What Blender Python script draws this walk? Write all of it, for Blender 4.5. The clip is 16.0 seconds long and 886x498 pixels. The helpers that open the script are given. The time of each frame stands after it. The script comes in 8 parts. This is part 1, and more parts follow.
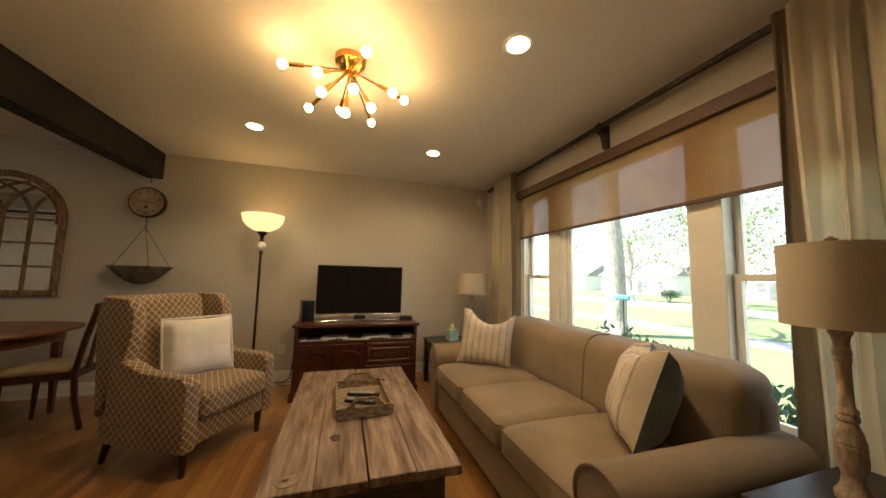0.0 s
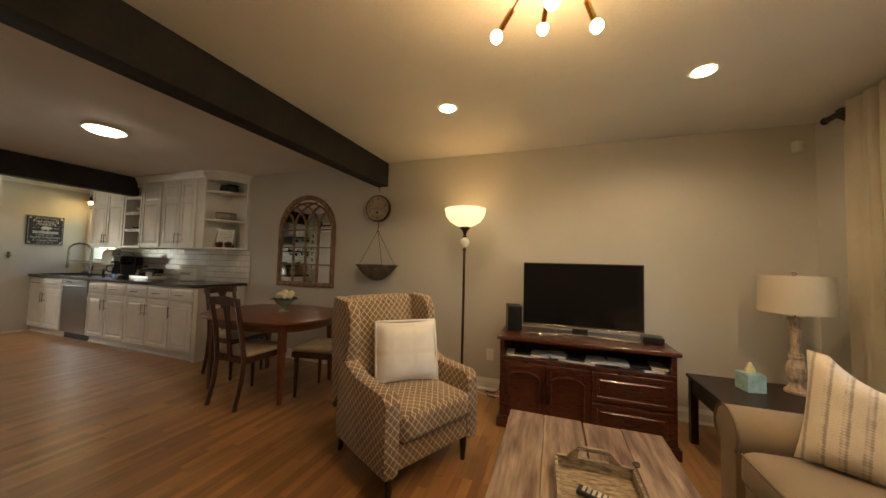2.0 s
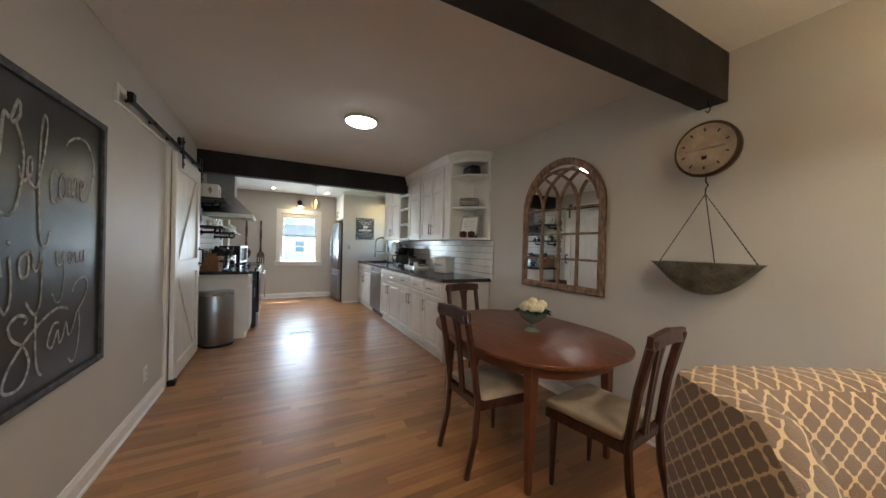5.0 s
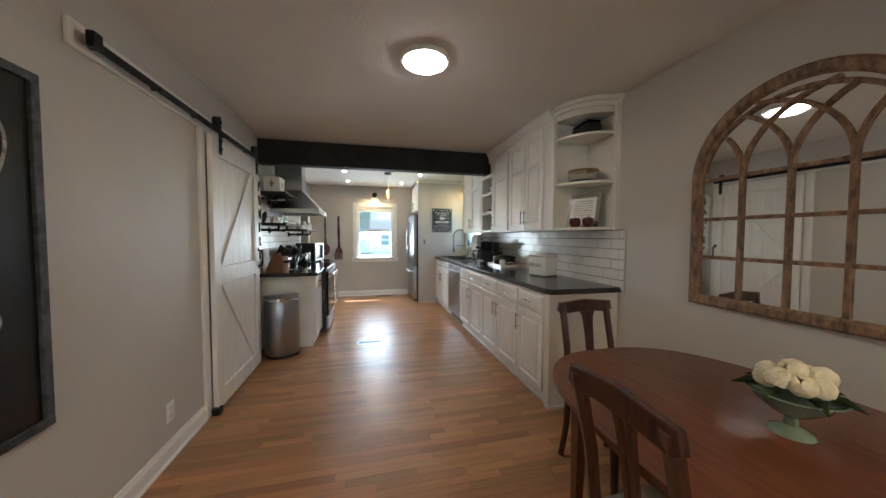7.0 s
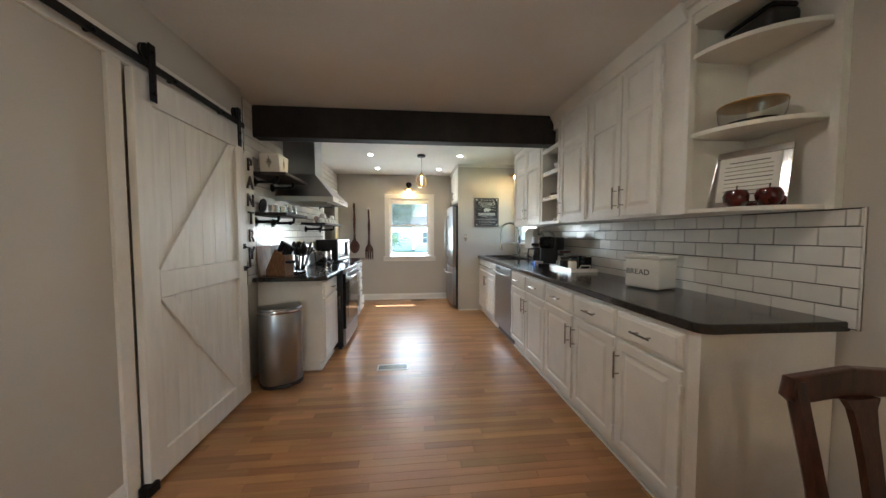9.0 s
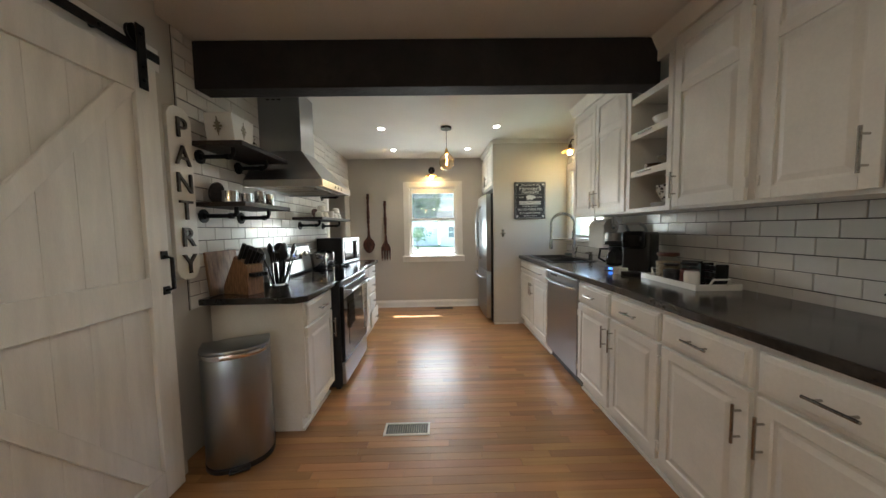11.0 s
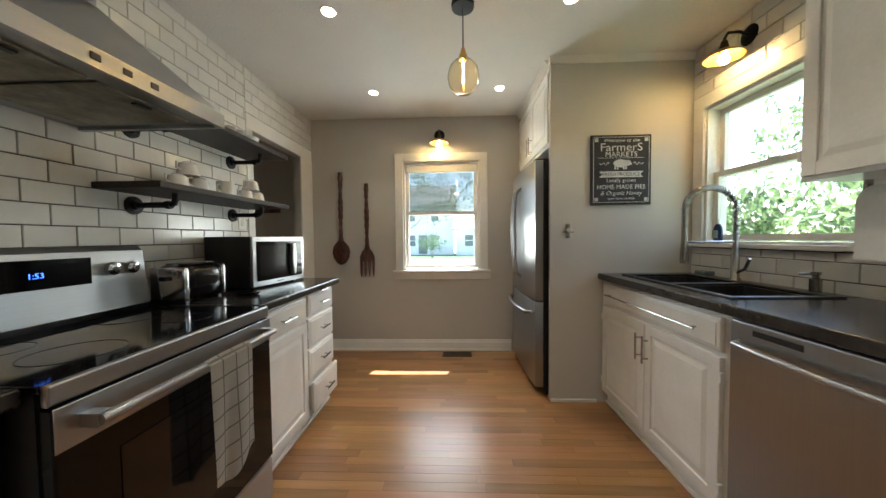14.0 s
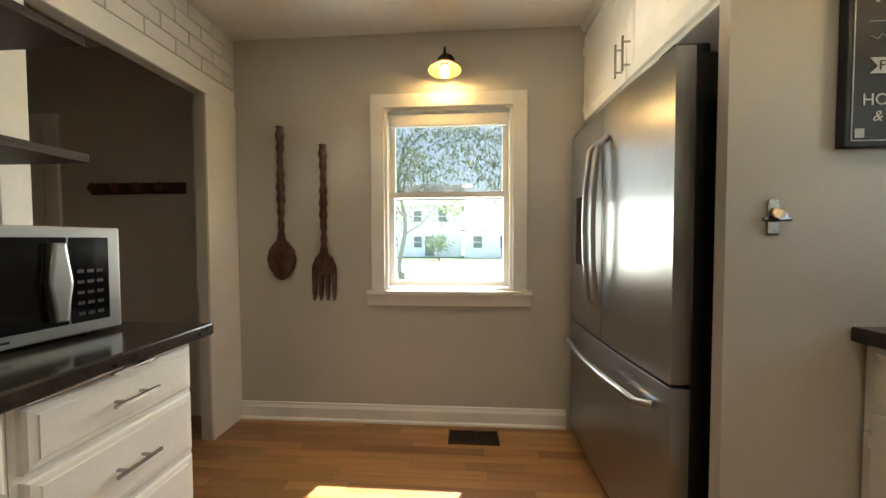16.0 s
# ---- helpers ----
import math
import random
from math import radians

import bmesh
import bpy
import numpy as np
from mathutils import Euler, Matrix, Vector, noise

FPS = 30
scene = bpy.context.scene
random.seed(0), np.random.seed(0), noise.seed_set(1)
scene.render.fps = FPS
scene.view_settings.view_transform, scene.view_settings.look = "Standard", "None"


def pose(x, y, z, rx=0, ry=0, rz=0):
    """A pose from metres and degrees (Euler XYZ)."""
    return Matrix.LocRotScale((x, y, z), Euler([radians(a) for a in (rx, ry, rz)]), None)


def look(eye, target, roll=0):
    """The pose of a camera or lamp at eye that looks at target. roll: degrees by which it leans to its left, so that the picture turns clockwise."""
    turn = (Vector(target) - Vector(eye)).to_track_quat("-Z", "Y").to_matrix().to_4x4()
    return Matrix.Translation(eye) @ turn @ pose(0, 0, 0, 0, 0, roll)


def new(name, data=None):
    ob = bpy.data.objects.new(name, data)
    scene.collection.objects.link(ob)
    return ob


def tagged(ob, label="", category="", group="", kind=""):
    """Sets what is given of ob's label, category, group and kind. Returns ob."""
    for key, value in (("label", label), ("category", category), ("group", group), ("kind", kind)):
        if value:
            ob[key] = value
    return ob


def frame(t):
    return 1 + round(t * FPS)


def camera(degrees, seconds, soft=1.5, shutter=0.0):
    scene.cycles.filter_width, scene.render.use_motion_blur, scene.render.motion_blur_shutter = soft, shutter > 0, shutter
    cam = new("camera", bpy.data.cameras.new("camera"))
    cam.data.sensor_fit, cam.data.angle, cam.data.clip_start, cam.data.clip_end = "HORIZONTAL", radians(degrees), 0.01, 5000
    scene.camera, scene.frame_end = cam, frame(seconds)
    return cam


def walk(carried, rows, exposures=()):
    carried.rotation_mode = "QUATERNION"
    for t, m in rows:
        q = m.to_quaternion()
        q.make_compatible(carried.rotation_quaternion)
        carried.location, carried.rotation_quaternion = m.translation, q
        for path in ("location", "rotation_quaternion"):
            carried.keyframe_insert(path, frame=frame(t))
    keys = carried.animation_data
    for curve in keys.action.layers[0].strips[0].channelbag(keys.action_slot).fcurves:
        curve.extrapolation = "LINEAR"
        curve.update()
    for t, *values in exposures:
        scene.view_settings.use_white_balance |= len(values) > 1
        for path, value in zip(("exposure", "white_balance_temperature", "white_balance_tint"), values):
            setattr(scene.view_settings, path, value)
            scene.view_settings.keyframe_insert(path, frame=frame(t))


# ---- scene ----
cam = camera(109.9, 16.0)
PATH = [
    (0, (-0.005, 0.265, 1.206), (0.596, 2.164, 1.393), 1.3),
    (0.5, (0.056, 0.429, 1.232), (0.355, 2.399, 1.407), 1.6),
    (1, (0.066, 0.642, 1.255), (0.048, 2.636, 1.406), 1.6),
    (1.5, (0.043, 0.848, 1.278), (-0.311, 2.813, 1.398), 1.6),
    (2, (-0.035, 1.034, 1.29), (-0.7, 2.918, 1.384), 1.5),
    (2.5, (-0.157, 1.222, 1.288), (-1.101, 2.983, 1.372), 1.5),
    (3, (-0.304, 1.434, 1.3), (-1.485, 3.048, 1.361), 1.4),
    (3.5, (-0.505, 1.6, 1.297), (-1.874, 3.057, 1.344), 1.6),
    (4, (-0.682, 1.763, 1.309), (-2.216, 3.045, 1.332), 1.6),
    (4.5, (-0.867, 1.912, 1.312), (-2.534, 3.018, 1.315), 1.6),
    (5, (-1.078, 2.012, 1.312), (-2.844, 2.951, 1.298), 1.5),
    (5.2, (-1.169, 2.053, 1.315), (-2.967, 2.928, 1.293), 1.5),
    (7.3, (-2.181, 2.354, 1.353), (-4.136, 2.766, 1.266), 0.1),
    (7.5, (-2.283, 2.374, 1.347), (-4.245, 2.754, 1.257), 0.2),
    (8, (-2.533, 2.435, 1.325), (-4.506, 2.751, 1.237), 0.3),
    (8.5, (-2.763, 2.505, 1.327), (-4.744, 2.758, 1.231), -0.0),
    (9, (-3.03, 2.518, 1.305), (-5.018, 2.714, 1.211), -0.1),
    (9.2, (-3.15, 2.523, 1.302), (-5.14, 2.694, 1.202), -0.2),
    (11.3, (-4.214, 2.548, 1.322), (-6.21, 2.566, 1.199), -1.0),
    (11.5, (-4.304, 2.546, 1.315), (-6.301, 2.558, 1.199), -1.0),
    (12, (-4.571, 2.562, 1.286), (-6.568, 2.555, 1.179), -0.9),
    (12.5, (-4.904, 2.579, 1.27), (-6.901, 2.559, 1.167), -0.8),
    (13, (-5.279, 2.598, 1.257), (-7.276, 2.56, 1.161), -0.9),
    (13.5, (-5.639, 2.601, 1.228), (-7.637, 2.547, 1.148), -0.7),
    (14, (-5.99, 2.603, 1.209), (-7.988, 2.529, 1.139), -0.6),
    (14.5, (-6.325, 2.581, 1.201), (-8.322, 2.499, 1.133), -0.6),
    (15, (-6.662, 2.565, 1.194), (-8.659, 2.465, 1.135), -0.5),
    (15.5, (-6.993, 2.565, 1.199), (-8.988, 2.444, 1.136), -0.5),
    (16, (-7.34, 2.553, 1.19), (-9.336, 2.431, 1.13), -0.2),
]
EXPOSURES = [(0, 2.12, 7300, 10), (0.5, 1.85, 7250, 10), (1, 1.72, 7200, 10), (1.5, 1.95, 7000, 10), (2, 2.38, 6900, 10), (2.5, 2.58, 6450, 10), (4, 2.7, 5650, 10), (5, 3.05, 5250, 10), (8, 3.08, 5450, 10), (11.5, 2.78, 5900, 10), (13, 2.66, 6050, 10), (14.5, 2.46, 6150, 10), (15.2, 2.46, 6300, 10), (16, 2.5, 7000, 10)]
walk(cam, [(t, look(eye, target, roll)) for t, eye, target, roll in PATH], EXPOSURES)

# ---- world, sun and exposure ----
world = bpy.data.worlds.new("sky")
scene.world = world
world.use_nodes = True
wn = world.node_tree
sky = wn.nodes.new("ShaderNodeTexSky")
sky.sky_type, sky.sun_disc = "NISHITA", False
sky.sun_elevation, sky.sun_rotation = radians(58), radians(-66)
wn.nodes["Background"].inputs[1].default_value = 0.15
wn.links.new(sky.outputs[0], wn.nodes["Background"].inputs[0])
sun = new("sun", bpy.data.lights.new("sun", "SUN"))
sun.data.energy, sun.data.angle, sun.data.color = 5.0, radians(0.5), (1.0, 0.97, 0.92)
sun.matrix_world = look((-5.5, 2.4, 9.5), (0, 0, 0))


def added_sky_lamp(name, at, towards, width, height, watts, tint):
    """An area lamp added outside a window, on top of the sky's own daylight."""
    lamp = new(name, bpy.data.lights.new(name, "AREA"))
    lamp.data.shape, lamp.data.size, lamp.data.size_y = "RECTANGLE", width, height
    lamp.data.energy, lamp.data.color = watts, tint
    lamp.matrix_world = look(at, towards)


added_sky_lamp("end_window_daylight", (-9.47, 2.465, 1.45), (-8, 2.465, 1.42), 0.72, 1.05, 4.2, (1.0, 0.98, 0.92))
added_sky_lamp("sink_window_daylight", (-7.75, 4.46, 1.61), (-7.75, 3, 1.55), 0.76, 0.82, 0.2, (1.0, 1.0, 0.88))
added_sky_lamp("front_window_daylight", (2.09, 2.11, 1.10), (0, 2.11, 1.05), 2.4, 1.1, 1.6, (1.0, 0.96, 0.88))

# ---- materials ----
MATS = {}


def mat(name, col, rough=0.5, metal=0.0, var=0.1, scale=3.0, bump=0.03, fine=60.0, coat=0.0, glass=0.0, glow=None,
        power=0.0, rand=0.0, stretch=(1, 1, 1), alt=None, sheen=0.0, through_light=0.0, hue=0.0):
    """A surface with broad and fine variation in colour, gloss and relief."""
    m = bpy.data.materials.new(name)
    m.use_nodes = True
    nt = m.node_tree
    N, L = nt.nodes.new, nt.links.new
    b = nt.nodes["Principled BSDF"]
    tc, info = N("ShaderNodeTexCoord"), N("ShaderNodeObjectInfo")
    off = N("ShaderNodeVectorMath")
    off.operation = "MULTIPLY_ADD"
    off.inputs[1].default_value = stretch
    far = N("ShaderNodeMath")
    far.operation = "MULTIPLY"
    far.inputs[1].default_value = 37.0
    L(info.outputs["Random"], far.inputs[0])
    L(tc.outputs["Object"], off.inputs[0])
    L(far.outputs[0], off.inputs[2])
    big, small = N("ShaderNodeTexNoise"), N("ShaderNodeTexNoise")
    big.inputs["Scale"].default_value, small.inputs["Scale"].default_value = scale, fine
    big.inputs["Detail"].default_value, small.inputs["Detail"].default_value = 4, 3
    L(off.outputs[0], big.inputs["Vector"])
    L(off.outputs[0], small.inputs["Vector"])
    ramp = N("ShaderNodeMix")
    ramp.data_type = "RGBA"
    c = Vector(col)
    other = Vector(alt) if alt else c * (1 - 2.2 * var)
    ramp.inputs[6].default_value = (*(c * (1 + var)), 1)
    ramp.inputs[7].default_value = (*other, 1)
    spread = N("ShaderNodeMapRange")
    spread.inputs[1].default_value, spread.inputs[2].default_value = 0.32, 0.68
    L(big.outputs[0], spread.inputs[0])
    L(spread.outputs[0], ramp.inputs[0])
    grain = N("ShaderNodeMix")
    grain.data_type, grain.blend_type = "RGBA", "MULTIPLY"
    grain.inputs[0].default_value = 1.0
    lo = N("ShaderNodeMapRange")
    lo.inputs[1].default_value, lo.inputs[2].default_value = 0.3, 0.7
    lo.inputs[3].default_value, lo.inputs[4].default_value = 1 - var, 1 + 0.4 * var
    L(small.outputs[0], lo.inputs[0])
    L(ramp.outputs[2], grain.inputs[6])
    L(lo.outputs[0], grain.inputs[7])
    last = grain.outputs[2]
    if rand:
        hs, rr = N("ShaderNodeHueSaturation"), N("ShaderNodeMapRange")
        rr.inputs[3].default_value, rr.inputs[4].default_value = 1 - rand, 1 + rand
        L(info.outputs["Random"], rr.inputs[0])
        L(rr.outputs[0], hs.inputs["Value"])
        if hue:
            sc, fr, hr = N("ShaderNodeMath"), N("ShaderNodeMath"), N("ShaderNodeMapRange")
            sc.operation, fr.operation = "MULTIPLY", "FRACT"
            sc.inputs[1].default_value = 17.3
            hr.inputs[3].default_value, hr.inputs[4].default_value = 0.5 - hue, 0.5 + hue
            L(info.outputs["Random"], sc.inputs[0])
            L(sc.outputs[0], fr.inputs[0])
            L(fr.outputs[0], hr.inputs[0])
            L(hr.outputs[0], hs.inputs["Hue"])
        L(last, hs.inputs["Color"])
        last = hs.outputs[0]
    L(last, b.inputs["Base Color"])
    rg = N("ShaderNodeMapRange")
    rg.inputs[3].default_value, rg.inputs[4].default_value = max(0.02, rough * 0.85), min(1, rough * 1.15)
    L(big.outputs[0], rg.inputs[0])
    L(rg.outputs[0], b.inputs["Roughness"])
    b.inputs["Metallic"].default_value = metal
    b.inputs["Coat Weight"].default_value = coat
    b.inputs["Coat Roughness"].default_value = 0.12
    b.inputs["Sheen Weight"].default_value = sheen
    b.inputs["Transmission Weight"].default_value = glass
    if bump:
        bp = N("ShaderNodeBump")
        bp.inputs["Strength"].default_value, bp.inputs["Distance"].default_value = min(1, bump * 4), 0.004
        L(small.outputs[0], bp.inputs["Height"])
        L(bp.outputs[0], b.inputs["Normal"])
    if glow:
        b.inputs["Emission Color"].default_value = (*glow, 1)
        b.inputs["Emission Strength"].default_value = power
    if through_light:
        tl, mx = N("ShaderNodeBsdfTranslucent"), N("ShaderNodeMixShader")
        L(last, tl.inputs[0])
        mx.inputs[0].default_value = through_light
        L(b.outputs[0], mx.inputs[1])
        L(tl.outputs[0], mx.inputs[2])
        L(mx.outputs[0], nt.nodes["Material Output"].inputs[0])
    MATS[name] = m
    return m


def tone(m, fac, a, b_, lo=0.4, hi=0.6):
    """Lays a mask (a node output) over a material's base colour: a where 0, b_ where 1."""
    nt = m.node_tree
    mix, mr = nt.nodes.new("ShaderNodeMix"), nt.nodes.new("ShaderNodeMapRange")
    mix.data_type = "RGBA"
    mr.inputs[1].default_value, mr.inputs[2].default_value = lo, hi
    nt.links.new(fac, mr.inputs[0])
    nt.links.new(mr.outputs[0], mix.inputs[0])
    base = nt.nodes["Principled BSDF"].inputs["Base Color"]
    src = base.links[0].from_socket
    for s, col in ((6, a), (7, b_)):
        if col is None:
            nt.links.new(src, mix.inputs[s])
        else:
            mix.inputs[s].default_value = (*col, 1)
    nt.links.new(mix.outputs[2], base)
    return mix


wall_paint = mat("wall_paint", (0.53, 0.50, 0.445), 0.55, var=0.02, scale=1.2, bump=0.03, fine=140)
ceiling_paint = mat("ceiling_paint", (0.76, 0.74, 0.70), 0.8, var=0.025, scale=1.5, bump=0.12, fine=90)
trim_paint = mat("trim_paint", (0.80, 0.78, 0.73), 0.35, var=0.03, scale=4, bump=0.01)
cabinet_paint = mat("cabinet_paint", (0.80, 0.78, 0.72), 0.32, var=0.035, scale=5, bump=0.015, fine=90)
door_paint = mat("door_paint", (0.78, 0.76, 0.71), 0.4, var=0.04, scale=3, bump=0.03, stretch=(8, 8, 1))
beam_wood = mat("beam_wood", (0.012, 0.008, 0.0065), 0.7, var=0.35, scale=4, bump=0.2, fine=30, stretch=(1, 1, 1))
oak = mat("oak_board", (0.345, 0.172, 0.066), 0.33, var=0.07, scale=2.2, bump=0.010, fine=55, rand=0.26, stretch=(16, 1, 16), coat=0.3, hue=0.009)
oak.node_tree.nodes["Principled BSDF"].inputs["Coat Roughness"].default_value = 0.26
oak_joint = mat("oak_joint", (0.23, 0.112, 0.045), 0.5, var=0.2)
cherry = mat("cherry_wood", (0.085, 0.022, 0.012), 0.28, var=0.3, scale=6, bump=0.03, fine=50, stretch=(2, 14, 14), coat=0.3)
walnut = mat("walnut_wood", (0.062, 0.02, 0.011), 0.3, var=0.3, scale=6, bump=0.03, fine=50, stretch=(10, 10, 2), coat=0.3)
table_wood = mat("table_wood", (0.15, 0.05, 0.021), 0.40, var=0.12, scale=3, bump=0.02, fine=40, stretch=(2, 14, 6), coat=0.12)
dark_wood = mat("dark_wood", (0.028, 0.014, 0.010), 0.35, var=0.3, scale=7, bump=0.04, stretch=(10, 10, 2))
valance_wood = mat("valance_wood", (0.11, 0.058, 0.032), 0.6, var=0.15, scale=7, bump=0.04, stretch=(10, 2, 10))
shelf_wood = mat("shelf_wood", (0.026, 0.015, 0.011), 0.5, var=0.35, scale=6, bump=0.15, fine=40, stretch=(2, 14, 14))
mirror_wood = mat("mirror_wood", (0.25, 0.145, 0.075), 0.6, var=0.3, scale=7, bump=0.15, fine=40, stretch=(6, 6, 2))
weathered = mat("weathered_plank", (0.27, 0.205, 0.155), 0.55, var=0.3, scale=3.0, bump=0.25, fine=9, stretch=(8, 0.9, 8), alt=(0.11, 0.06, 0.045), rand=0.12)
table_base = mat("grey_painted_wood", (0.075, 0.07, 0.06), 0.6, var=0.25, scale=5, bump=0.1, fine=30, stretch=(3, 3, 8))
knot_wood = mat("knot_wood", (0.07, 0.045, 0.033), 0.6, var=0.3, scale=30, bump=0.1)
patch_wood = mat("pale_knot_patch", (0.33, 0.245, 0.17), 0.6, var=0.2, scale=25, bump=0.1)
tray_wood = mat("tray_wood", (0.35, 0.27, 0.175), 0.6, var=0.3, scale=8, bump=0.15, stretch=(3, 10, 10))
block_wood = mat("block_wood", (0.30, 0.16, 0.08), 0.45, var=0.2, scale=8, bump=0.04, stretch=(10, 10, 2))
board_wood = mat("board_wood", (0.33, 0.20, 0.11), 0.5, var=0.2, scale=6, bump=0.04, stretch=(8, 8, 2))
carved_wood = mat("carved_wood", (0.10, 0.028, 0.015), 0.3, var=0.35, scale=9, bump=0.08, stretch=(6, 6, 2), coat=0.2)
counter_stone = mat("counter_stone", (0.036, 0.031, 0.027), 0.17, var=0.3, scale=5, bump=0.015, fine=45, coat=0.08, alt=(0.017, 0.015, 0.014))
tile_glaze = mat("tile_glaze", (0.74, 0.715, 0.665), 0.20, var=0.02, scale=9, bump=0.006, fine=14, rand=0.05, coat=0.15)
grout = mat("grout", (0.05, 0.046, 0.042), 0.9, var=0.2, scale=20)
steel = mat("brushed_steel", (0.36, 0.37, 0.38), 0.27, 1.0, var=0.015, scale=3, bump=0, fine=20, stretch=(60, 60, 1))
steel_h = mat("brushed_steel_level", (0.43, 0.435, 0.44), 0.27, 1.0, var=0.015, scale=3, bump=0, fine=20, stretch=(1, 1, 60))
for m_ in (steel, steel_h):
    sk_ = m_.node_tree.nodes["Principled BSDF"].inputs["Roughness"]
    m_.node_tree.links.remove(sk_.links[0])
    sk_.default_value = 0.32
    m_.node_tree.nodes["Principled BSDF"].inputs["Anisotropic"].default_value = 0.5
chrome = mat("chrome", (0.62, 0.61, 0.60), 0.13, 1.0, var=0.03, bump=0)
nickel = mat("nickel", (0.40, 0.385, 0.36), 0.25, 1.0, var=0.05, bump=0)
black_iron = mat("black_iron", (0.014, 0.014, 0.015), 0.45, 0.6, var=0.3, scale=12, bump=0.06)
grey_iron = mat("grey_iron", (0.055, 0.052, 0.048), 0.45, 0.5, var=0.2, scale=12, bump=0.04)
black_plastic = mat("black_plastic", (0.012, 0.012, 0.013), 0.35, var=0.2, scale=10, bump=0.02)
black_gloss = mat("black_gloss", (0.004, 0.004, 0.005), 0.07, var=0.2, bump=0)
black_gloss.node_tree.nodes["Principled BSDF"].inputs["Specular IOR Level"].default_value = 0.3
screen_black = mat("screen_black", (0.004, 0.004, 0.005), 0.12, var=0.1, bump=0)
sink_stone = mat("sink_stone", (0.03, 0.028, 0.027), 0.45, var=0.3, scale=20, bump=0.05)
# lighter, less metallic copy of brass, so the sconce shades look lit
lit_brass = mat("lit_brass", (0.72, 0.42, 0.10), 0.35, 0.35, var=0.06, bump=0)
brass = mat("brass", (0.66, 0.38, 0.11), 0.25, 1.0, var=0.06, bump=0)
bronze = mat("bronze", (0.09, 0.055, 0.032), 0.35, 0.9, var=0.2, bump=0.02)
sofa_fabric = mat("sofa_fabric", (0.285, 0.21, 0.135), 0.85, var=0.08, scale=4, bump=0.2, fine=420, sheen=0.25)
piping_fabric = mat("piping_fabric", (0.21, 0.155, 0.10), 0.85, var=0.1, bump=0.2, fine=400)
curtain_fabric = mat("curtain_fabric", (0.82, 0.75, 0.60), 0.9, var=0.05, scale=3, bump=0.2, fine=350, through_light=0.22)
curtain_lining = mat("curtain_lining", (0.30, 0.235, 0.16), 0.9, var=0.06, bump=0.2, fine=350)
seat_fabric = mat("seat_fabric", (0.52, 0.45, 0.34), 0.85, var=0.1, scale=8, bump=0.15, fine=300)
lampshade_fabric = mat("lampshade_fabric", (0.66, 0.58, 0.45), 0.9, var=0.03, bump=0.03, fine=420, through_light=0.25)
white_cloth = mat("white_cloth", (0.78, 0.76, 0.71), 0.9, var=0.05, scale=6, bump=0.2, fine=300)
blue_cloth = mat("blue_cloth", (0.13, 0.18, 0.20), 0.85, var=0.12, scale=7, bump=0.15, fine=300, sheen=0.3)
white_ceramic = mat("white_ceramic", (0.80, 0.78, 0.73), 0.15, var=0.03, bump=0, coat=0.4)
white_plastic = mat("white_plastic", (0.78, 0.77, 0.73), 0.35, var=0.03, bump=0)
paper = mat("paper", (0.80, 0.79, 0.75), 0.85, var=0.04, bump=0.05)
whitewash = mat("whitewashed_wood", (0.50, 0.38, 0.28), 0.6, var=0.2, scale=9, bump=0.12, fine=40, stretch=(8, 8, 2))
galvanized = mat("galvanized", (0.34, 0.315, 0.24), 0.45, 0.6, var=0.22, scale=8, bump=0.05)
dial_face = mat("dial_face", (0.40, 0.31, 0.21), 0.55, var=0.15, scale=9, bump=0.03)
chalk_black = mat("chalkboard", (0.014, 0.014, 0.015), 0.33, var=0.4, scale=2.5, bump=0.02)
chalk = mat("chalk", (0.42, 0.42, 0.41), 0.95, var=0.25, scale=40, bump=0.3)
board_frame = mat("board_frame", (0.06, 0.062, 0.066), 0.6, var=0.3, scale=9, bump=0.15, stretch=(3, 3, 3))
sign_black = mat("sign_black", (0.020, 0.020, 0.024), 0.7, var=0.2, scale=6, bump=0.02)
sign_white = mat("sign_white", (0.55, 0.55, 0.54), 0.6, var=0.1, scale=20, bump=0)
letter_metal = mat("letter_metal", (0.085, 0.075, 0.065), 0.4, 0.7, var=0.3, scale=9, bump=0.1)
petal = mat("petal", (0.80, 0.74, 0.52), 0.6, var=0.08, scale=20, bump=0.05)
leaf = mat("leaf", (0.06, 0.10, 0.035), 0.5, var=0.3, scale=20, bump=0.05)
green_glass = mat("green_glass", (0.16, 0.22, 0.17), 0.12, var=0.1, bump=0, coat=0.4)
apple_red = mat("red_glaze", (0.10, 0.012, 0.010), 0.15, var=0.3, scale=14, bump=0, coat=0.5)
clear_glass = mat("clear_glass", (0.95, 0.96, 0.95), 0.03, var=0.0, bump=0, glass=1.0)
tea_glass = mat("amber_glass", (1.0, 0.92, 0.76), 0.04, var=0.0, bump=0, glass=1.0)
mirror_glass = mat("mirror_glass", (0.86, 0.87, 0.86), 0.015, 1.0, var=0.0, bump=0)
oats = mat("jar_filling", (0.58, 0.47, 0.33), 0.9, var=0.3, scale=60, bump=0.3)
dark_filling = mat("dark_filling", (0.05, 0.045, 0.05), 0.8, var=0.4, scale=60, bump=0.3)
red_filling = mat("red_filling", (0.15, 0.02, 0.025), 0.6, var=0.3, scale=60, bump=0.3)
tissue_box = mat("tissue_box", (0.36, 0.55, 0.55), 0.7, var=0.1, scale=18, bump=0)
tissue_paper = mat("tissue_paper", (0.80, 0.72, 0.34), 0.9, var=0.1, bump=0.05)
blue_soap = mat("blue_soap", (0.02, 0.05, 0.16), 0.2, var=0.1, bump=0)
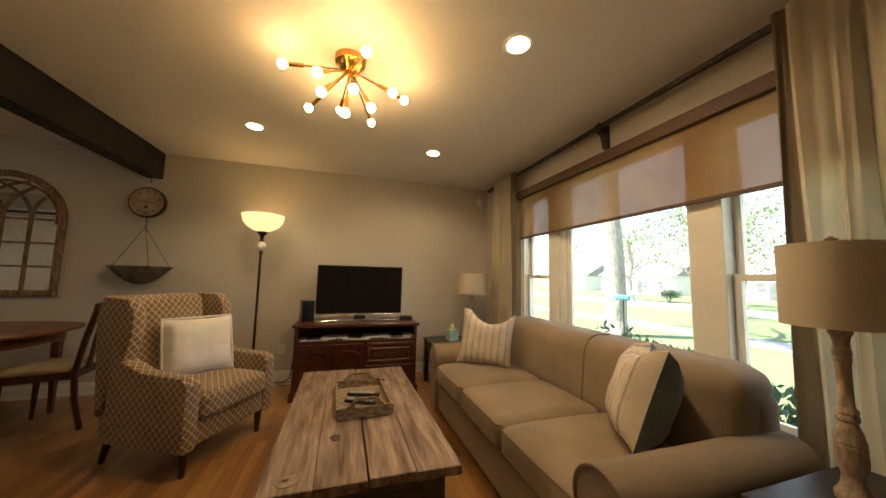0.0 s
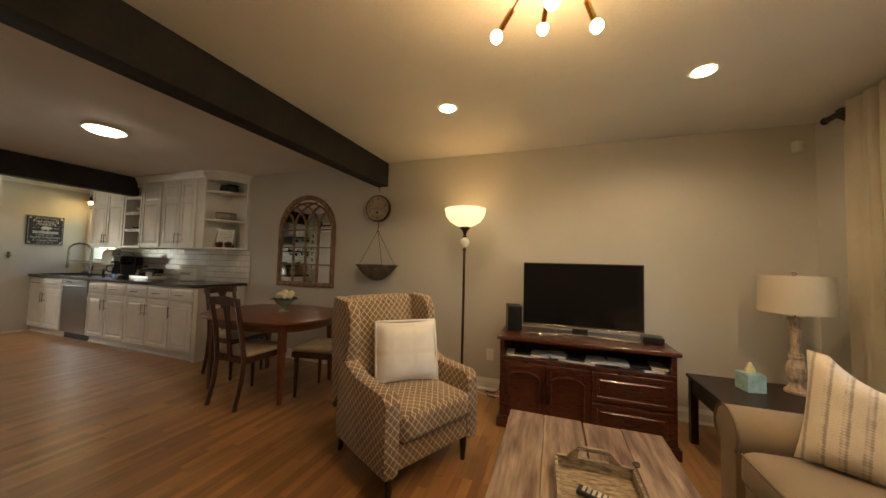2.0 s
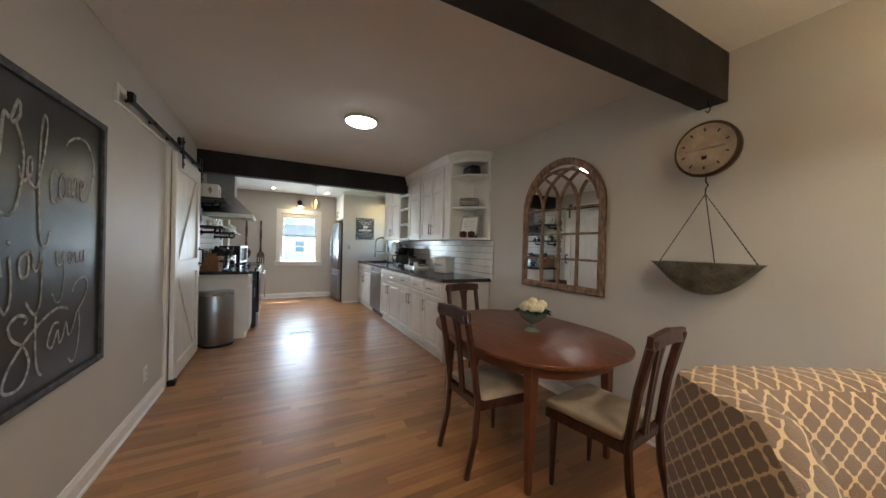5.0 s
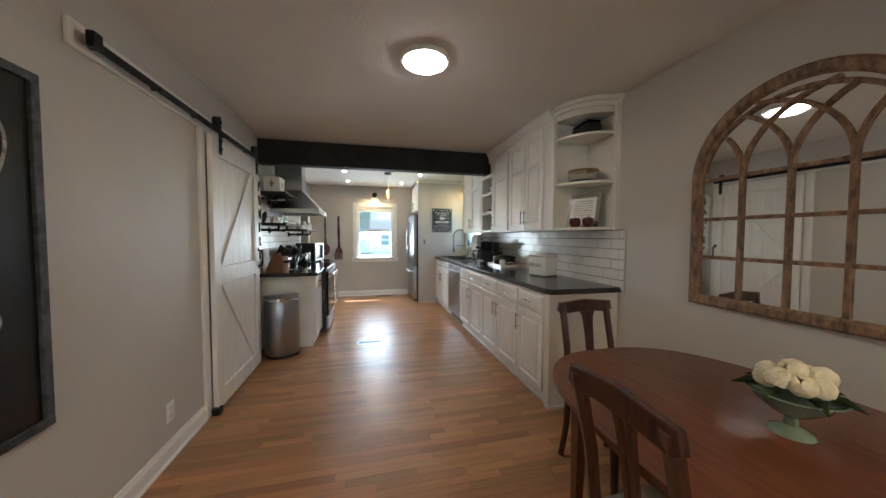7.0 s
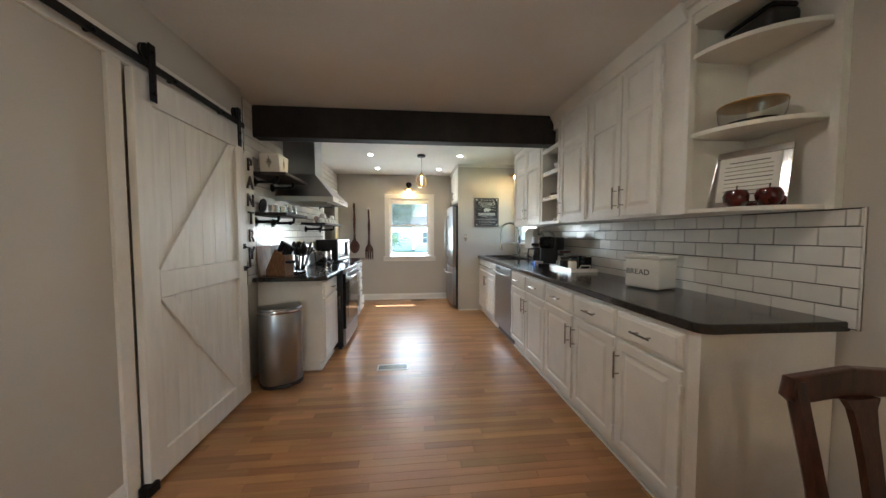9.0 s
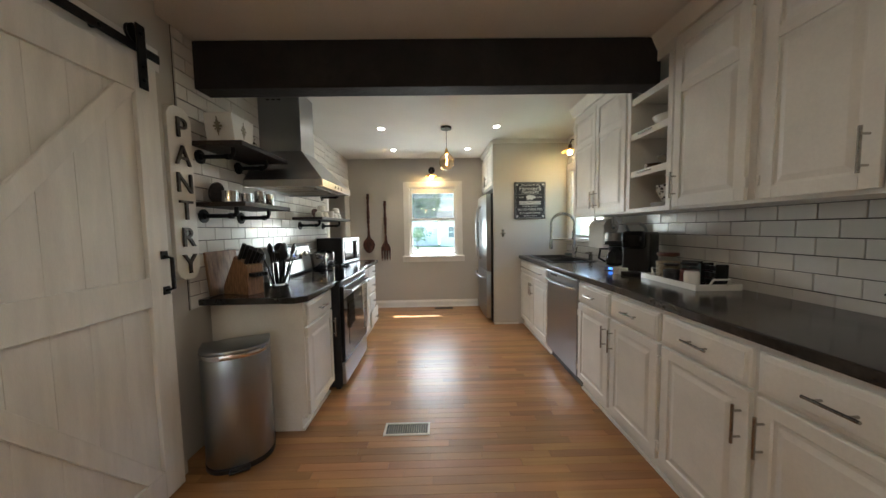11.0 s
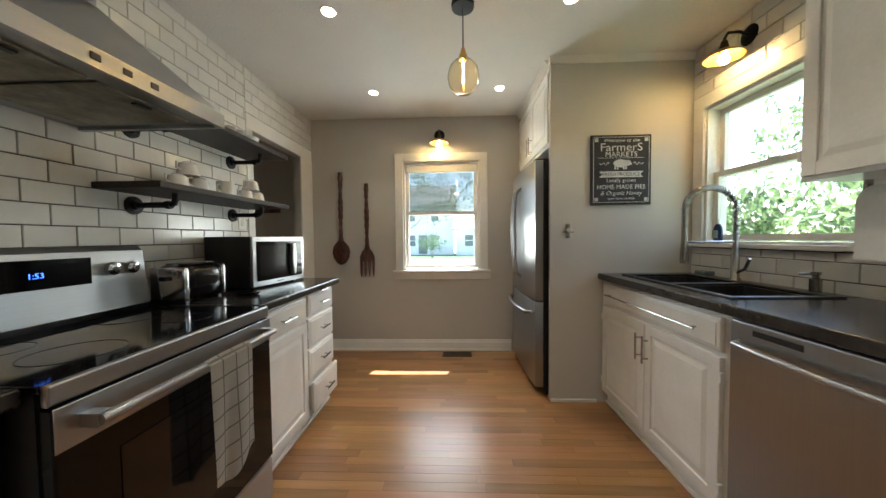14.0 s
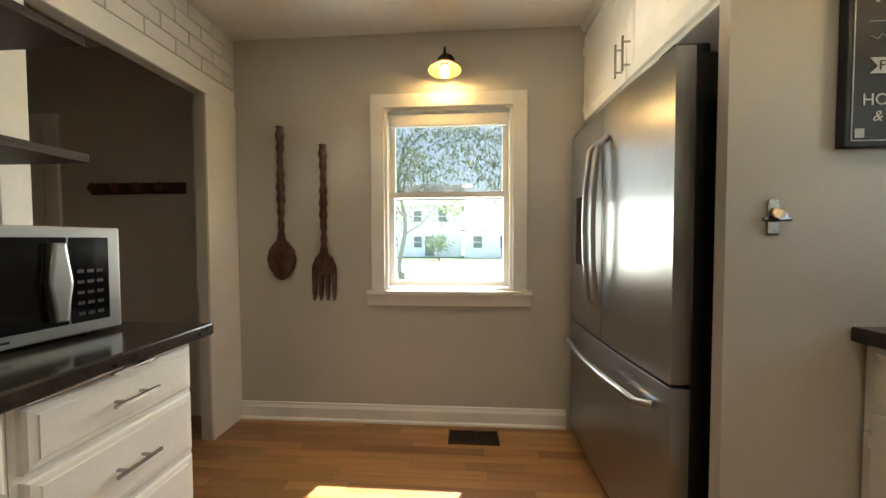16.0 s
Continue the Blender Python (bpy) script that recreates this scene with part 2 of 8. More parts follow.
display_blue = mat("display_blue", (0.01, 0.02, 0.06), 0.2, bump=0, glow=(0.08, 0.25, 1.0), power=0.5)
clock_blue = mat("clock_blue", (0.01, 0.02, 0.06), 0.2, bump=0, glow=(0.06, 0.2, 1.0), power=0.7)
bulb_warm = mat("bulb_warm", (0.9, 0.85, 0.75), 0.3, bump=0, glow=(1.0, 0.63, 0.28), power=17)
can_glow = mat("can_glow", (0.9, 0.88, 0.8), 0.4, bump=0, glow=(1.0, 0.80, 0.52), power=5)
can_glow_k = mat("kitchen_can_glow", (0.9, 0.88, 0.8), 0.4, bump=0, glow=(1.0, 0.90, 0.74), power=8)
dome_glow = mat("dome_glow", (0.9, 0.85, 0.78), 0.4, bump=0, glow=(1.0, 0.84, 0.64), power=6.8)
bowl_glow = mat("bowl_glow", (0.85, 0.70, 0.46), 0.35, var=0.05, bump=0, glow=(1.0, 0.72, 0.36), power=0.3)
lamp_bulb = mat("lamp_bulb", (0.9, 0.85, 0.75), 0.3, bump=0, glow=(1.0, 0.66, 0.30), power=5)
filament = mat("filament", (1, 0.7, 0.3), 0.4, bump=0, glow=(1.0, 0.52, 0.12), power=45)
sconce_bulb = mat("sconce_bulb", (1, 0.8, 0.5), 0.4, bump=0, glow=(1.0, 0.68, 0.28), power=34)


def pane_material():
    m = bpy.data.materials.new("window_glass")
    m.use_nodes = True
    nt = m.node_tree
    g, t, mx, lw = (nt.nodes.new(n) for n in ("ShaderNodeBsdfGlossy", "ShaderNodeBsdfTransparent", "ShaderNodeMixShader", "ShaderNodeLayerWeight"))
    g.inputs["Roughness"].default_value = 0.02
    t.inputs[0].default_value = (0.95, 0.97, 0.96, 1)
    lw.inputs[0].default_value = 0.5
    pw, ma = nt.nodes.new("ShaderNodeMath"), nt.nodes.new("ShaderNodeMath")
    pw.operation, ma.operation = "POWER", "MULTIPLY_ADD"
    pw.inputs[1].default_value = 4.0
    ma.inputs[1].default_value, ma.inputs[2].default_value = 0.6, 0.03
    nt.links.new(lw.outputs["Facing"], pw.inputs[0])
    nt.links.new(pw.outputs[0], ma.inputs[0])
    for a, b_ in ((ma.outputs[0], mx.inputs[0]), (t.outputs[0], mx.inputs[1]), (g.outputs[0], mx.inputs[2]), (mx.outputs[0], nt.nodes["Material Output"].inputs[0])):
        nt.links.new(a, b_)
    return m


window_glass = pane_material()


def mesh_material():
    """Fine grey netting: lets about half of the light by."""
    m = bpy.data.materials.new("screen_mesh")
    m.use_nodes = True
    nt = m.node_tree
    t, mx = nt.nodes.new("ShaderNodeBsdfTransparent"), nt.nodes.new("ShaderNodeMixShader")
    b = nt.nodes["Principled BSDF"]
    b.inputs["Base Color"].default_value, b.inputs["Roughness"].default_value = (0.10, 0.13, 0.13, 1), 0.8
    mx.inputs[0].default_value = 0.42
    nt.links.new(b.outputs[0], mx.inputs[1])
    nt.links.new(t.outputs[0], mx.inputs[2])
    nt.links.new(mx.outputs[0], nt.nodes["Material Output"].inputs[0])
    return m


screen_mesh = mesh_material()


def shade_material():
    """Woven sun-screen cloth: the threads stop light, the gaps let it by."""
    m = mat("screen_cloth", (0.42, 0.275, 0.15), 0.85, var=0.08, scale=3, bump=0.1, fine=300, through_light=0.45)
    nt = m.node_tree
    out = nt.nodes["Material Output"].inputs[0]
    src = out.links[0].from_socket
    t, mx = nt.nodes.new("ShaderNodeBsdfTransparent"), nt.nodes.new("ShaderNodeMixShader")
    mx.inputs[0].default_value = 0.24
    nt.links.new(src, mx.inputs[1])
    nt.links.new(t.outputs[0], mx.inputs[2])
    nt.links.new(mx.outputs[0], out)
    return m


screen_cloth = shade_material()


def uv_maths(m, steps):
    """Chains maths nodes from a UV: steps of (name, operation, a, b), where a and b name earlier results or are numbers."""
    nt = m.node_tree
    uv, sp = nt.nodes.new("ShaderNodeUVMap"), nt.nodes.new("ShaderNodeSeparateXYZ")
    nt.links.new(uv.outputs[0], sp.inputs[0])
    got = {"u": sp.outputs[0], "v": sp.outputs[1]}
    for name, op, *args in steps:
        n = nt.nodes.new("ShaderNodeMath")
        n.operation = op
        for i, a in enumerate(args):
            if isinstance(a, str):
                nt.links.new(got[a], n.inputs[i])
            else:
                n.inputs[i].default_value = a
        got[name] = n.outputs[0]
    return got


def trellis_fabric():
    m = mat("trellis_fabric", (0.20, 0.135, 0.085), 0.85, var=0.1, scale=6, bump=0.15, fine=350, sheen=0.2)
    k = 2 * math.pi / 0.047
    g = uv_maths(m, [("a", "MULTIPLY", "u", k), ("b", "MULTIPLY", "v", k * 0.9), ("ca", "COSINE", "a"), ("cb", "COSINE", "b"), ("s", "ADD", "ca", "cb"), ("g", "ABSOLUTE", "s"),
                     ("a2", "MULTIPLY", "a", 2.0), ("b2", "MULTIPLY", "b", 2.0), ("da", "COSINE", "a2"), ("db", "COSINE", "b2"), ("d", "MULTIPLY", "da", "db"),
                     ("e", "MULTIPLY", "d", 0.38), ("f", "SUBTRACT", "g", "e")])
    tone(m, g["f"], (0.55, 0.40, 0.22), None, 0.15, 0.27)
    return m


trellis = trellis_fabric()


def striped_fabric():
    m = mat("striped_fabric", (0.66, 0.58, 0.47), 0.9, var=0.06, scale=6, bump=0.2, fine=260)
    g = uv_maths(m, [("a", "MULTIPLY", "u", 2 * math.pi / 0.055), ("c", "SINE", "a"), ("a3", "MULTIPLY", "u", 2 * math.pi / 0.019), ("c3", "SINE", "a3"), ("w", "MULTIPLY", "c3", 0.45),
                     ("b", "MULTIPLY", "v", 2 * math.pi / 0.012), ("d", "SINE", "b"), ("e", "MULTIPLY", "d", 0.22), ("h", "ADD", "c", "e"), ("f", "ADD", "h", "w")])
    nt = m.node_tree
    worn, add = nt.nodes.new("ShaderNodeTexNoise"), nt.nodes.new("ShaderNodeMath")
    worn.inputs["Scale"].default_value = 14
    add.operation = "MULTIPLY_ADD"
    add.inputs[1].default_value = 1.6
    nt.links.new(worn.outputs[0], add.inputs[0])
    nt.links.new(g["f"], add.inputs[2])
    tone(m, add.outputs[0], None, (0.33, 0.28, 0.24), 1.2, 2.1)
    return m


stripes = striped_fabric()


def plaid_cloth():
    m = mat("plaid_cloth", (0.62, 0.57, 0.48), 0.9, var=0.06, scale=6, bump=0.2, fine=260)
    g = uv_maths(m, [("a", "MULTIPLY", "u", 2 * math.pi / 0.062), ("c", "SINE", "a"), ("b", "MULTIPLY", "v", 2 * math.pi / 0.062), ("d", "SINE", "b"),
                     ("a2", "MULTIPLY", "u", 2 * math.pi / 0.0207), ("c2", "SINE", "a2"), ("b2", "MULTIPLY", "v", 2 * math.pi / 0.0207), ("d2", "SINE", "b2"),
                     ("p", "MULTIPLY", "c2", -0.3), ("q", "MULTIPLY", "d2", -0.3), ("x", "ADD", "c", "p"), ("y", "ADD", "d", "q"), ("f", "MAXIMUM", "x", "y")])
    tone(m, g["f"], None, (0.24, 0.23, 0.17), 1.08, 1.2)
    return m


plaid = plaid_cloth()


def faint_plaid():
    m = mat("faint_plaid", (0.78, 0.75, 0.69), 0.9, var=0.05, scale=6, bump=0.25, fine=260)
    g = uv_maths(m, [("a", "MULTIPLY", "u", 2 * math.pi / 0.16), ("c", "SINE", "a"), ("b", "MULTIPLY", "v", 2 * math.pi / 0.16), ("d", "SINE", "b"), ("f", "MAXIMUM", "c", "d")])
    tone(m, g["f"], None, (0.72, 0.67, 0.59), 0.6, 1.0)
    return m


pillow_plaid = faint_plaid()

# ---- building helpers ----


def thing(name, x=0, y=0, z=0, rz=0, label="", category="", group="", kind=""):
    ob = new(name)
    ob.empty_display_size = 0.1
    ob.matrix_basis = pose(x, y, z, 0, 0, rz)
    return tagged(ob, label, category, group, kind)


def part(name, bm, material, parent=None, label="", smooth=False):
    me = bpy.data.meshes.new(name)
    bm.normal_update()
    bm.to_mesh(me)
    bm.free()
    me.materials.append(material)
    if smooth:
        me.shade_smooth()
        me.set_sharp_from_angle(angle=radians(40))
    ob = new(name, me)
    ob.parent = parent
    return tagged(ob, label)


def again(ob, m, parent=None):
    """Another object on the same mesh, as a part of parent."""
    o = new(ob.name.split(".")[0], ob.data)
    o.parent = parent if parent is not None else ob.parent
    o.matrix_basis = m
    for k in ("label", "kind"):
        if k in ob:
            o[k] = ob[k]
    return o


def quad_box(bm, x0, x1, y0, y1, z0, z1, bev=0.0, seg=2):
    m = Matrix.Translation(((x0 + x1) / 2, (y0 + y1) / 2, (z0 + z1) / 2)) @ Matrix.Diagonal((abs(x1 - x0), abs(y1 - y0), abs(z1 - z0), 1))
    vs = bmesh.ops.create_cube(bm, size=1, matrix=m)["verts"]
    if bev:
        es = list({e for v in vs for e in v.link_edges})
        bmesh.ops.bevel(bm, geom=es, offset=bev, segments=seg, affect="EDGES", profile=0.5)
    return bm


def boxes(*specs, bev=0.0, seg=2):
    bm = bmesh.new()
    for s in specs:
        quad_box(bm, *s, bev=bev, seg=seg)
    return bm


def lathe(profile, seg=24, bm=None, at=(0, 0, 0), squash=(1, 1)):
    """A turned shape from (radius, height) pairs, from bottom to top."""
    bm = bm or bmesh.new()
    rings = []
    for r, z in profile:
        if r < 1e-5:
            rings.append([bm.verts.new((at[0], at[1], at[2] + z))])
        else:
            rings.append([bm.verts.new((at[0] + squash[0] * r * math.cos(2 * math.pi * i / seg), at[1] + squash[1] * r * math.sin(2 * math.pi * i / seg), at[2] + z)) for i in range(seg)])
    for a, b_ in zip(rings, rings[1:]):
        for i in range(seg):
            j = (i + 1) % seg
            q = [a[i % len(a)], a[j % len(a)], b_[j % len(b_)], b_[i % len(b_)]]
            q = [v for n, v in enumerate(q) if v not in q[:n]]
            if len(q) > 2:
                bm.faces.new(q)
    for ring, flip in ((rings[0], True), (rings[-1], False)):
        if len(ring) > 2 and profile[0] != profile[-1]:
            bm.faces.new(ring[::-1] if flip else ring)
    if profile[0] == profile[-1]:
        bmesh.ops.remove_doubles(bm, verts=bm.verts[:], dist=0.00001)
    return bm


def tube(points, r, seg=8, bm=None, taper=None):
    """A rod along points; taper: radii at its two ends."""
    bm = bm or bmesh.new()
    pts = [Vector(p) for p in points]
    rings, side = [], None
    for i, p in enumerate(pts):
        d = (pts[min(i + 1, len(pts) - 1)] - pts[max(i - 1, 0)]).normalized()
        if side is None:
            side = d.orthogonal().normalized()
        side = (side - d * side.dot(d)).normalized()
        up = d.cross(side)
        f = i / max(1, len(pts) - 1)
        rr = r if taper is None else taper[0] + (taper[1] - taper[0]) * f
        rings.append([bm.verts.new(p + rr * (math.cos(2 * math.pi * k / seg) * side + math.sin(2 * math.pi * k / seg) * up)) for k in range(seg)])
    for a, b_ in zip(rings, rings[1:]):
        for k in range(seg):
            bm.faces.new((a[k], a[(k + 1) % seg], b_[(k + 1) % seg], b_[k]))
    bm.faces.new(rings[0][::-1])
    bm.faces.new(rings[-1])
    return bm


def prism(outline, z0, z1, bm=None, bev=0.0, axis="z"):
    """A flat outline with thickness. axis y: the outline is (x, z) and z0, z1 are y; axis x: the outline is (y, z)."""
    bm = bm or bmesh.new()
    put = {"z": lambda a, b_, c: (a, b_, c), "y": lambda a, b_, c: (a, c, b_), "x": lambda a, b_, c: (c, a, b_)}[axis]
    lo = [bm.verts.new(put(a, b_, z0)) for a, b_ in outline]
    hi = [bm.verts.new(put(a, b_, z1)) for a, b_ in outline]
    n = len(outline)
    fs = [bm.faces.new(lo[::-1]), bm.faces.new(hi)]
    fs += [bm.faces.new((lo[i], lo[(i + 1) % n], hi[(i + 1) % n], hi[i])) for i in range(n)]
    bmesh.ops.recalc_face_normals(bm, faces=fs)
    if bev:
        es = {e for f in fs[:2] for e in f.edges}
        bmesh.ops.bevel(bm, geom=list(es), offset=bev, segments=2, affect="EDGES", profile=0.5)
    return bm


def rect_rings(w, h, rings, bm=None, x0=0.0, z0=0.0, y0=0.0):
    """A panel w by h facing -y: nested rectangles (inset, how far back), the last one closed, the back open to the carcass."""
    bm = bm or bmesh.new()
    loops = []
    for inset, back in rings:
        loops.append([bm.verts.new((x0 + a, y0 + back, z0 + c)) for a, c in ((inset, inset), (w - inset, inset), (w - inset, h - inset), (inset, h - inset))])
    for a, b_ in zip(loops, loops[1:]):
        for i in range(4):
            bm.faces.new((a[i], a[(i + 1) % 4], b_[(i + 1) % 4], b_[i]))
    bm.faces.new(loops[-1])
    return bm


def soft_box(x0, x1, y0, y1, z0, z1, round_=0.4, puff=0.0, n=10, bm=None):
    """A padded block: a box rounded towards a cushion and puffed in the middle."""
    out = bm or bmesh.new()
    b2 = bmesh.new()
    bmesh.ops.create_cube(b2, size=2)
    bmesh.ops.subdivide_edges(b2, edges=b2.edges[:], cuts=n, use_grid_fill=True)
    hx, hy, hz = (x1 - x0) / 2, (y1 - y0) / 2, (z1 - z0) / 2
    rad = min(hx, hy, hz) * 2 * round_
    rad = min(rad, hx, hy, hz)
    for v in b2.verts:
        c = v.co
        p = Vector((c.x * hx, c.y * hy, c.z * hz))
        q = Vector((max(-hx + rad, min(hx - rad, p.x)), max(-hy + rad, min(hy - rad, p.y)), max(-hz + rad, min(hz - rad, p.z))))
        d = p - q
        if d.length > 1e-9:
            p = q + d.normalized() * min(rad, max(abs(d.x), abs(d.y), abs(d.z)))
        if puff:
            p.z += puff * c.z * (1 - c.x**2) * (1 - c.y**2)
        v.co = p + Vector(((x0 + x1) / 2, (y0 + y1) / 2, (z0 + z1) / 2))
    me = bpy.data.meshes.new("tmp")
    b2.to_mesh(me)
    b2.free()
    out.from_mesh(me)
    bpy.data.meshes.remove(me)
    return out


def box_uv(bm):
    """Lays a UV in metres on each face, by the way it faces."""
    uv = bm.loops.layers.uv.verify()
    bm.normal_update()
    for f in bm.faces:
        n = f.normal
        ax = max(range(3), key=lambda i: abs(n[i]))
        for l in f.loops:
            c = l.vert.co
            l[uv].uv = (c.y, c.z) if ax == 0 else (c.x, c.z) if ax == 1 else (c.x, c.y)
    return bm


def moved(bm, m):
    bmesh.ops.transform(bm, matrix=m, verts=bm.verts[:])
    return bm


def pillow(w, h, t, n=14):
    """A stuffed pillow, upright in xz, its thickness along y, with pointed corners."""
    bm = bmesh.new()
    uv = bm.loops.layers.uv.verify()
    for s in (-1, 1):
        g = {}
        for i in range(n + 1):
            for j in range(n + 1):
                a, b_ = 2 * i / n - 1, 2 * j / n - 1
                e = max(0, (1 - a**4) * (1 - b_**4)) ** 0.6
                k = 1 - 0.07 * (1 - a * a) * abs(b_) ** 3
                k2 = 1 - 0.07 * (1 - b_ * b_) * abs(a) ** 3
                wr = 0.006 * noise.noise(Vector((a * 3, b_ * 3, s * 5.0)))
                g[i, j] = bm.verts.new((a * w / 2 * k2, s * (t / 2 * e + wr * e), h / 2 + b_ * h / 2 * k))
        for i in range(n):
            for j in range(n):
                q = [g[i, j], g[i + 1, j], g[i + 1, j + 1], g[i, j + 1]]
                f = bm.faces.new(q if s < 0 else q[::-1])
                for l in f.loops:
                    l[uv].uv = (l.vert.co.x, l.vert.co.z)
    bmesh.ops.remove_doubles(bm, verts=bm.verts[:], dist=0.0008)
    return bm


def text_mesh(body, size, depth=0.0, align="CENTER", shear=0.0):
    """Built-in lettering as a bmesh in the xy plane."""
    cu = bpy.data.curves.new("lettering", "FONT")
    cu.body, cu.size, cu.extrude, cu.align_x, cu.shear = body, size, depth, align, shear
    cu.resolution_u = 3
    ob = bpy.data.objects.new("lettering", cu)
    me = ob.to_mesh()
    bm = bmesh.new()
    bm.from_mesh(me)
    ob.to_mesh_clear()
    bpy.data.objects.remove(ob)
    bpy.data.curves.remove(cu)
    return bm

# ---- structure ----
H = 2.485          # ceiling height
NY, SY, KY = 4.30, 1.14, 1.065  # faces of the long walls; KY: of the range wall
WX, EX = -9.31, 1.93  # faces of the end walls


def solid(name, bm, material, label, category, smooth=False):
    ob = part(name, bm, material, None, label, smooth)
    return tagged(ob, "", category, kind="structure")


def wall_boxes(lo, hi, z0, z1, holes):
    """Cuts a run lo..hi by holes (a, b, za, zb) into blocks (a, b, za, zb)."""
    out, at = [], lo
    for a, b_, za, zb in sorted(holes):
        out.append((at, a, z0, z1))
        out += [(a, b_, z0, za)] if za > z0 else []
        out += [(a, b_, zb, z1)] if zb < z1 else []
        at = b_
    return out + [(at, hi, z0, z1)]


KW = (-8.17, -7.33, 1.16, 2.06)   # kitchen side window hole
EWH = (2.06, 2.87, 0.87, 2.02)    # kitchen end window hole (y, z)
PWH = (0.86, 3.36, 0.50, 2.14)    # living room window hole (y, z)
bm = boxes(*[(a, b_, NY, NY + 0.14, za, zb) for a, b_, za, zb in wall_boxes(WX - 0.14, EX + 0.14, -0.3, H, [KW])])
solid("wall_north", bm, wall_paint, "pale greige painted plaster wall along living room and kitchen", "wall")
bm = boxes(*[(EX, EX + 0.14, a, b_, za, zb) for a, b_, za, zb in wall_boxes(-1.6, NY, -0.3, H, [PWH])])
solid("wall_east", bm, wall_paint, "greige painted wall with a wide front window", "wall")
bm = boxes(*[(WX - 0.14, WX, a, b_, za, zb) for a, b_, za, zb in wall_boxes(-0.7, NY, -0.3, H, [EWH])])
solid("wall_west", bm, wall_paint, "greige painted kitchen end wall with a small window", "wall")
bm = boxes((-5.74, -1.98, SY - 0.14, SY, -0.02, H), (-8.31, -5.74, SY - 0.14, KY, -0.02, H), (-9.07, -8.31, SY - 0.14, KY, 2.04, H), (WX, -9.07, SY - 0.14, KY, -0.02, H))
solid("wall_south", bm, wall_paint, "greige painted wall with an opening to a side room", "wall")
solid("wall_hall_south", boxes((WX, -7.9, -0.84, -0.7, -0.02, H)), wall_paint, "dim greige wall of the side room", "wall")
solid("wall_hall_east", boxes((-8.1, -7.96, -0.7, SY - 0.14, -0.02, H)), wall_paint, "dim greige side wall of the side room", "wall")
solid("wall_living_west", boxes((-2.12, -1.98, -1.6, SY - 0.14, -0.02, H)), wall_paint, "plain greige living room wall", "wall")
solid("wall_living_south", boxes((-2.12, EX + 0.14, -1.74, -1.6, -0.02, H)), wall_paint, "plain greige living room wall", "wall")
solid("ceiling", boxes((WX - 0.2, EX + 0.2, -1.8, NY + 0.2, H, H + 0.15)), ceiling_paint, "lightly textured off-white painted ceiling", "ceiling")
solid("floor_base", boxes((WX - 0.1, EX + 0.1, -1.7, NY + 0.1, -0.3, -0.004)), oak_joint, "dark joints under the oak floor", "floor")
# unseen slabs added at eave height to cut the high sun at the windows
for n, dims in (("eave_west", (WX - 0.90, WX - 0.14, -2.0, NY + 0.9, H + 0.12, H + 0.26)), ("eave_north", (WX - 0.14, EX + 0.9, NY + 0.14, NY + 0.75, H + 0.12, H + 0.26)),
                ("eave_east", (EX + 0.14, EX + 0.75, -2.0, NY + 0.14, H + 0.12, H + 0.26))):
    solid(n, boxes(dims), trim_paint, "unseen white slab added to cut the sun", "eave")
solid("roof", boxes((WX - 0.2, EX + 0.2, -2.0, NY + 0.3, H + 0.16, H + 0.3)), trim_paint, "plain roof over the rooms", "roof")

beam = prism([(-2.055, 4.30), (-2.115, SY - 0.14), (-1.955, SY - 0.14), (-1.91, 4.30)], 2.195, H - 0.002, bev=0.006)
tagged(part("ceiling_beam", beam, beam_wood, None, "dark-stained rough timber ceiling beam between living and dining"), category="beam", kind="structure")
beam = prism([(3.952, 2.20), (3.952, H - 0.002), (KY, H - 0.002), (KY, 2.20)], -6.20, -6.06, axis="x", bev=0.006)
tagged(part("ceiling_beam", beam, beam_wood, None, "dark-stained timber beam across the kitchen entry"), category="beam", kind="structure")


def skirting(name, x0, x1, y0, y1):
    """A baseboard with a moulded top and a shoe, along x or y; the wall lies on the far side of y0 or x0."""
    along_x = abs(x1 - x0) > abs(y1 - y0)
    d = (y1 - y0) if along_x else (x1 - x0)
    prof = [(0, 0), (d * 1.6, 0), (d * 1.6, 0.012), (d, 0.022), (d, 0.085), (d * 0.55, 0.10), (d * 0.4, 0.115), (0, 0.118)]
    if along_x:
        bm = prism([(y0 + a, z) for a, z in prof], x0, x1, axis="x")
    else:
        bm = prism([(x0 + a, z) for a, z in prof], y0, y1, axis="y")
    solid(name, bm, trim_paint, "white moulded baseboard", "baseboard")


skirting("baseboard_north", -4.10, EX, NY, NY - 0.014)
skirting("baseboard_south", -4.60, -1.98, SY, SY + 0.014)
skirting("baseboard_west", WX, WX + 0.014, KY, 3.2)
skirting("baseboard_east", EX, EX - 0.014, -1.6, NY)


# ---- windows ----
def sash(parent, name, w, h, x0, z0, y0, bar=0.035, dep=0.03):
    """One glazed sash facing -y."""
    s = part(name, boxes((x0, x0 + bar, y0, y0 + dep, z0, z0 + h), (x0 + w - bar, x0 + w, y0, y0 + dep, z0, z0 + h),
                         (x0 + bar, x0 + w - bar, y0, y0 + dep, z0, z0 + bar), (x0 + bar, x0 + w - bar, y0, y0 + dep, z0 + h - bar, z0 + h)), white_plastic, parent)
    g = part("pane", boxes((x0 + bar, x0 + w - bar, y0 + dep * 0.45, y0 + dep * 0.55, z0 + bar, z0 + h - bar)), window_glass, s)
    g.visible_shadow = False
    return s


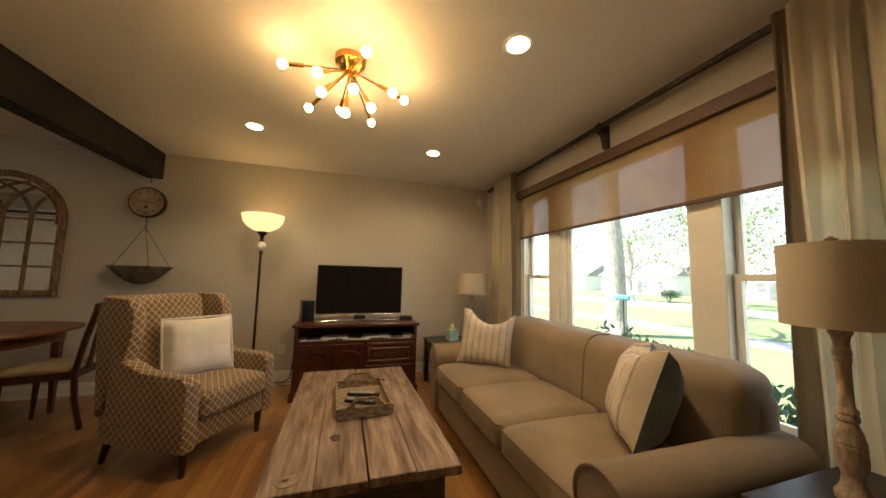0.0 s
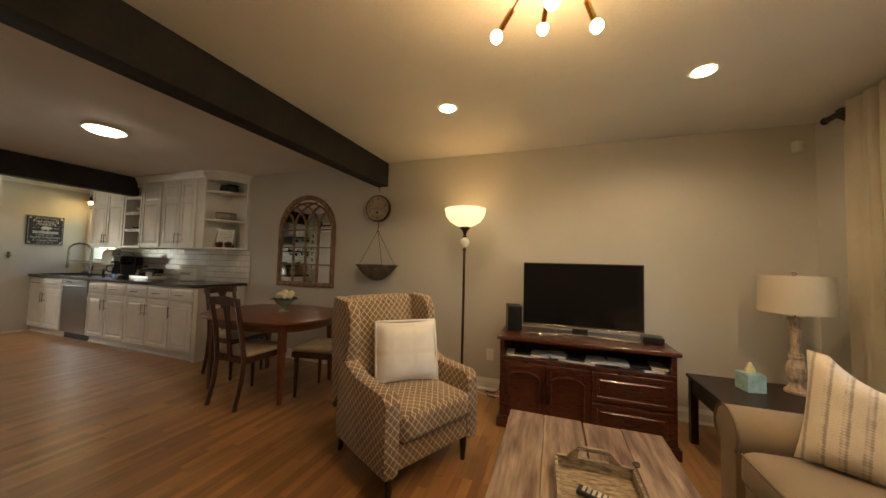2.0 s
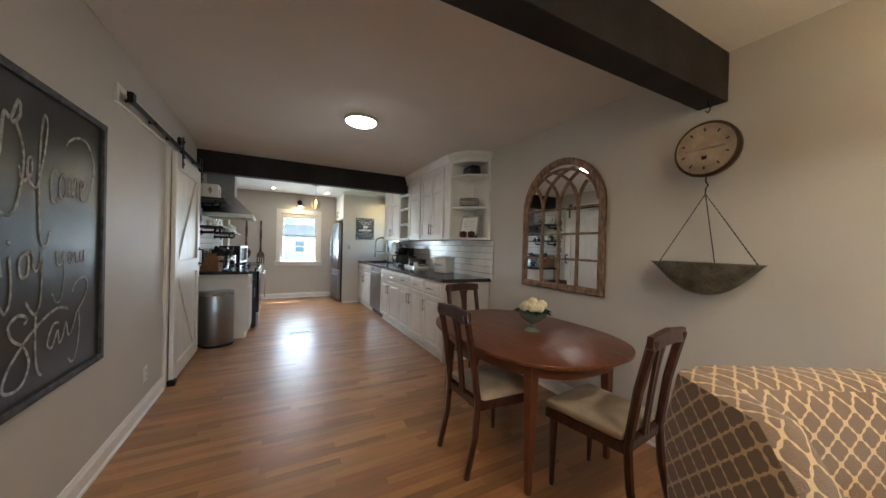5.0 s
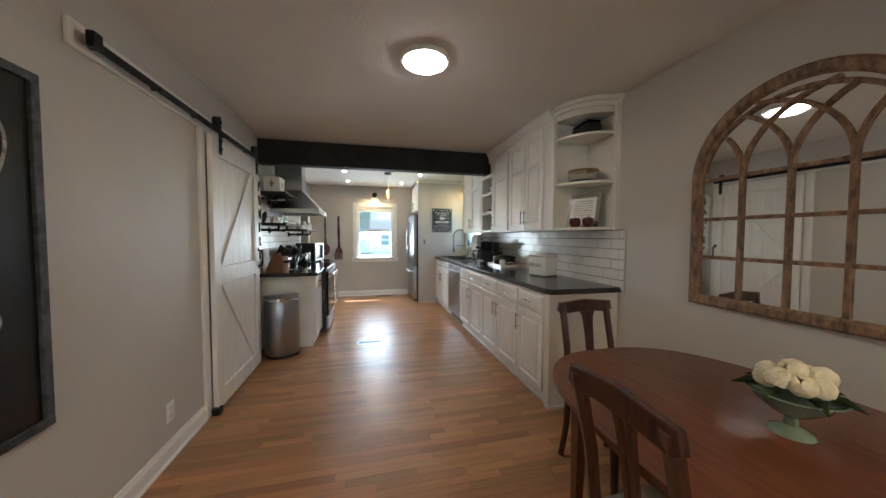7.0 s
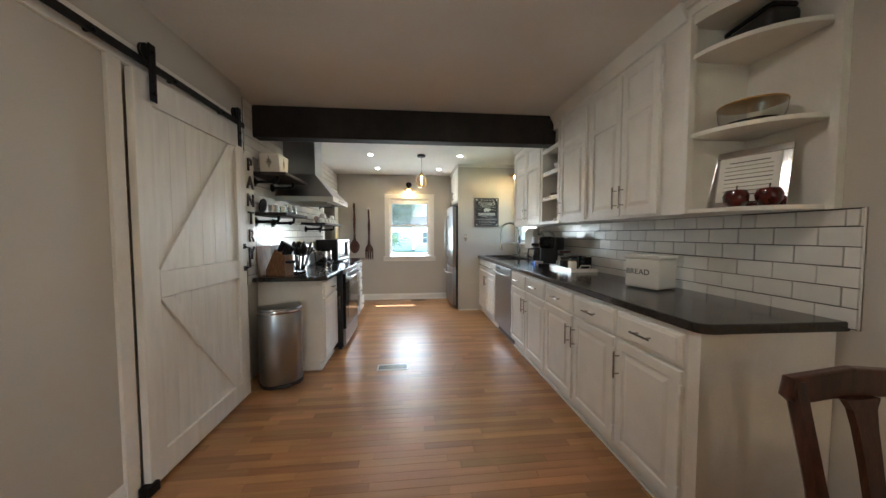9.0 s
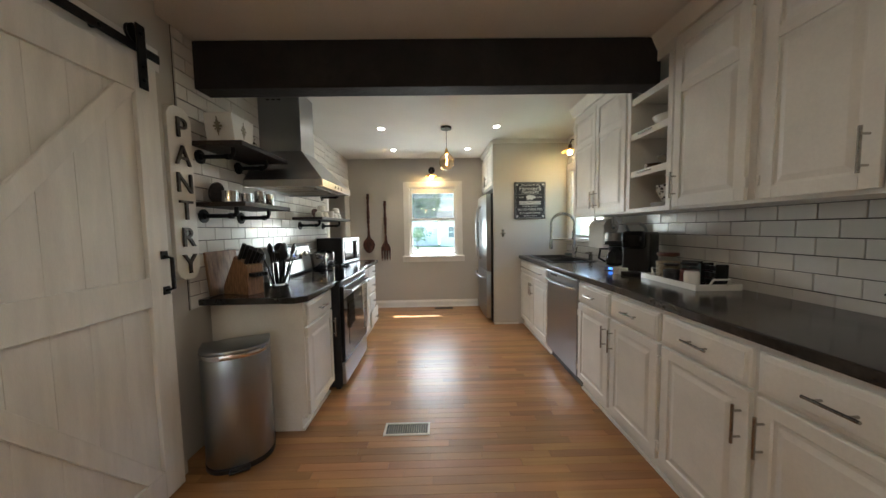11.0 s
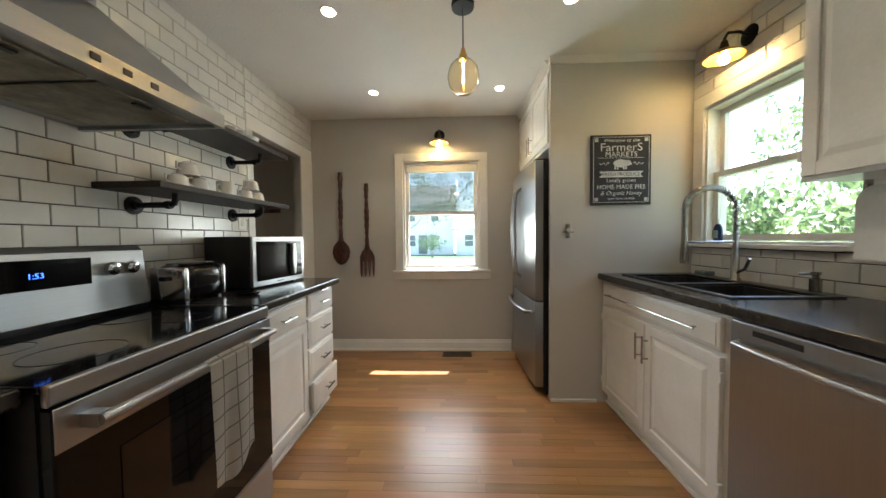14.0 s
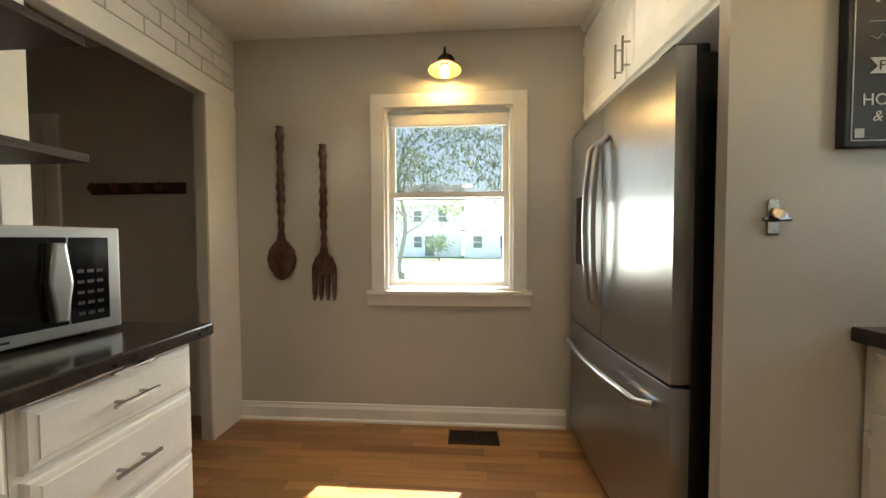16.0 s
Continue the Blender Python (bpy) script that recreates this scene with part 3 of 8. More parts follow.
def double_hung(parent, w, h, x0, z0, split=0.5):
    low = h * split
    sash(parent, "lower_sash", w, low + 0.02, x0, z0, 0.045)
    sash(parent, "upper_sash", w, h - low + 0.015, x0, z0 + low - 0.015, 0.08)
    part("sash_lock", boxes((x0 + w / 2 - 0.03, x0 + w / 2 + 0.03, 0.028, 0.05, z0 + low + 0.005, z0 + low + 0.025), bev=0.004), white_plastic, parent)


def casing(parent, w, h, cw=0.085, apron=True, sill=True):
    """Flat board casing round a hole w by h, facing -y."""
    part("window_frame", boxes((-cw, 0, -0.018, 0, -0.0, h + cw), (w, w + cw, -0.018, 0, 0, h + cw), (0, w, -0.018, 0, h, h + cw), bev=0.002), trim_paint, parent)
    part("jamb", boxes((0, 0.018, 0, 0.13, 0, h), (w - 0.018, w, 0, 0.13, 0, h), (0.018, w - 0.018, 0, 0.13, h - 0.018, h), (0.018, w - 0.018, 0, 0.13, 0, 0.012)), trim_paint, parent)
    if sill:
        part("window_sill", boxes((-cw - 0.03, w + cw + 0.03, -0.04, 0.04, -0.028, -0.002), bev=0.004), trim_paint, parent)
    if apron:
        part("apron", boxes((-cw - 0.03, w + cw + 0.03, -0.016, 0, -0.10, -0.028), bev=0.002), trim_paint, parent)


win = thing("window_1", WX, EWH[0], EWH[2], 90, "white double-hung kitchen window with flat casing", "window", kind="structure")
casing(win, EWH[1] - EWH[0], EWH[3] - EWH[2])
double_hung(win, 0.774, 1.112, 0.018, 0.018, 0.53)
part("insect_screen", boxes((0.05, 0.76, 0.112, 0.113, 0.60, 1.10)), screen_mesh, win, "grey insect screen drawn half way").visible_shadow = False
part("screen_bar", boxes((0.045, 0.765, 0.108, 0.118, 0.585, 0.60), bev=0.002), black_iron, win, "dark screen rail")
part("blind_cassette", boxes((0.03, 0.78, 0.02, 0.06, 1.045, 1.12), bev=0.006), white_plastic, win)

win = thing("window_2", KW[0], NY, KW[2], 0, "white double-hung window over the sink", "window", kind="structure")
casing(win, KW[1] - KW[0], KW[3] - KW[2], apron=False)
double_hung(win, 0.804, 0.862, 0.018, 0.018, 0.5)

win = thing("window_3", EX, PWH[1], PWH[2], -90, "wide front window with picture pane and two side sashes", "window", kind="structure")
W3, H3 = PWH[1] - PWH[0], PWH[3] - PWH[2]
part("window_frame", boxes((0, 0.03, 0, 0.13, 0, H3), (W3 - 0.03, W3, 0, 0.13, 0, H3), (0.03, W3 - 0.03, 0, 0.13, H3 - 0.03, H3), (0.03, W3 - 0.03, 0, 0.13, 0, 0.03)), trim_paint, win)
part("mullion", boxes((0.475, 0.62, -0.004, 0.13, 0.03, H3 - 0.03), (0.62, 0.67, 0.02, 0.11, 0.03, H3 - 0.03), (0.655, 0.70, 0.045, 0.1, 0.03, H3 - 0.03), bev=0.004), trim_paint, win)
part("mullion", boxes((1.80, 1.975, -0.004, 0.13, 0.03, H3 - 0.03), (1.77, 1.80, 0.03, 0.1, 0.03, H3 - 0.03), bev=0.004), trim_paint, win)
double_hung(win, 0.44, H3 - 0.06, 0.033, 0.03, 0.45)
double_hung(win, 0.48, H3 - 0.06, 1.978, 0.03, 0.45)
sash(win, "picture_sash", 1.075, H3 - 0.06, 0.70, 0.03, 0.06, 0.02)
part("window_sill", boxes((-0.05, W3 + 0.05, -0.05, 0.05, -0.03, 0.0), bev=0.005), trim_paint, win)
part("window_casing", boxes((-0.02, 0.0, -0.016, 0.0, 0, H3), (W3, W3 + 0.02, -0.016, 0, 0, H3)), trim_paint, win)

shade = thing("roller_shade", EX - 0.012, 3.34, 1.66, -90, "brown woven roller shade half drawn over the front window", "window shade")
part("valance", boxes((-0.02, 2.48, -0.07, 0.0, 0.46, 0.545), bev=0.006), valance_wood, shade, "brown wooden valance")
part("cloth", boxes((0.0, 2.46, -0.034, -0.0325, 0.02, 0.47)), screen_cloth, shade)
part("bottom_bar", boxes((0.0, 2.46, -0.042, -0.026, 0, 0.024), bev=0.004), valance_wood, shade)


# ---- curtains ----
def curtain_cloth(y0, y1, z0, z1, waves, amp, seed, flare=1.0):
    bm = bmesh.new()
    n, m_ = waves * 12, 24
    rnd = random.Random(seed)
    ph = [rnd.uniform(0, 6.3) for _ in range(3)]
    rows = []
    for j in range(m_ + 1):
        f = j / m_
        row = []
        for i in range(n + 1):
            u = i / n
            a = 2 * math.pi * waves * u
            wv = amp * (0.75 + 0.35 * (1 - f)) * math.sin(a + 0.5 * math.sin(3 * f + ph[0])) + 0.35 * amp * math.sin(2.3 * a + ph[1] + 2 * f)
            if f > 0.955:
                wv *= 0.7
            yy = y0 + (y1 - y0) * (0.5 + (u - 0.5) * (flare + (1 - flare) * f)) + 0.010 * math.sin(a * 0.5 + 4 * f + ph[2])
            row.append(bm.verts.new((wv, yy, z0 + (z1 - z0) * f)))
        rows.append(row)
    for a, b_ in zip(rows, rows[1:]):
        for i in range(n):
            bm.faces.new((a[i], a[i + 1], b_[i + 1], b_[i]))
    fs = bm.faces[:]
    bmesh.ops.solidify(bm, geom=fs, thickness=0.004)
    return bm


def curtain(y0, y1, band0, band1, waves, seed, label):
    c = thing("curtain", 1.79, 0, 0, 0, label, "curtain", "front window curtains")
    part("panel", curtain_cloth(y0, y1, 0.02, 2.43, waves, 0.028, seed), curtain_fabric, c, smooth=True)
    part("edge_band", curtain_cloth(band0, band1, 0.02, 2.43, 1, 0.012, seed + 3), curtain_lining, c, "brown contrast edge band", smooth=True)
    return c


curtain(3.36, 3.80, 3.28, 3.37, 4, 5, "cream cotton curtain panel with brown edge, drawn aside")
curtain(0.44, 1.012, 1.006, 1.08, 5, 9, "cream cotton curtain panel beside the table lamp")
rod = thing("curtain_rod", 1.84, 0, 2.405, 0, "dark metal curtain rod under the ceiling", "curtain rod")
part("pole", tube([(0, 0.27, 0), (0, 4.05, 0)], 0.021, 12), grey_iron, rod, smooth=True)
for y in (0.33, 2.13, 3.93):
    br = part("bracket", prism([(-0.012, 0.03), (0.088, 0.04), (0.088, -0.16), (0.06, -0.16), (0.035, -0.05), (-0.012, -0.022)], y - 0.024, y + 0.024, axis="y", bev=0.003), grey_iron, rod)
part("finial", lathe([(0, -0.03), (0.018, -0.02), (0.024, 0), (0.018, 0.02), (0, 0.03)], 12, at=(0, 4.06, 0)), black_iron, rod, smooth=True)


# ---- ceiling lights ----
def can_light(x, y, r, glow, watts, tint, cone):
    c = thing("recessed_light", x, y, H, 0, "small recessed ceiling downlight, lit warm", "ceiling light", "recessed downlights")
    ring = lathe([(r * 0.8, -0.001), (r, -0.006), (r * 1.15, -0.003), (r * 1.17, 0.0)], 24)
    part("trim_ring", ring, trim_paint, c, smooth=True)
    part("lamp", lathe([(0, -0.009), (r * 0.78, -0.0085), (r * 0.8, -0.0065)], 24), glow, c)
    beam_ = new("downlight", bpy.data.lights.new("downlight", "SPOT"))
    beam_.data.energy, beam_.data.color, beam_.data.spot_size, beam_.data.spot_blend, beam_.data.shadow_soft_size = watts, tint, radians(cone), 0.5, r * 0.8
    beam_.matrix_world = Matrix.Translation((x, y, H - 0.02))


for x, y, watts_, cone_ in ((-0.806, 3.24, 7, 140), (0.81, 3.25, 7, 165), (0.84, 1.66, 16, 170)):
    can_light(x, y, 0.072, can_glow, watts_, (1.0, 0.76, 0.48), cone_)
for x, y in ((-6.755, 1.95), (-6.75, 3.26), (-7.75, 1.91), (-7.72, 3.24), (-8.72, 1.91), (-8.70, 3.0)):
    can_light(x, y, 0.040, can_glow_k, 2.0, (1.0, 0.88, 0.70), 100)
dome = thing("dome_light", -4.03, 2.68, H, 0, "round flush ceiling light, lit warm", "ceiling light")
part("base", lathe([(0.15, -0.028), (0.155, -0.02), (0.155, 0.0)], 32), trim_paint, dome, smooth=True)
part("diffuser", lathe([(0, -0.062), (0.06, -0.058), (0.11, -0.045), (0.138, -0.0285)], 32), dome_glow, dome, smooth=True)

ch = thing("sputnik_chandelier", -0.028, 2.085, H, 0, "brass sputnik ceiling light with lit round bulbs", "chandelier")
part("canopy", lathe([(0, -0.10), (0.03, -0.098), (0.05, -0.085), (0.062, -0.05), (0.085, -0.035), (0.088, -0.02), (0.088, 0)], 28), brass, ch, smooth=True)
for a, b_, c in ((-0.375, -0.02, -0.06), (-0.165, -0.21, -0.19), (0.08, -0.325, -0.095), (-0.145, -0.155, -0.265), (-0.25, 0.22, -0.175), (-0.06, 0.35, -0.085), (-0.015, -0.085, -0.325),
                 (0.025, -0.22, -0.25), (0.13, -0.12, -0.285), (0.16, 0.29, -0.17), (0.25, -0.135, -0.175), (0.355, 0.07, -0.085)):
    d = Vector((a, b_, c))
    st = Vector((0, 0, -0.07))
    arm = part("arm", tube([st, st + d * 0.8], 0.0045, 8), brass, ch, smooth=True)
    part("socket", tube([st + d * 0.66, st + d * 0.86], 0.0115, 10), brass, arm, smooth=True)
    bl = lathe([(0, -0.026), (0.015, -0.021), (0.024, -0.008), (0.025, 0.004), (0.018, 0.018), (0, 0.026)], 14, at=st + d * 0.95)
    part("bulb", bl, bulb_warm, arm, smooth=True)


# ---- living room ----
def fabric_part(name, bm, material, parent, label=""):
    return part(name, box_uv(bm), material, parent, label, smooth=True)


def sofa():
    s = thing("sofa", 0.80, 1.0, 0, 0, "tan fabric three-seat sofa with rolled arms", "sofa")
    # local: x 0 at the front to 1.03 at the back, y 0 to 2.14
    fabric_part("base", soft_box(0.06, 1.0, 0.04, 2.10, 0.06, 0.31, 0.12), sofa_fabric, s)
    fabric_part("skirt", soft_box(0.035, 0.075, 0.06, 2.08, 0.07, 0.30, 0.3), sofa_fabric, s)
    for y in (0.0, 1.92):
        arm = bmesh.new()
        outline = [(0.035, 0.07), (0.035, 0.42)] + [(0.11 - 0.115 * math.cos(t), 0.50 + 0.115 * math.sin(t)) for t in [math.pi * (-0.22 + 1.44 * k / 18) for k in range(19)]] + [(0.185, 0.42), (0.185, 0.07)]
        prism([(b_ + y, c) for b_, c in outline], 0.0, 0.955, bm=arm, axis="x", bev=0.012)
        ar = fabric_part("arm", arm, sofa_fabric, s)
        ring = [(-0.004, y + 0.11 - 0.112 * math.cos(t), 0.50 + 0.112 * math.sin(t)) for t in [math.pi * (-0.22 + 1.44 * k / 18) for k in range(19)]]
        part("piping", tube(ring, 0.006, 6), piping_fabric, ar, smooth=True)
    fabric_part("backrest_frame", soft_box(0.80, 0.985, 0.12, 2.00, 0.2, 0.76, 0.3), sofa_fabric, s)
    b = soft_box(0.64, 0.97, 0.125, 2.0, 0.40, 0.862, 0.32, n=18)
    for v in b.verts:
        v.co.x += 0.10 * (v.co.z - 0.40)
    bk = fabric_part("backrest", b, sofa_fabric, s)
    # seam between the two halves of the back, over the front and the rounded top
    part("piping", tube([(0.640 + 0.10 * (z - 0.4), 0.92, z) for z in (0.46, 0.55, 0.65, 0.72, 0.756)] + [(0.717 + 0.106 * (1 - math.cos(q)) - 0.036, 0.92, 0.756 + 0.108 * math.sin(q)) for q in (0.4, 0.8, 1.2, 1.57)] + [(0.88, 0.92, 0.864)], 0.006, 6), piping_fabric, bk, smooth=True)
    for y0, y1 in ((0.20, 0.785), (0.785, 1.36), (1.36, 1.94)):
        c = fabric_part("seat_cushion", soft_box(-0.005, 0.70, y0, y1, 0.30, 0.465, 0.34, 0.03, n=14), sofa_fabric, s)
        for z in (0.325, 0.44):
            part("piping", tube([(0.03, y0 + 0.012, z), (0.004, y0 + 0.03, z), (0.0, (y0 + y1) / 2, z), (0.004, y1 - 0.03, z), (0.03, y1 - 0.012, z)], 0.005, 6), piping_fabric, c, smooth=True)
    for x, y in ((0.10, 0.12), (0.10, 2.02), (0.94, 0.12), (0.94, 2.02)):
        part("foot", lathe([(0.022, 0), (0.028, 0.07)], 12, at=(x, y, 0)), dark_wood, s)


sofa()


def throw_pillow(x, y, z, rz, tilt, lean, front, back, w, h, t, dent, label):
    p = thing("throw_pillow", x, y, z, 0, label, "pillow", "sofa pillows")
    p.matrix_basis = Matrix.Translation((x, y, z)) @ pose(0, 0, 0, 0, 0, rz) @ pose(0, 0, 0, tilt, lean, 0)
    bm = pillow(w, h, t)
    for v in bm.verts:
        up = max(0.0, v.co.z / h - 0.35) / 0.65
        v.co.z -= dent * h * up * up * max(0.0, 1 - ((v.co.x - 0.06 * w) / (0.42 * w)) ** 2)
    back_bm = bm.copy()
    bmesh.ops.delete(bm, geom=[f for f in bm.faces if f.calc_center_median().y > 0], context="FACES")
    bmesh.ops.delete(back_bm, geom=[f for f in back_bm.faces if f.calc_center_median().y <= 0], context="FACES")
    part("front", bm, front, p, smooth=True)
    part("back", back_bm, back, p, smooth=True)
    return p


throw_pillow(1.15, 2.73, 0.475, -36, -16, 4, stripes, stripes, 0.46, 0.47, 0.18, 0.24, "cream striped cotton throw pillow on the sofa")
throw_pillow(1.31, 1.48, 0.472, -131, -20, -8, stripes, blue_cloth, 0.46, 0.48, 0.25, 0.24, "cream striped throw pillow with slate blue back")


def coffee_table():
    t = thing("coffee_table", 0, 0, 0, 0, "weathered whitewashed plank coffee table", "coffee table")
    x0, x1, y0, y1, z = -0.25, 0.475, 1.46, 2.86, 0.485
    rnd = random.Random(4)
    cuts = [x0, x0 + 0.18, x0 + 0.368, x0 + 0.545, x1]
    for k, (a, b_) in enumerate(zip(cuts, cuts[1:])):
        gap = (0.0008, 0.0006, 0.0035, 0.0006, 0.0008)
        part("plank", boxes((a + gap[k], b_ - gap[k + 1], y0 + rnd.uniform(0, 0.012), y1 - rnd.uniform(0, 0.012), z - 0.038, z - rnd.uniform(0, 0.003)), bev=0.004), weathered, t)
    part("apron", boxes((x0 + 0.06, x1 - 0.06, y0 + 0.07, y0 + 0.09, 0.30, z - 0.039), (x0 + 0.06, x1 - 0.06, y1 - 0.09, y1 - 0.07, 0.30, z - 0.039),
                        (x0 + 0.06, x0 + 0.08, y0 + 0.09, y1 - 0.09, 0.30, z - 0.039), (x1 - 0.08, x1 - 0.06, y0 + 0.09, y1 - 0.09, 0.30, z - 0.039)), table_base, t)
    for x in (x0 + 0.05, x1 - 0.14):
        for y in (y0 + 0.06, y1 - 0.15):
            part("leg", boxes((x, x + 0.09, y, y + 0.09, 0, z - 0.039), bev=0.006), table_base, t)
    part("lower_shelf", boxes((x0 + 0.08, x1 - 0.08, y0 + 0.10, y1 - 0.10, 0.10, 0.125), bev=0.003), table_base, t)
    for kx, ky, ra, rb, m_ in ((-0.005, 1.80, 0.022, 0.028, knot_wood), (-0.16, 1.53, 0.042, 0.034, patch_wood), (-0.165, 1.535, 0.012, 0.009, knot_wood), (0.30, 2.55, 0.014, 0.02, knot_wood)):
        part("knot", prism([(kx + ra * (1 + 0.15 * math.sin(3 * q + kx * 40)) * math.cos(q), ky + rb * math.sin(q)) for q in [2 * math.pi * k / 18 for k in range(18)]], z - 0.006, z + (0.0012 if ra > 0.013 else 0.002)), m_, t, "dark knot" if m_ is knot_wood else "pale filled knot")


coffee_table()


def tray():
    t = thing("serving_tray", 0.13, 2.19, 0.4865, 2, "rustic wooden serving tray with arched handles", "tray")
    w, l = 0.275, 0.44
    part("bottom", boxes((-w / 2, w / 2, -l / 2, l / 2, 0, 0.012)), tray_wood, t)
    for s in (-1, 1):
        part("side", boxes((s * w / 2 - 0.006, s * w / 2 + 0.006, -l / 2, l / 2, 0.0, 0.05), bev=0.002), tray_wood, t)
        y = s * l / 2
        end = bmesh.new()
        quad_box(end, -w / 2, w / 2, y - 0.007, y + 0.007, 0, 0.055)
        prism([(-w / 2 + 0.04, 0.055), (-0.055, 0.055), (-0.055, 0.10), (-w / 2 + 0.09, 0.10)], y - 0.007, y + 0.007, bm=end, axis="y")
        prism([(w / 2 - 0.04, 0.055), (w / 2 - 0.09, 0.10), (0.055, 0.10), (0.055, 0.055)], y - 0.007, y + 0.007, bm=end, axis="y")
        quad_box(end, -0.055, 0.055, y - 0.007, y + 0.007, 0.086, 0.1)
        part("handle_end", end, tray_wood, t)


tray()
for dx, dy, rz in ((0.02, -0.06, -28), (0.06, 0.05, -20)):
    rc = thing("remote_control", 0.115 + dx * 0.5, 2.19 + dy, 0.4995, rz, "black remote control with small buttons in the tray", "remote control", "remotes in the tray")
    part("body", boxes((-0.095, 0.095, -0.022, 0.022, 0, 0.018), bev=0.006), black_plastic, rc)
    bt = part("button", boxes((-0.078, -0.068, -0.014, -0.006, 0.018, 0.0205), bev=0.001), sign_white, rc, "pale grey button")
    for i in range(9):
        for j in range(3):
            if i or j:
                again(bt, Matrix.Translation((0.0165 * i, 0.010 * j, 0)))


def tv_stand():
    s = thing("tv_stand", -0.45, 3.60, 0, 0, "dark cherry wood television cabinet with arched doors", "television cabinet")
    w, d, h = 1.25, 0.50, 0.72
    part("body", boxes((0.02, w - 0.02, 0.02, d, 0.07, 0.55), (0.02, 0.05, 0.02, d, 0.55, h - 0.03), (w - 0.05, w - 0.02, 0.02, d, 0.55, h - 0.03), (0.05, w - 0.05, d - 0.02, d, 0.55, h - 0.03)), cherry, s)
    part("top", boxes((-0.005, w + 0.005, -0.005, d, h - 0.03, h), bev=0.008, seg=3), cherry, s)
    part("plinth", boxes((0.0, w, 0.0, d, 0, 0.075), (0.01, w - 0.01, 0.01, d, 0.075, 0.085), bev=0.004), cherry, s)
    part("shelf_lip", boxes((0.03, w - 0.03, 0.008, 0.02, 0.535, 0.56), bev=0.003), cherry, s)
    for x, sgn in ((0.06, 1), (0.375, -1)):
        dr = part("door", rect_rings(0.305, 0.43, [(0, 0.02), (0, 0.002), (0.004, 0), (0.035, 0), (0.04, 0.006), (0.045, 0.006)], x0=x, z0=0.095), cherry, s)
        cx, r = x + 0.1525, 0.115
        arch = [(cx - r, -0.002, 0.15), (cx - r, -0.002, 0.38)] + [(cx - r * math.cos(t), -0.002, 0.40 + 0.055 * math.sin(t)) for t in [math.pi * k / 12 for k in range(13)]] + [(cx + r, -0.002, 0.38), (cx + r, -0.002, 0.15)]
        low = [(cx + r * math.cos(t), -0.002, 0.145 - 0.03 * math.sin(t)) for t in [math.pi * k / 10 for k in range(11)]]
        part("arched_moulding", tube(arch + low[1:], 0.008, 6), cherry, dr, smooth=True)
        hx = x + (0.285 if sgn > 0 else 0.02)
        part("handle", tube([(hx, -0.004, 0.24), (hx, -0.022, 0.26), (hx, -0.026, 0.30), (hx, -0.022, 0.34), (hx, -0.004, 0.36)], 0.006, 8), black_iron, dr, smooth=True)
    for z in (0.095, 0.32):
        dr = part("drawer", rect_rings(0.50, 0.205, [(0, 0.02), (0, 0.002), (0.004, 0), (0.03, 0), (0.036, 0.006), (0.05, 0.006), (0.058, 0.001)], x0=0.70, z0=z), cherry, s)
        part("handle", tube([(0.89, -0.002, z + 0.12), (0.90, -0.018, z + 0.10), (0.95, -0.022, z + 0.092), (1.0, -0.018, z + 0.10), (1.01, -0.002, z + 0.12)], 0.005, 8), black_iron, dr, smooth=True)


tv_stand()
rnd = random.Random(11)
for k in range(16):
    x = -0.33 + 0.07 * k + rnd.uniform(-0.01, 0.01)
    ob = tagged(part("dvd_case", boxes((-0.066, 0.066, -0.09, 0.09, 0, 0.014), bev=0.001), (paper, black_plastic, white_plastic)[k % 3], None, "flat disc case on the cabinet shelf"), category="disc case", group="disc cases")
    ob.matrix_basis = pose(x, 3.76 + rnd.uniform(-0.02, 0.02), 0.551 + 0.0148 * (k % 2), 0, 0, rnd.uniform(-12, 12))


def television():
    t = thing("television", 0.185, 3.86, 0.72, 0, "black flat-screen television on a silver foot", "television")
    w, h = 0.915, 0.535
    part("case", boxes((-w / 2, w / 2, -0.012, 0.03, 0.065, 0.065 + h), (-0.25, 0.25, 0.03, 0.06, 0.11, 0.42), bev=0.004), black_plastic, t)
    part("screen", boxes((-w / 2 + 0.008, w / 2 - 0.008, -0.0145, -0.0115, 0.085, 0.065 + h - 0.008)), screen_black, t)
    part("bottom_trim", boxes((-w / 2, w / 2, -0.018, 0.0, 0.06, 0.075), bev=0.002), chrome, t, "bright silver strip under the screen")
    part("neck", boxes((-0.06, 0.06, 0.0, 0.03, 0.015, 0.12), bev=0.004), black_plastic, t)
    ft = bmesh.new()
    for s in (-1, 1):
        prism([(0, -0.015), (s * 0.40, -0.10), (s * 0.40, -0.065), (0, 0.03)], 0, 0.016, bm=ft, bev=0.003)
    part("foot", ft, chrome, t, "angled silver foot")


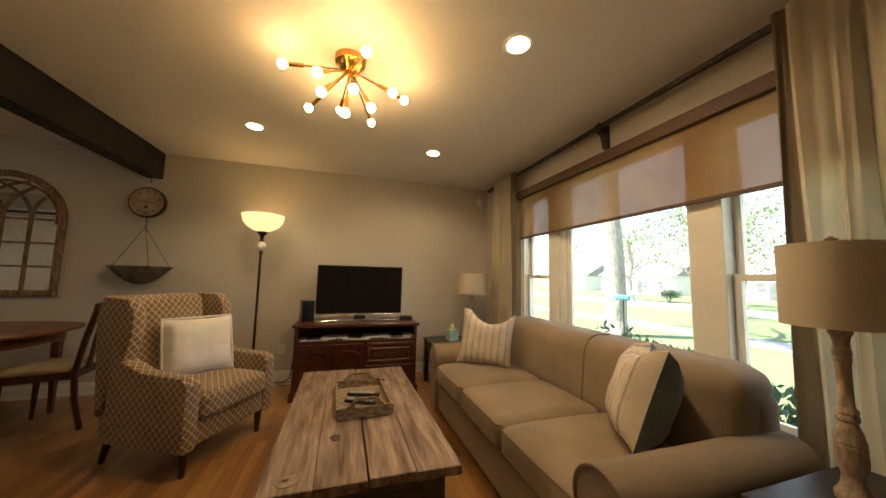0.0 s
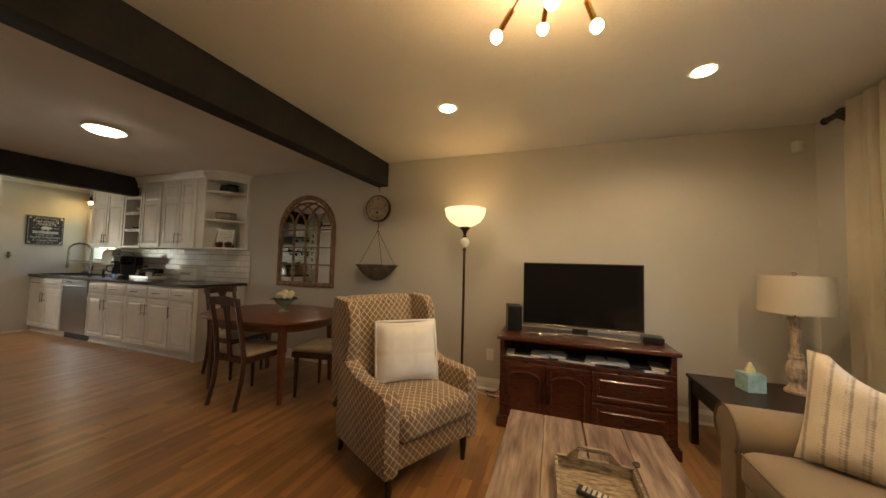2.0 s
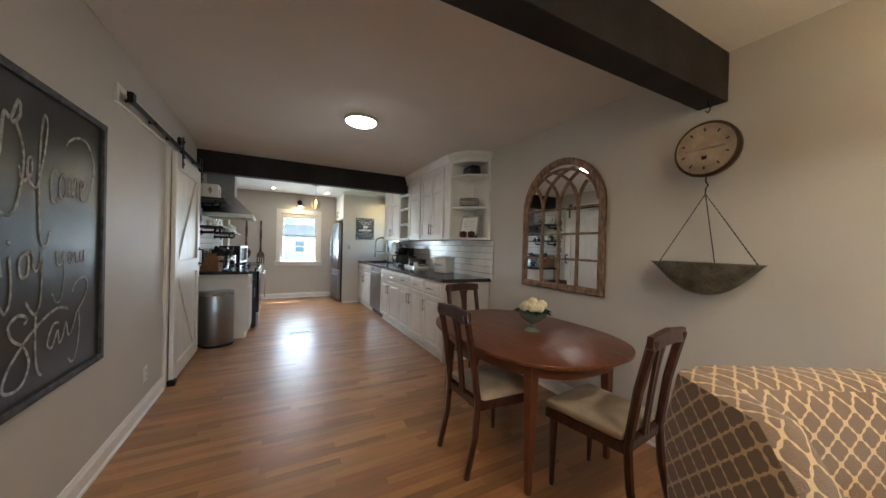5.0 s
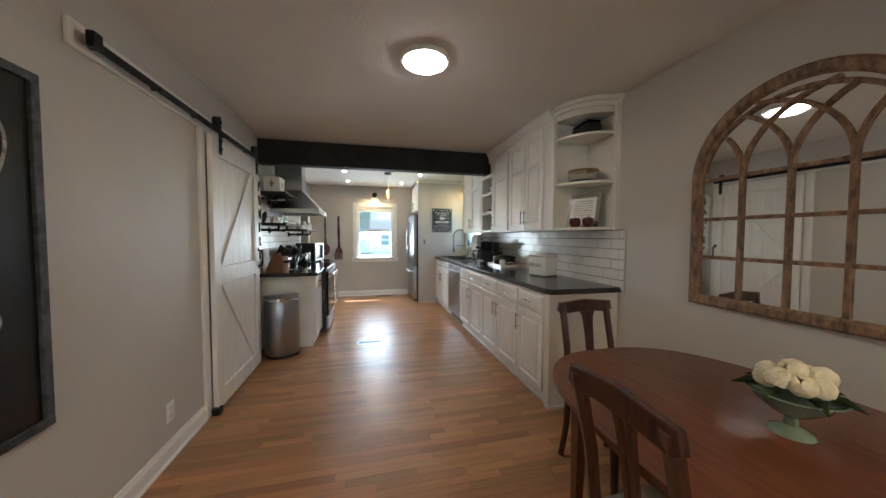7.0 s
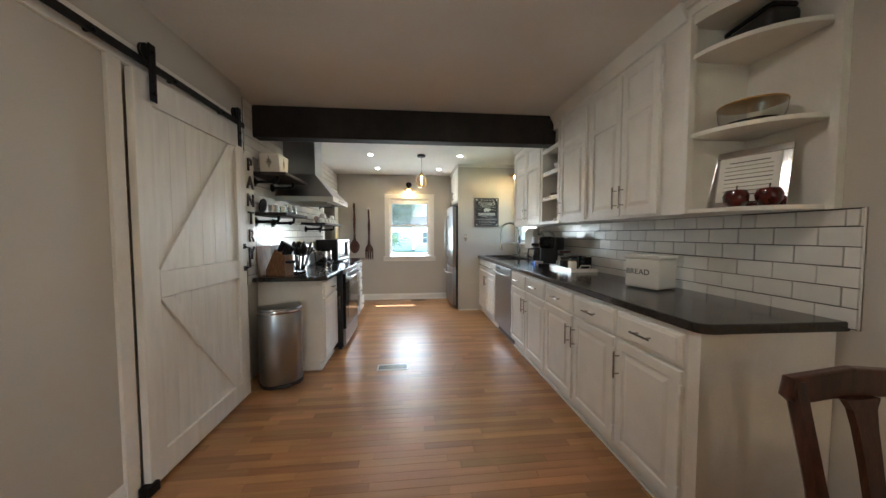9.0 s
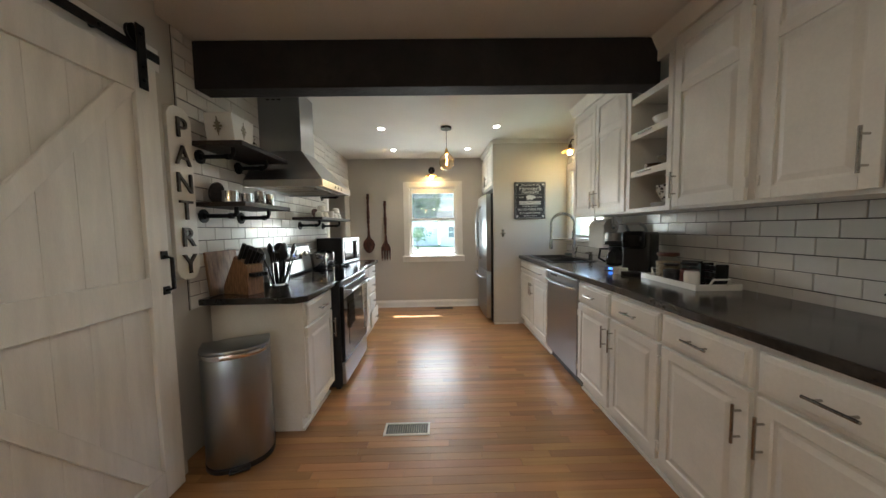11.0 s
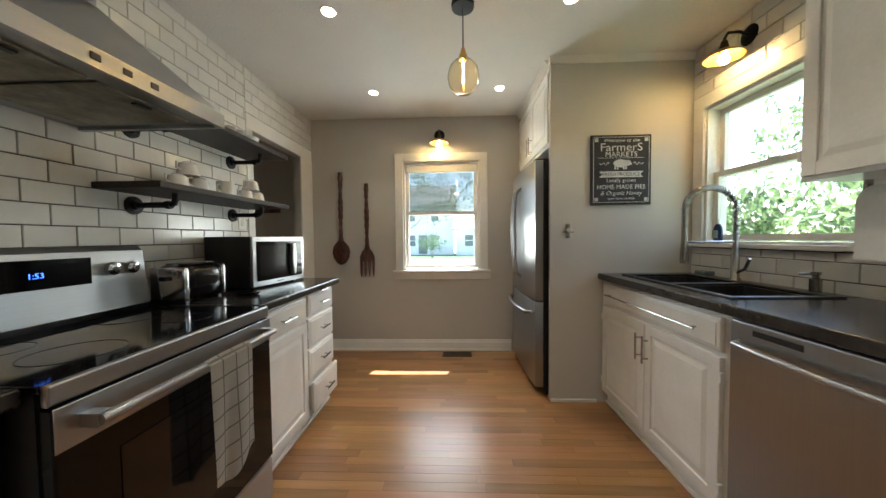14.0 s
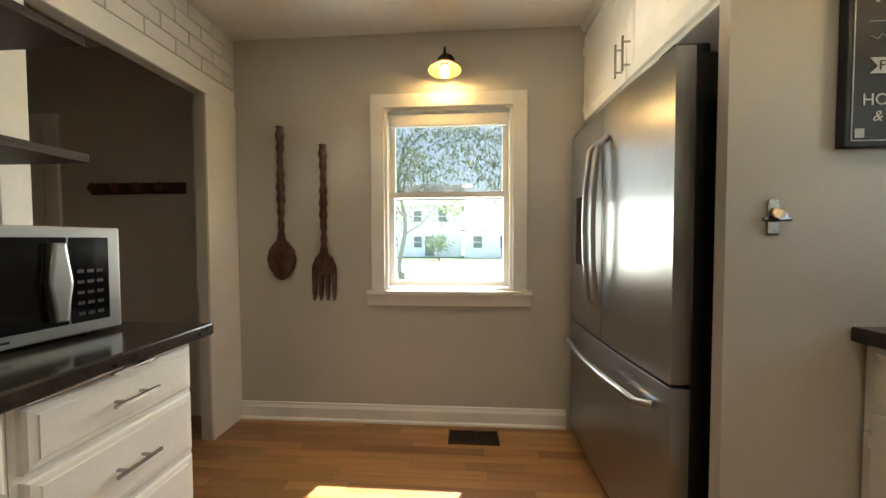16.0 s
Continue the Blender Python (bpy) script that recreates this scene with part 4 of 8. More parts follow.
television()
sp = thing("loudspeaker", -0.36, 3.93, 0.72, 14, "small black bookshelf loudspeaker on the cabinet", "loudspeaker")
part("cabinet", boxes((-0.062, 0.062, -0.09, 0.09, 0, 0.215), bev=0.006), black_plastic, sp)
part("grille", boxes((-0.054, 0.054, -0.096, -0.09, 0.01, 0.205), bev=0.003), black_iron, sp)
bx = thing("set_top_box", 0.70, 3.88, 0.72, -6, "small black set-top box beside the television", "set-top box")
part("case", boxes((-0.07, 0.07, -0.07, 0.07, 0.004, 0.05), bev=0.006), black_plastic, bx)
part("feet", boxes((-0.06, -0.04, -0.06, -0.04, 0, 0.004), (0.04, 0.06, -0.06, -0.04, 0, 0.004), (-0.06, -0.04, 0.04, 0.06, 0, 0.004), (0.04, 0.06, 0.04, 0.06, 0, 0.004)), black_plastic, bx)


def armchair():
    c = thing("armchair", -0.97, 2.97, 0, 62, "wingback armchair in taupe and cream trellis fabric", "armchair")
    # local: faces -y, x -0.36..0.36
    fabric_part("seat_frame", soft_box(-0.335, 0.335, -0.33, 0.33, 0.16, 0.32, 0.2), trellis, c)
    fabric_part("seat_cushion", soft_box(-0.265, 0.265, -0.37, 0.22, 0.31, 0.47, 0.3, 0.025, n=14), trellis, c)
    bk = soft_box(-0.30, 0.30, 0.20, 0.36, 0.28, 1.04, 0.42, n=14)
    for v in bk.verts:
        v.co.y += 0.16 * max(0, v.co.z - 0.4)
    fabric_part("backrest", bk, trellis, c)
    for s in (-1, 1):
        arm = bmesh.new()
        prism([(-0.34, 0.16), (-0.345, 0.54), (-0.30, 0.585), (0.0, 0.60), (0.16, 0.66), (0.24, 0.78), (0.25, 0.16)], 0.262, 0.365, bm=arm, axis="x", bev=0.022)
        wing = bmesh.new()
        prism([(0.14, 0.66), (0.10, 0.80), (0.10, 0.95), (0.17, 1.035), (0.36, 1.045), (0.40, 0.9), (0.33, 0.30), (0.22, 0.45)], 0.275, 0.36, bm=wing, axis="x", bev=0.025)
        for b_, nm in ((arm, "arm"), (wing, "wing")):
            if s < 0:
                for v in b_.verts:
                    v.co.x = -v.co.x
                bmesh.ops.reverse_faces(b_, faces=b_.faces[:])
            fabric_part(nm, b_, trellis, c)
    for x, y, lean in ((-0.29, -0.28, 0.0), (0.29, -0.28, 0.0), (-0.28, 0.29, 0.05), (0.28, 0.29, 0.05)):
        part("leg", tube([(x, y + lean, 0), (x, y, 0.17)], 0.02, 8, taper=(0.016, 0.028)), dark_wood, c, smooth=True)


armchair()
p = thing("throw_pillow", 0, 0, 0, 0, "white faintly plaid throw pillow with ruffled edge", "pillow")
p.matrix_basis = pose(-0.97, 2.97, 0, 0, 0, 62) @ Matrix.Translation((0.03, 0.0, 0.478)) @ pose(0, 0, 0, 0, 0, -22) @ pose(0, 0, 0, -15, 0, 0)
part("cushion", pillow(0.44, 0.41, 0.16), pillow_plaid, p, smooth=True)
ruf = [(0.215 * max(-1, min(1, 1.42 * math.cos(t))) * 1.0, 0.004 * math.sin(17 * t), 0.205 + 0.205 * max(-1, min(1, 1.42 * math.sin(t)))) for t in [2 * math.pi * k / 96 for k in range(97)]]
part("ruffle", tube(ruf, 0.008, 6), white_cloth, p, smooth=True)


def floor_lamp():
    l = thing("floor_lamp", -0.857, 4.0, 0, 0, "bronze torchiere floor lamp with lit glass bowl", "floor lamp")
    part("base", lathe([(0.14, 0), (0.145, 0.012), (0.13, 0.022), (0.06, 0.04), (0.025, 0.06), (0.018, 0.09)], 28), bronze, l, smooth=True)
    part("pole", lathe([(0.0125, 0.08), (0.0125, 1.42), (0.02, 1.425), (0.02, 1.44), (0.012, 1.445), (0.012, 1.46)], 16), bronze, l, smooth=True)
    part("ball", lathe([(0.016, 1.455), (0.04, 1.475), (0.05, 1.505), (0.04, 1.535), (0.016, 1.555)], 20), white_ceramic, l, "white marble ball", smooth=True)
    part("neck", lathe([(0.018, 1.552), (0.024, 1.56), (0.014, 1.575), (0.022, 1.61), (0.05, 1.645), (0.06, 1.65), (0.05, 1.658)], 20), bronze, l, smooth=True)
    part("bowl", lathe([(0.03, 1.655), (0.09, 1.672), (0.15, 1.71), (0.19, 1.765), (0.205, 1.835), (0.199, 1.835), (0.183, 1.768), (0.145, 1.718), (0.085, 1.682), (0, 1.672)], 36), bowl_glow, l, "alabaster glass bowl", smooth=True)
    part("bulb", lathe([(0, 1.69), (0.03, 1.70), (0.035, 1.74), (0.02, 1.775), (0, 1.785)], 14), lamp_bulb, l, smooth=True)


floor_lamp()


def turned_lamp(x, y, z, height, shade_r, shade_h, shade_z, s=1.0):
    l = thing("table_lamp", x, y, z, 0, "turned whitewashed wood table lamp with linen drum shade", "table lamp", "pair of table lamps")
    prof = [(0.090, 0), (0.094, 0.004), (0.094, 0.018), (0.086, 0.024), (0.062, 0.045), (0.052, 0.068), (0.055, 0.080), (0.066, 0.092), (0.076, 0.110), (0.078, 0.135), (0.074, 0.150), (0.078, 0.153), (0.078, 0.162), (0.074, 0.165), (0.077, 0.168), (0.076, 0.178), (0.071, 0.182), (0.064, 0.205),
            (0.048, 0.222), (0.044, 0.232), (0.056, 0.236), (0.058, 0.246), (0.053, 0.252), (0.046, 0.254), (0.054, 0.258), (0.054, 0.268), (0.045, 0.274), (0.040, 0.278), (0.037, 0.34), (0.039, 0.41), (0.046, 0.414), (0.047, 0.426), (0.040, 0.430), (0.049, 0.434), (0.050, 0.446), (0.043, 0.452), (0.040, 0.470), (0.047, 0.490), (0.060, 0.500), (0.060, 0.514), (0.02, 0.52)]
    k = height / 0.52
    part("stem", lathe([(r * s, zz * k) for r, zz in prof], 24), whitewash, l, smooth=True)
    t = 0.003
    part("shade", lathe([(shade_r, shade_z), (shade_r * 0.98, shade_z + shade_h), (shade_r * 0.98 - t, shade_z + shade_h), (shade_r - t, shade_z), (shade_r, shade_z)], 40), lampshade_fabric, l, "oatmeal linen drum shade", smooth=True)
    part("harp", tube([(0, 0, height), (0, 0, shade_z + shade_h - 0.01)], 0.004, 8), brass, l)
    part("spider", tube([(-shade_r * 0.97, 0, shade_z + shade_h - 0.012), (shade_r * 0.97, 0, shade_z + shade_h - 0.012)], 0.0025, 6), brass, l)
    part("finial", lathe([(0.004, shade_z + shade_h - 0.012), (0.012, shade_z + shade_h + 0.006), (0.016, shade_z + shade_h + 0.016), (0.0, shade_z + shade_h + 0.028)], 12), whitewash, l, smooth=True)
    return l


turned_lamp(1.45, 0.82, 0.585, 0.50, 0.127, 0.255, 0.50, 0.43)
turned_lamp(1.49, 3.78, 0.50, 0.50, 0.182, 0.245, 0.525, 0.66)


def end_table(x0, x1, y0, y1, h, label):
    t = thing("end_table", 0, 0, 0, 0, label, "end table")
    part("top", boxes((x0, x1, y0, y1, h - 0.025, h), bev=0.005), dark_wood, t)
    part("apron", boxes((x0 + 0.02, x1 - 0.02, y0 + 0.02, y0 + 0.04, h - 0.13, h - 0.026), (x0 + 0.02, x1 - 0.02, y1 - 0.04, y1 - 0.02, h - 0.13, h - 0.026),
                        (x0 + 0.02, x0 + 0.04, y0 + 0.04, y1 - 0.04, h - 0.13, h - 0.026), (x1 - 0.04, x1 - 0.02, y0 + 0.04, y1 - 0.04, h - 0.13, h - 0.026)), dark_wood, t)
    for x in (x0 + 0.012, x1 - 0.06):
        for y in (y0 + 0.012, y1 - 0.06):
            part("leg", boxes((x, x + 0.048, y, y + 0.048, 0, h - 0.026), bev=0.003), dark_wood, t)


end_table(0.94, 1.75, 3.36, 3.96, 0.50, "dark wood end table beside the sofa arm")
end_table(1.16, 1.74, 0.38, 0.94, 0.585, "glossy dark wood end table under the lamp")
tb = thing("tissue_box", 1.22, 3.72, 0.50, 12, "teal cube tissue box with a yellow tissue", "tissue box")
part("box", boxes((-0.055, 0.055, -0.055, 0.055, 0, 0.115), bev=0.003), tissue_box, tb)
part("tissue", moved(lathe([(0.03, 0.112), (0.035, 0.13), (0.022, 0.155), (0.012, 0.18), (0, 0.185)], 7), Matrix.Diagonal((1, 0.5, 1, 1))), tissue_paper, tb, smooth=True)
sn = thing("wall_sensor", 1.80, NY, 2.30, 20, "small white alarm sensor on the wall", "detector")
part("case", boxes((-0.03, 0.03, -0.045, 0.0, -0.045, 0.045), bev=0.01), white_plastic, sn)
part("lens", boxes((-0.02, 0.02, -0.05, -0.045, -0.03, 0.0), bev=0.004), paper, sn)


# ---- dining area ----
def dining_table():
    t = thing("dining_table", -2.76, 3.55, 0, 0, "oval reddish walnut dining table", "dining table")
    rd = lambda v: math.copysign(abs(v) ** 0.78, v)
    ov = lambda a, b_: [(a * rd(math.cos(2 * math.pi * k / 56)), b_ * rd(math.sin(2 * math.pi * k / 56))) for k in range(56)]
    part("tabletop", prism(ov(0.70, 0.525), 0.718, 0.742, bev=0.006), table_wood, t, smooth=True)
    part("apron", prism(ov(0.60, 0.44), 0.635, 0.7175), table_wood, t, smooth=True)
    for sx in (-1, 1):
        for sy in (-1, 1):
            part("leg", tube([(sx * 0.45, sy * 0.33, 0), (sx * 0.44, sy * 0.32, 0.717)], 0.03, 4, taper=(0.019, 0.042)), table_wood, t)


dining_table()


def dining_chair(x, y, rz, label):
    """Faces +y in its own space; the back stands at y = 0."""
    c = thing("dining_chair", x, y, 0, rz, label, "dining chair", "chairs round the dining table")
    seat = soft_box(-0.215, 0.215, 0.03, 0.44, 0.425, 0.475, 0.45, 0.012)
    for v in seat.verts:
        v.co.x *= 0.86 + 0.3 * v.co.y
    part("seat", seat, seat_fabric, c, "cream upholstered seat", smooth=True)
    part("seat_frame", prism([(-0.18, 0.01), (0.18, 0.01), (0.215, 0.43), (-0.215, 0.43)], 0.375, 0.427, bev=0.005), walnut, c)
    for s in (-1, 1):
        part("back_post", tube([(s * 0.165, -0.05, 0), (s * 0.165, 0.0, 0.22), (s * 0.165, 0.015, 0.42), (s * 0.155, -0.02, 0.68), (s * 0.155, -0.075, 0.93)], 0.02, 6, taper=(0.018, 0.022)), walnut, c, smooth=True)
        part("front_leg", tube([(s * 0.185, 0.40, 0), (s * 0.185, 0.395, 0.38)], 0.02, 8, taper=(0.013, 0.023)), walnut, c, smooth=True)
    rail = [(-0.19, 0.895), (-0.165, 0.875), (-0.06, 0.885), (0.06, 0.885), (0.165, 0.875), (0.19, 0.895), (0.18, 0.945), (0.0, 0.962), (-0.18, 0.945)]
    part("crest_rail", moved(prism(rail, -0.09, -0.062, axis="y", bev=0.006), Matrix.Translation((0, 0.005, 0))), walnut, c)
    sp = bmesh.new()
    rings = []
    for z, hw in ((0.42, 0.026), (0.50, 0.023), (0.62, 0.022), (0.74, 0.025), (0.82, 0.029), (0.865, 0.035), (0.89, 0.05)):
        y = 0.012 - 0.135 * max(0, z - 0.42) * (0.6 + 0.8 * (z - 0.42))
        rings.append([sp.verts.new(p) for p in ((-hw, y - 0.008, z), (-0.35 * hw, y - 0.008, z), (0, y - 0.004, z), (0.35 * hw, y - 0.008, z), (hw, y - 0.008, z), (hw, y + 0.008, z), (-hw, y + 0.008, z))])
    for a, b_ in zip(rings, rings[1:]):
        for k in range(7):
            sp.faces.new((a[k], a[(k + 1) % 7], b_[(k + 1) % 7], b_[k]))
    sp.faces.new(rings[0][::-1])
    sp.faces.new(rings[-1])
    part("splat", sp, walnut, c)
    return c


dining_chair(-2.71, 3.03, 0, "dark walnut dining chair with a split splat and cream seat")
dining_chair(-1.93, 3.62, 96, "dark walnut dining chair beside the armchair")
dining_chair(-3.64, 3.64, -90, "dark walnut dining chair at the kitchen end")

vz = thing("flower_bowl", -2.70, 3.60, 0.742, 0, "green glass footed bowl of cream peonies", "flower bowl")
part("bowl", lathe([(0.055, 0), (0.05, 0.01), (0.018, 0.025), (0.016, 0.05), (0.05, 0.07), (0.085, 0.10), (0.10, 0.125), (0.115, 0.13), (0.112, 0.134), (0.085, 0.118), (0.0, 0.09)], 24), green_glass, vz, smooth=True)
rnd = random.Random(3)
for k in range(9):
    a = 2 * math.pi * k / 8
    rr = 0.062 if k < 8 else 0
    fl = bmesh.new()
    cx, cy, cz = rr * math.cos(a), rr * math.sin(a), 0.165 + (0.035 if k == 8 else rnd.uniform(-0.005, 0.025))
    for i in range(16):
        d = Vector((rnd.gauss(0, 1), rnd.gauss(0, 1), rnd.gauss(0.4, 0.8))).normalized()
        m = Matrix.Translation(Vector((cx, cy, cz)) + d * 0.022) @ d.to_track_quat("Z", "Y").to_matrix().to_4x4() @ Matrix.Diagonal((0.024, 0.024, 0.010, 1))
        bmesh.ops.create_icosphere(fl, subdivisions=1, radius=1, matrix=m)
    part("flower", fl, petal, vz, smooth=True)
for k in range(7):
    a = 2 * math.pi * k / 7 + 0.3
    lf = bmesh.new()
    p0, p1, p2 = (Vector((r * math.cos(a), r * math.sin(a), z)) for r, z in ((0.05, 0.135), (0.10, 0.15), (0.145, 0.125)))
    sd = Vector((-math.sin(a), math.cos(a), 0)) * 0.022
    vs = [lf.verts.new(v) for v in (p0, p1 + sd, p2, p1 - sd)]
    lf.faces.new(vs)
    bmesh.ops.solidify(lf, geom=lf.faces[:], thickness=0.002)
    part("leaf", lf, leaf, vz)


def arched_mirror():
    m = thing("arched_mirror", -3.10, NY, 0.945, 0, "arched window-pane mirror in a brown wooden frame", "mirror")
    w, sp, top = 0.46, 0.74, 1.20   # half width, spring line, top

    def outline(inset):
        a, s = w - inset, sp
        hgt = top - sp - inset
        return [(-a, inset), (a, inset)] + [(a * math.cos(t), s + hgt * math.sin(t)) for t in [math.pi * k / 28 for k in range(29)]]
    fr = bmesh.new()
    rings = []
    for inset, y in ((0, 0), (0, -0.028), (0.012, -0.036), (0.045, -0.034), (0.06, -0.02), (0.06, 0)):
        rings.append([fr.verts.new((a, y, c)) for a, c in outline(inset)])
    n = len(rings[0])
    for a, b_ in zip(rings, rings[1:]):
        for i in range(n):
            fr.faces.new((a[i], a[(i + 1) % n], b_[(i + 1) % n], b_[i]))
    part("frame", fr, mirror_wood, m)
    part("glass", prism(outline(0.055), -0.012, -0.006, axis="y"), mirror_glass, m, "silvered mirror glass")
    xs = (-0.2, 0.0, 0.2)
    inner = lambda x: sp + (top - sp - 0.06) * math.sqrt(max(0, 1 - (x / (w - 0.06)) ** 2))
    for x in xs:
        part("glazing_bar", boxes((x - 0.011, x + 0.011, -0.026, -0.0125, 0.06, sp + 0.02), bev=0.003), mirror_wood, m)
    for z in (0.285, 0.51, sp):
        part("glazing_bar", boxes((-w + 0.055, w - 0.055, -0.024, -0.0128, z - 0.01, z + 0.01), bev=0.003), mirror_wood, m)
    for x0 in (-0.4, -0.2, 0.0, 0.2):
        for s in (1, -1):
            pts = []
            xa = x0 if s > 0 else x0 + 0.2 * 1.0
            for k in range(13):
                t = k / 12 * math.pi / 2
                x = xa + s * 0.4 * (1 - math.cos(t))
                z = sp + 0.36 * math.sin(t)
                if abs(x) < w - 0.06 and z < inner(x):
                    pts.append((x, -0.02, z))
            if len(pts) > 2:
                part("tracery", tube(pts, 0.011, 6), mirror_wood, m, smooth=True)


arched_mirror()


def hanging_scale():
    s = thing("hanging_scale", -1.955, 4.18, 2.195, 0, "vintage hanging produce scale with round dial", "scale")
    part("hook", tube([(0, 0, 0), (0, 0, -0.03), (0.012, 0, -0.05), (0, 0, -0.075), (-0.012, 0, -0.06)], 0.004, 6), black_iron, s)
    dial = moved(lathe([(0, 0), (0.145, 0), (0.155, 0.012), (0.158, 0.05), (0.15, 0.062), (0.142, 0.056)], 40), Matrix.Translation((0, 0.03, -0.285)) @ pose(0, 0, 0, 90, 0, 0) @ Matrix.Identity(4))
    part("housing", dial, bronze, s, smooth=True)
    face = part("dial", moved(lathe([(0, 0.052), (0.142, 0.052), (0.142, 0.058), (0, 0.0585)], 40), Matrix.Translation((0, 0.03, -0.285)) @ pose(0, 0, 0, 90, 0, 0)), dial_face, s, "aged cream dial face")
    for k in range(10):
        a = 2 * math.pi * k / 10
        tk = boxes((-0.004, 0.004, -0.0305, -0.0285, 0.10, 0.118))
        part("tick", moved(tk, Matrix.Translation((0, 0, -0.285)) @ pose(0, 0, 0, 0, math.degrees(a), 0)), sign_black, face)
    part("pointer", boxes((-0.095, 0.095, -0.033, -0.031, -0.288, -0.283)), chrome, face)
    part("badge", boxes((-0.012, 0.012, -0.0325, -0.029, -0.345, -0.325)), apple_red, face)
    part("lower_hook", tube([(0, 0, -0.44), (0, 0, -0.47), (0.012, 0, -0.49), (0, 0, -0.51), (0, 0, -0.545)], 0.004, 6), black_iron, s)
    z0 = -0.935
    for x, y in ((-0.225, -0.01), (0.235, -0.01), (0.02, 0.085)):
        pts = [Vector((0, 0, -0.54)).lerp(Vector((x, y, z0)), k / 40) for k in range(41)]
        ch = bmesh.new()
        for i in range(40):
            d = pts[i + 1] - pts[i]
            m = Matrix.Translation(pts[i] + d / 2) @ d.to_track_quat("Z", "Y").to_matrix().to_4x4() @ pose(0, 0, 0, 0, 0, 90 * (i % 2)) @ Matrix.Diagonal((0.0045, 0.0022, d.length * 0.62, 1))
            bmesh.ops.create_icosphere(ch, subdivisions=1, radius=1, matrix=m)
        part("chain", ch, black_iron, s)
    # scoop: half of a shallow round pan, open to the top
    pan = bmesh.new()
    rows = []
    for j in range(13):
        u = -1 + 2 * j / 12
        rows.append([])
        for i in range(15):
            v = math.pi * i / 14
            half = 0.105 * math.sqrt(max(0.0, 1 - 0.55 * u * u))
            dep = 0.185 * max(0.02, 1 - abs(u) ** 2.2)
            rows[-1].append(pan.verts.new((0.25 * u, -half * math.cos(v) - 0.0, z0 - dep * math.sin(v))))
    for a, b_ in zip(rows, rows[1:]):
        for i in range(14):
            pan.faces.new((a[i], b_[i], b_[i + 1], a[i + 1]))
    bmesh.ops.solidify(pan, geom=pan.faces[:], thickness=0.003)
    part("pan", pan, galvanized, s, "dull olive metal weighing pan", smooth=True)


hanging_scale()


# ---- chalkboard and barn door ----
def chalkboard():
    b = thing("chalkboard", -2.60, SY, 0.645, 180, "black chalkboard with chalk greeting in a grey frame", "chalkboard")
    w, h = 0.885, 1.285
    # local x runs towards the kitchen
    part("board", boxes((0.02, w - 0.02, -0.014, 0.0, 0.02, h - 0.02)), chalk_black, b)
    for d in ((0, w, -0.028, 0, 0, 0.032), (0, w, -0.028, 0, h - 0.032, h), (0, 0.032, -0.0275, 0, 0.032, h - 0.032), (w - 0.032, w, -0.0275, 0, 0.032, h - 0.032)):
        part("frame_rail", boxes(d, bev=0.003), board_frame, b)

    def stroke(pts, r=0.0065):
        sm = []
        P = [Vector((x, -0.0155, z)) for x, z in pts]
        for i in range(len(P) - 1):
            p0, p1, p2, p3 = P[max(0, i - 1)], P[i], P[i + 1], P[min(len(P) - 1, i + 2)]
            for k in range(6):
                t = k / 6
                sm.append(0.5 * (2 * p1 + (p2 - p0) * t + (2 * p0 - 5 * p1 + 4 * p2 - p3) * t * t + (3 * p1 - p0 - 3 * p2 + p3) * t**3))
        bm = tube(sm + [P[-1]], r, 5)
        for v in bm.verts:
            v.co.y = -0.0155 + (v.co.y + 0.0155) * 0.2
        part("chalk_stroke", bm, chalk, b)
    # Welcome
    stroke([(0.04, 1.10), (0.07, 1.17), (0.11, 1.12), (0.09, 0.92), (0.06, 0.80), (0.10, 0.76), (0.15, 0.95), (0.17, 1.10), (0.20, 1.09), (0.24, 1.17), (0.25, 1.12), (0.215, 1.08), (0.19, 1.10)], 0.008)
    stroke([(0.225, 1.09), (0.265, 1.0), (0.265, 0.90), (0.235, 0.78), (0.19, 0.74), (0.14, 0.76)], 0.008)
    stroke([(0.245, 0.93), (0.265, 0.875), (0.31, 0.91), (0.315, 0.965), (0.295, 0.965), (0.292, 0.90), (0.32, 0.865), (0.35, 0.875), (0.385, 1.0), (0.405, 1.12), (0.39, 1.165), (0.372, 1.12), (0.358, 0.95), (0.36, 0.72), (0.38, 0.635), (0.41, 0.63), (0.43, 0.685)], 0.007)
    stroke([(0.475, 0.93), (0.455, 0.962), (0.432, 0.90), (0.437, 0.83), (0.46, 0.815), (0.48, 0.84)])
    stroke([(0.515, 0.945), (0.49, 0.91), (0.495, 0.845), (0.525, 0.845), (0.54, 0.90), (0.515, 0.945)])
    stroke([(0.562, 0.85), (0.565, 0.935), (0.585, 0.93), (0.59, 0.855), (0.612, 0.935), (0.625, 0.93), (0.63, 0.855)])
    stroke([(0.655, 0.89), (0.685, 0.92), (0.675, 0.95), (0.655, 0.92), (0.66, 0.855), (0.70, 0.845), (0.745, 0.90), (0.775, 1.0), (0.76, 1.08), (0.70, 1.14), (0.62, 1.14), (0.555, 1.105), (0.537, 1.078)])
    # enjoy your
    stroke([(0.04, 0.55), (0.08, 0.58), (0.07, 0.61), (0.05, 0.57), (0.06, 0.51), (0.10, 0.53), (0.11, 0.59), (0.13, 0.52), (0.15, 0.59), (0.17, 0.52)])
    stroke([(0.205, 0.59), (0.215, 0.50), (0.21, 0.42), (0.185, 0.385), (0.165, 0.41)])
    stroke([(0.196, 0.645), (0.20, 0.64), (0.198, 0.635)], 0.009)
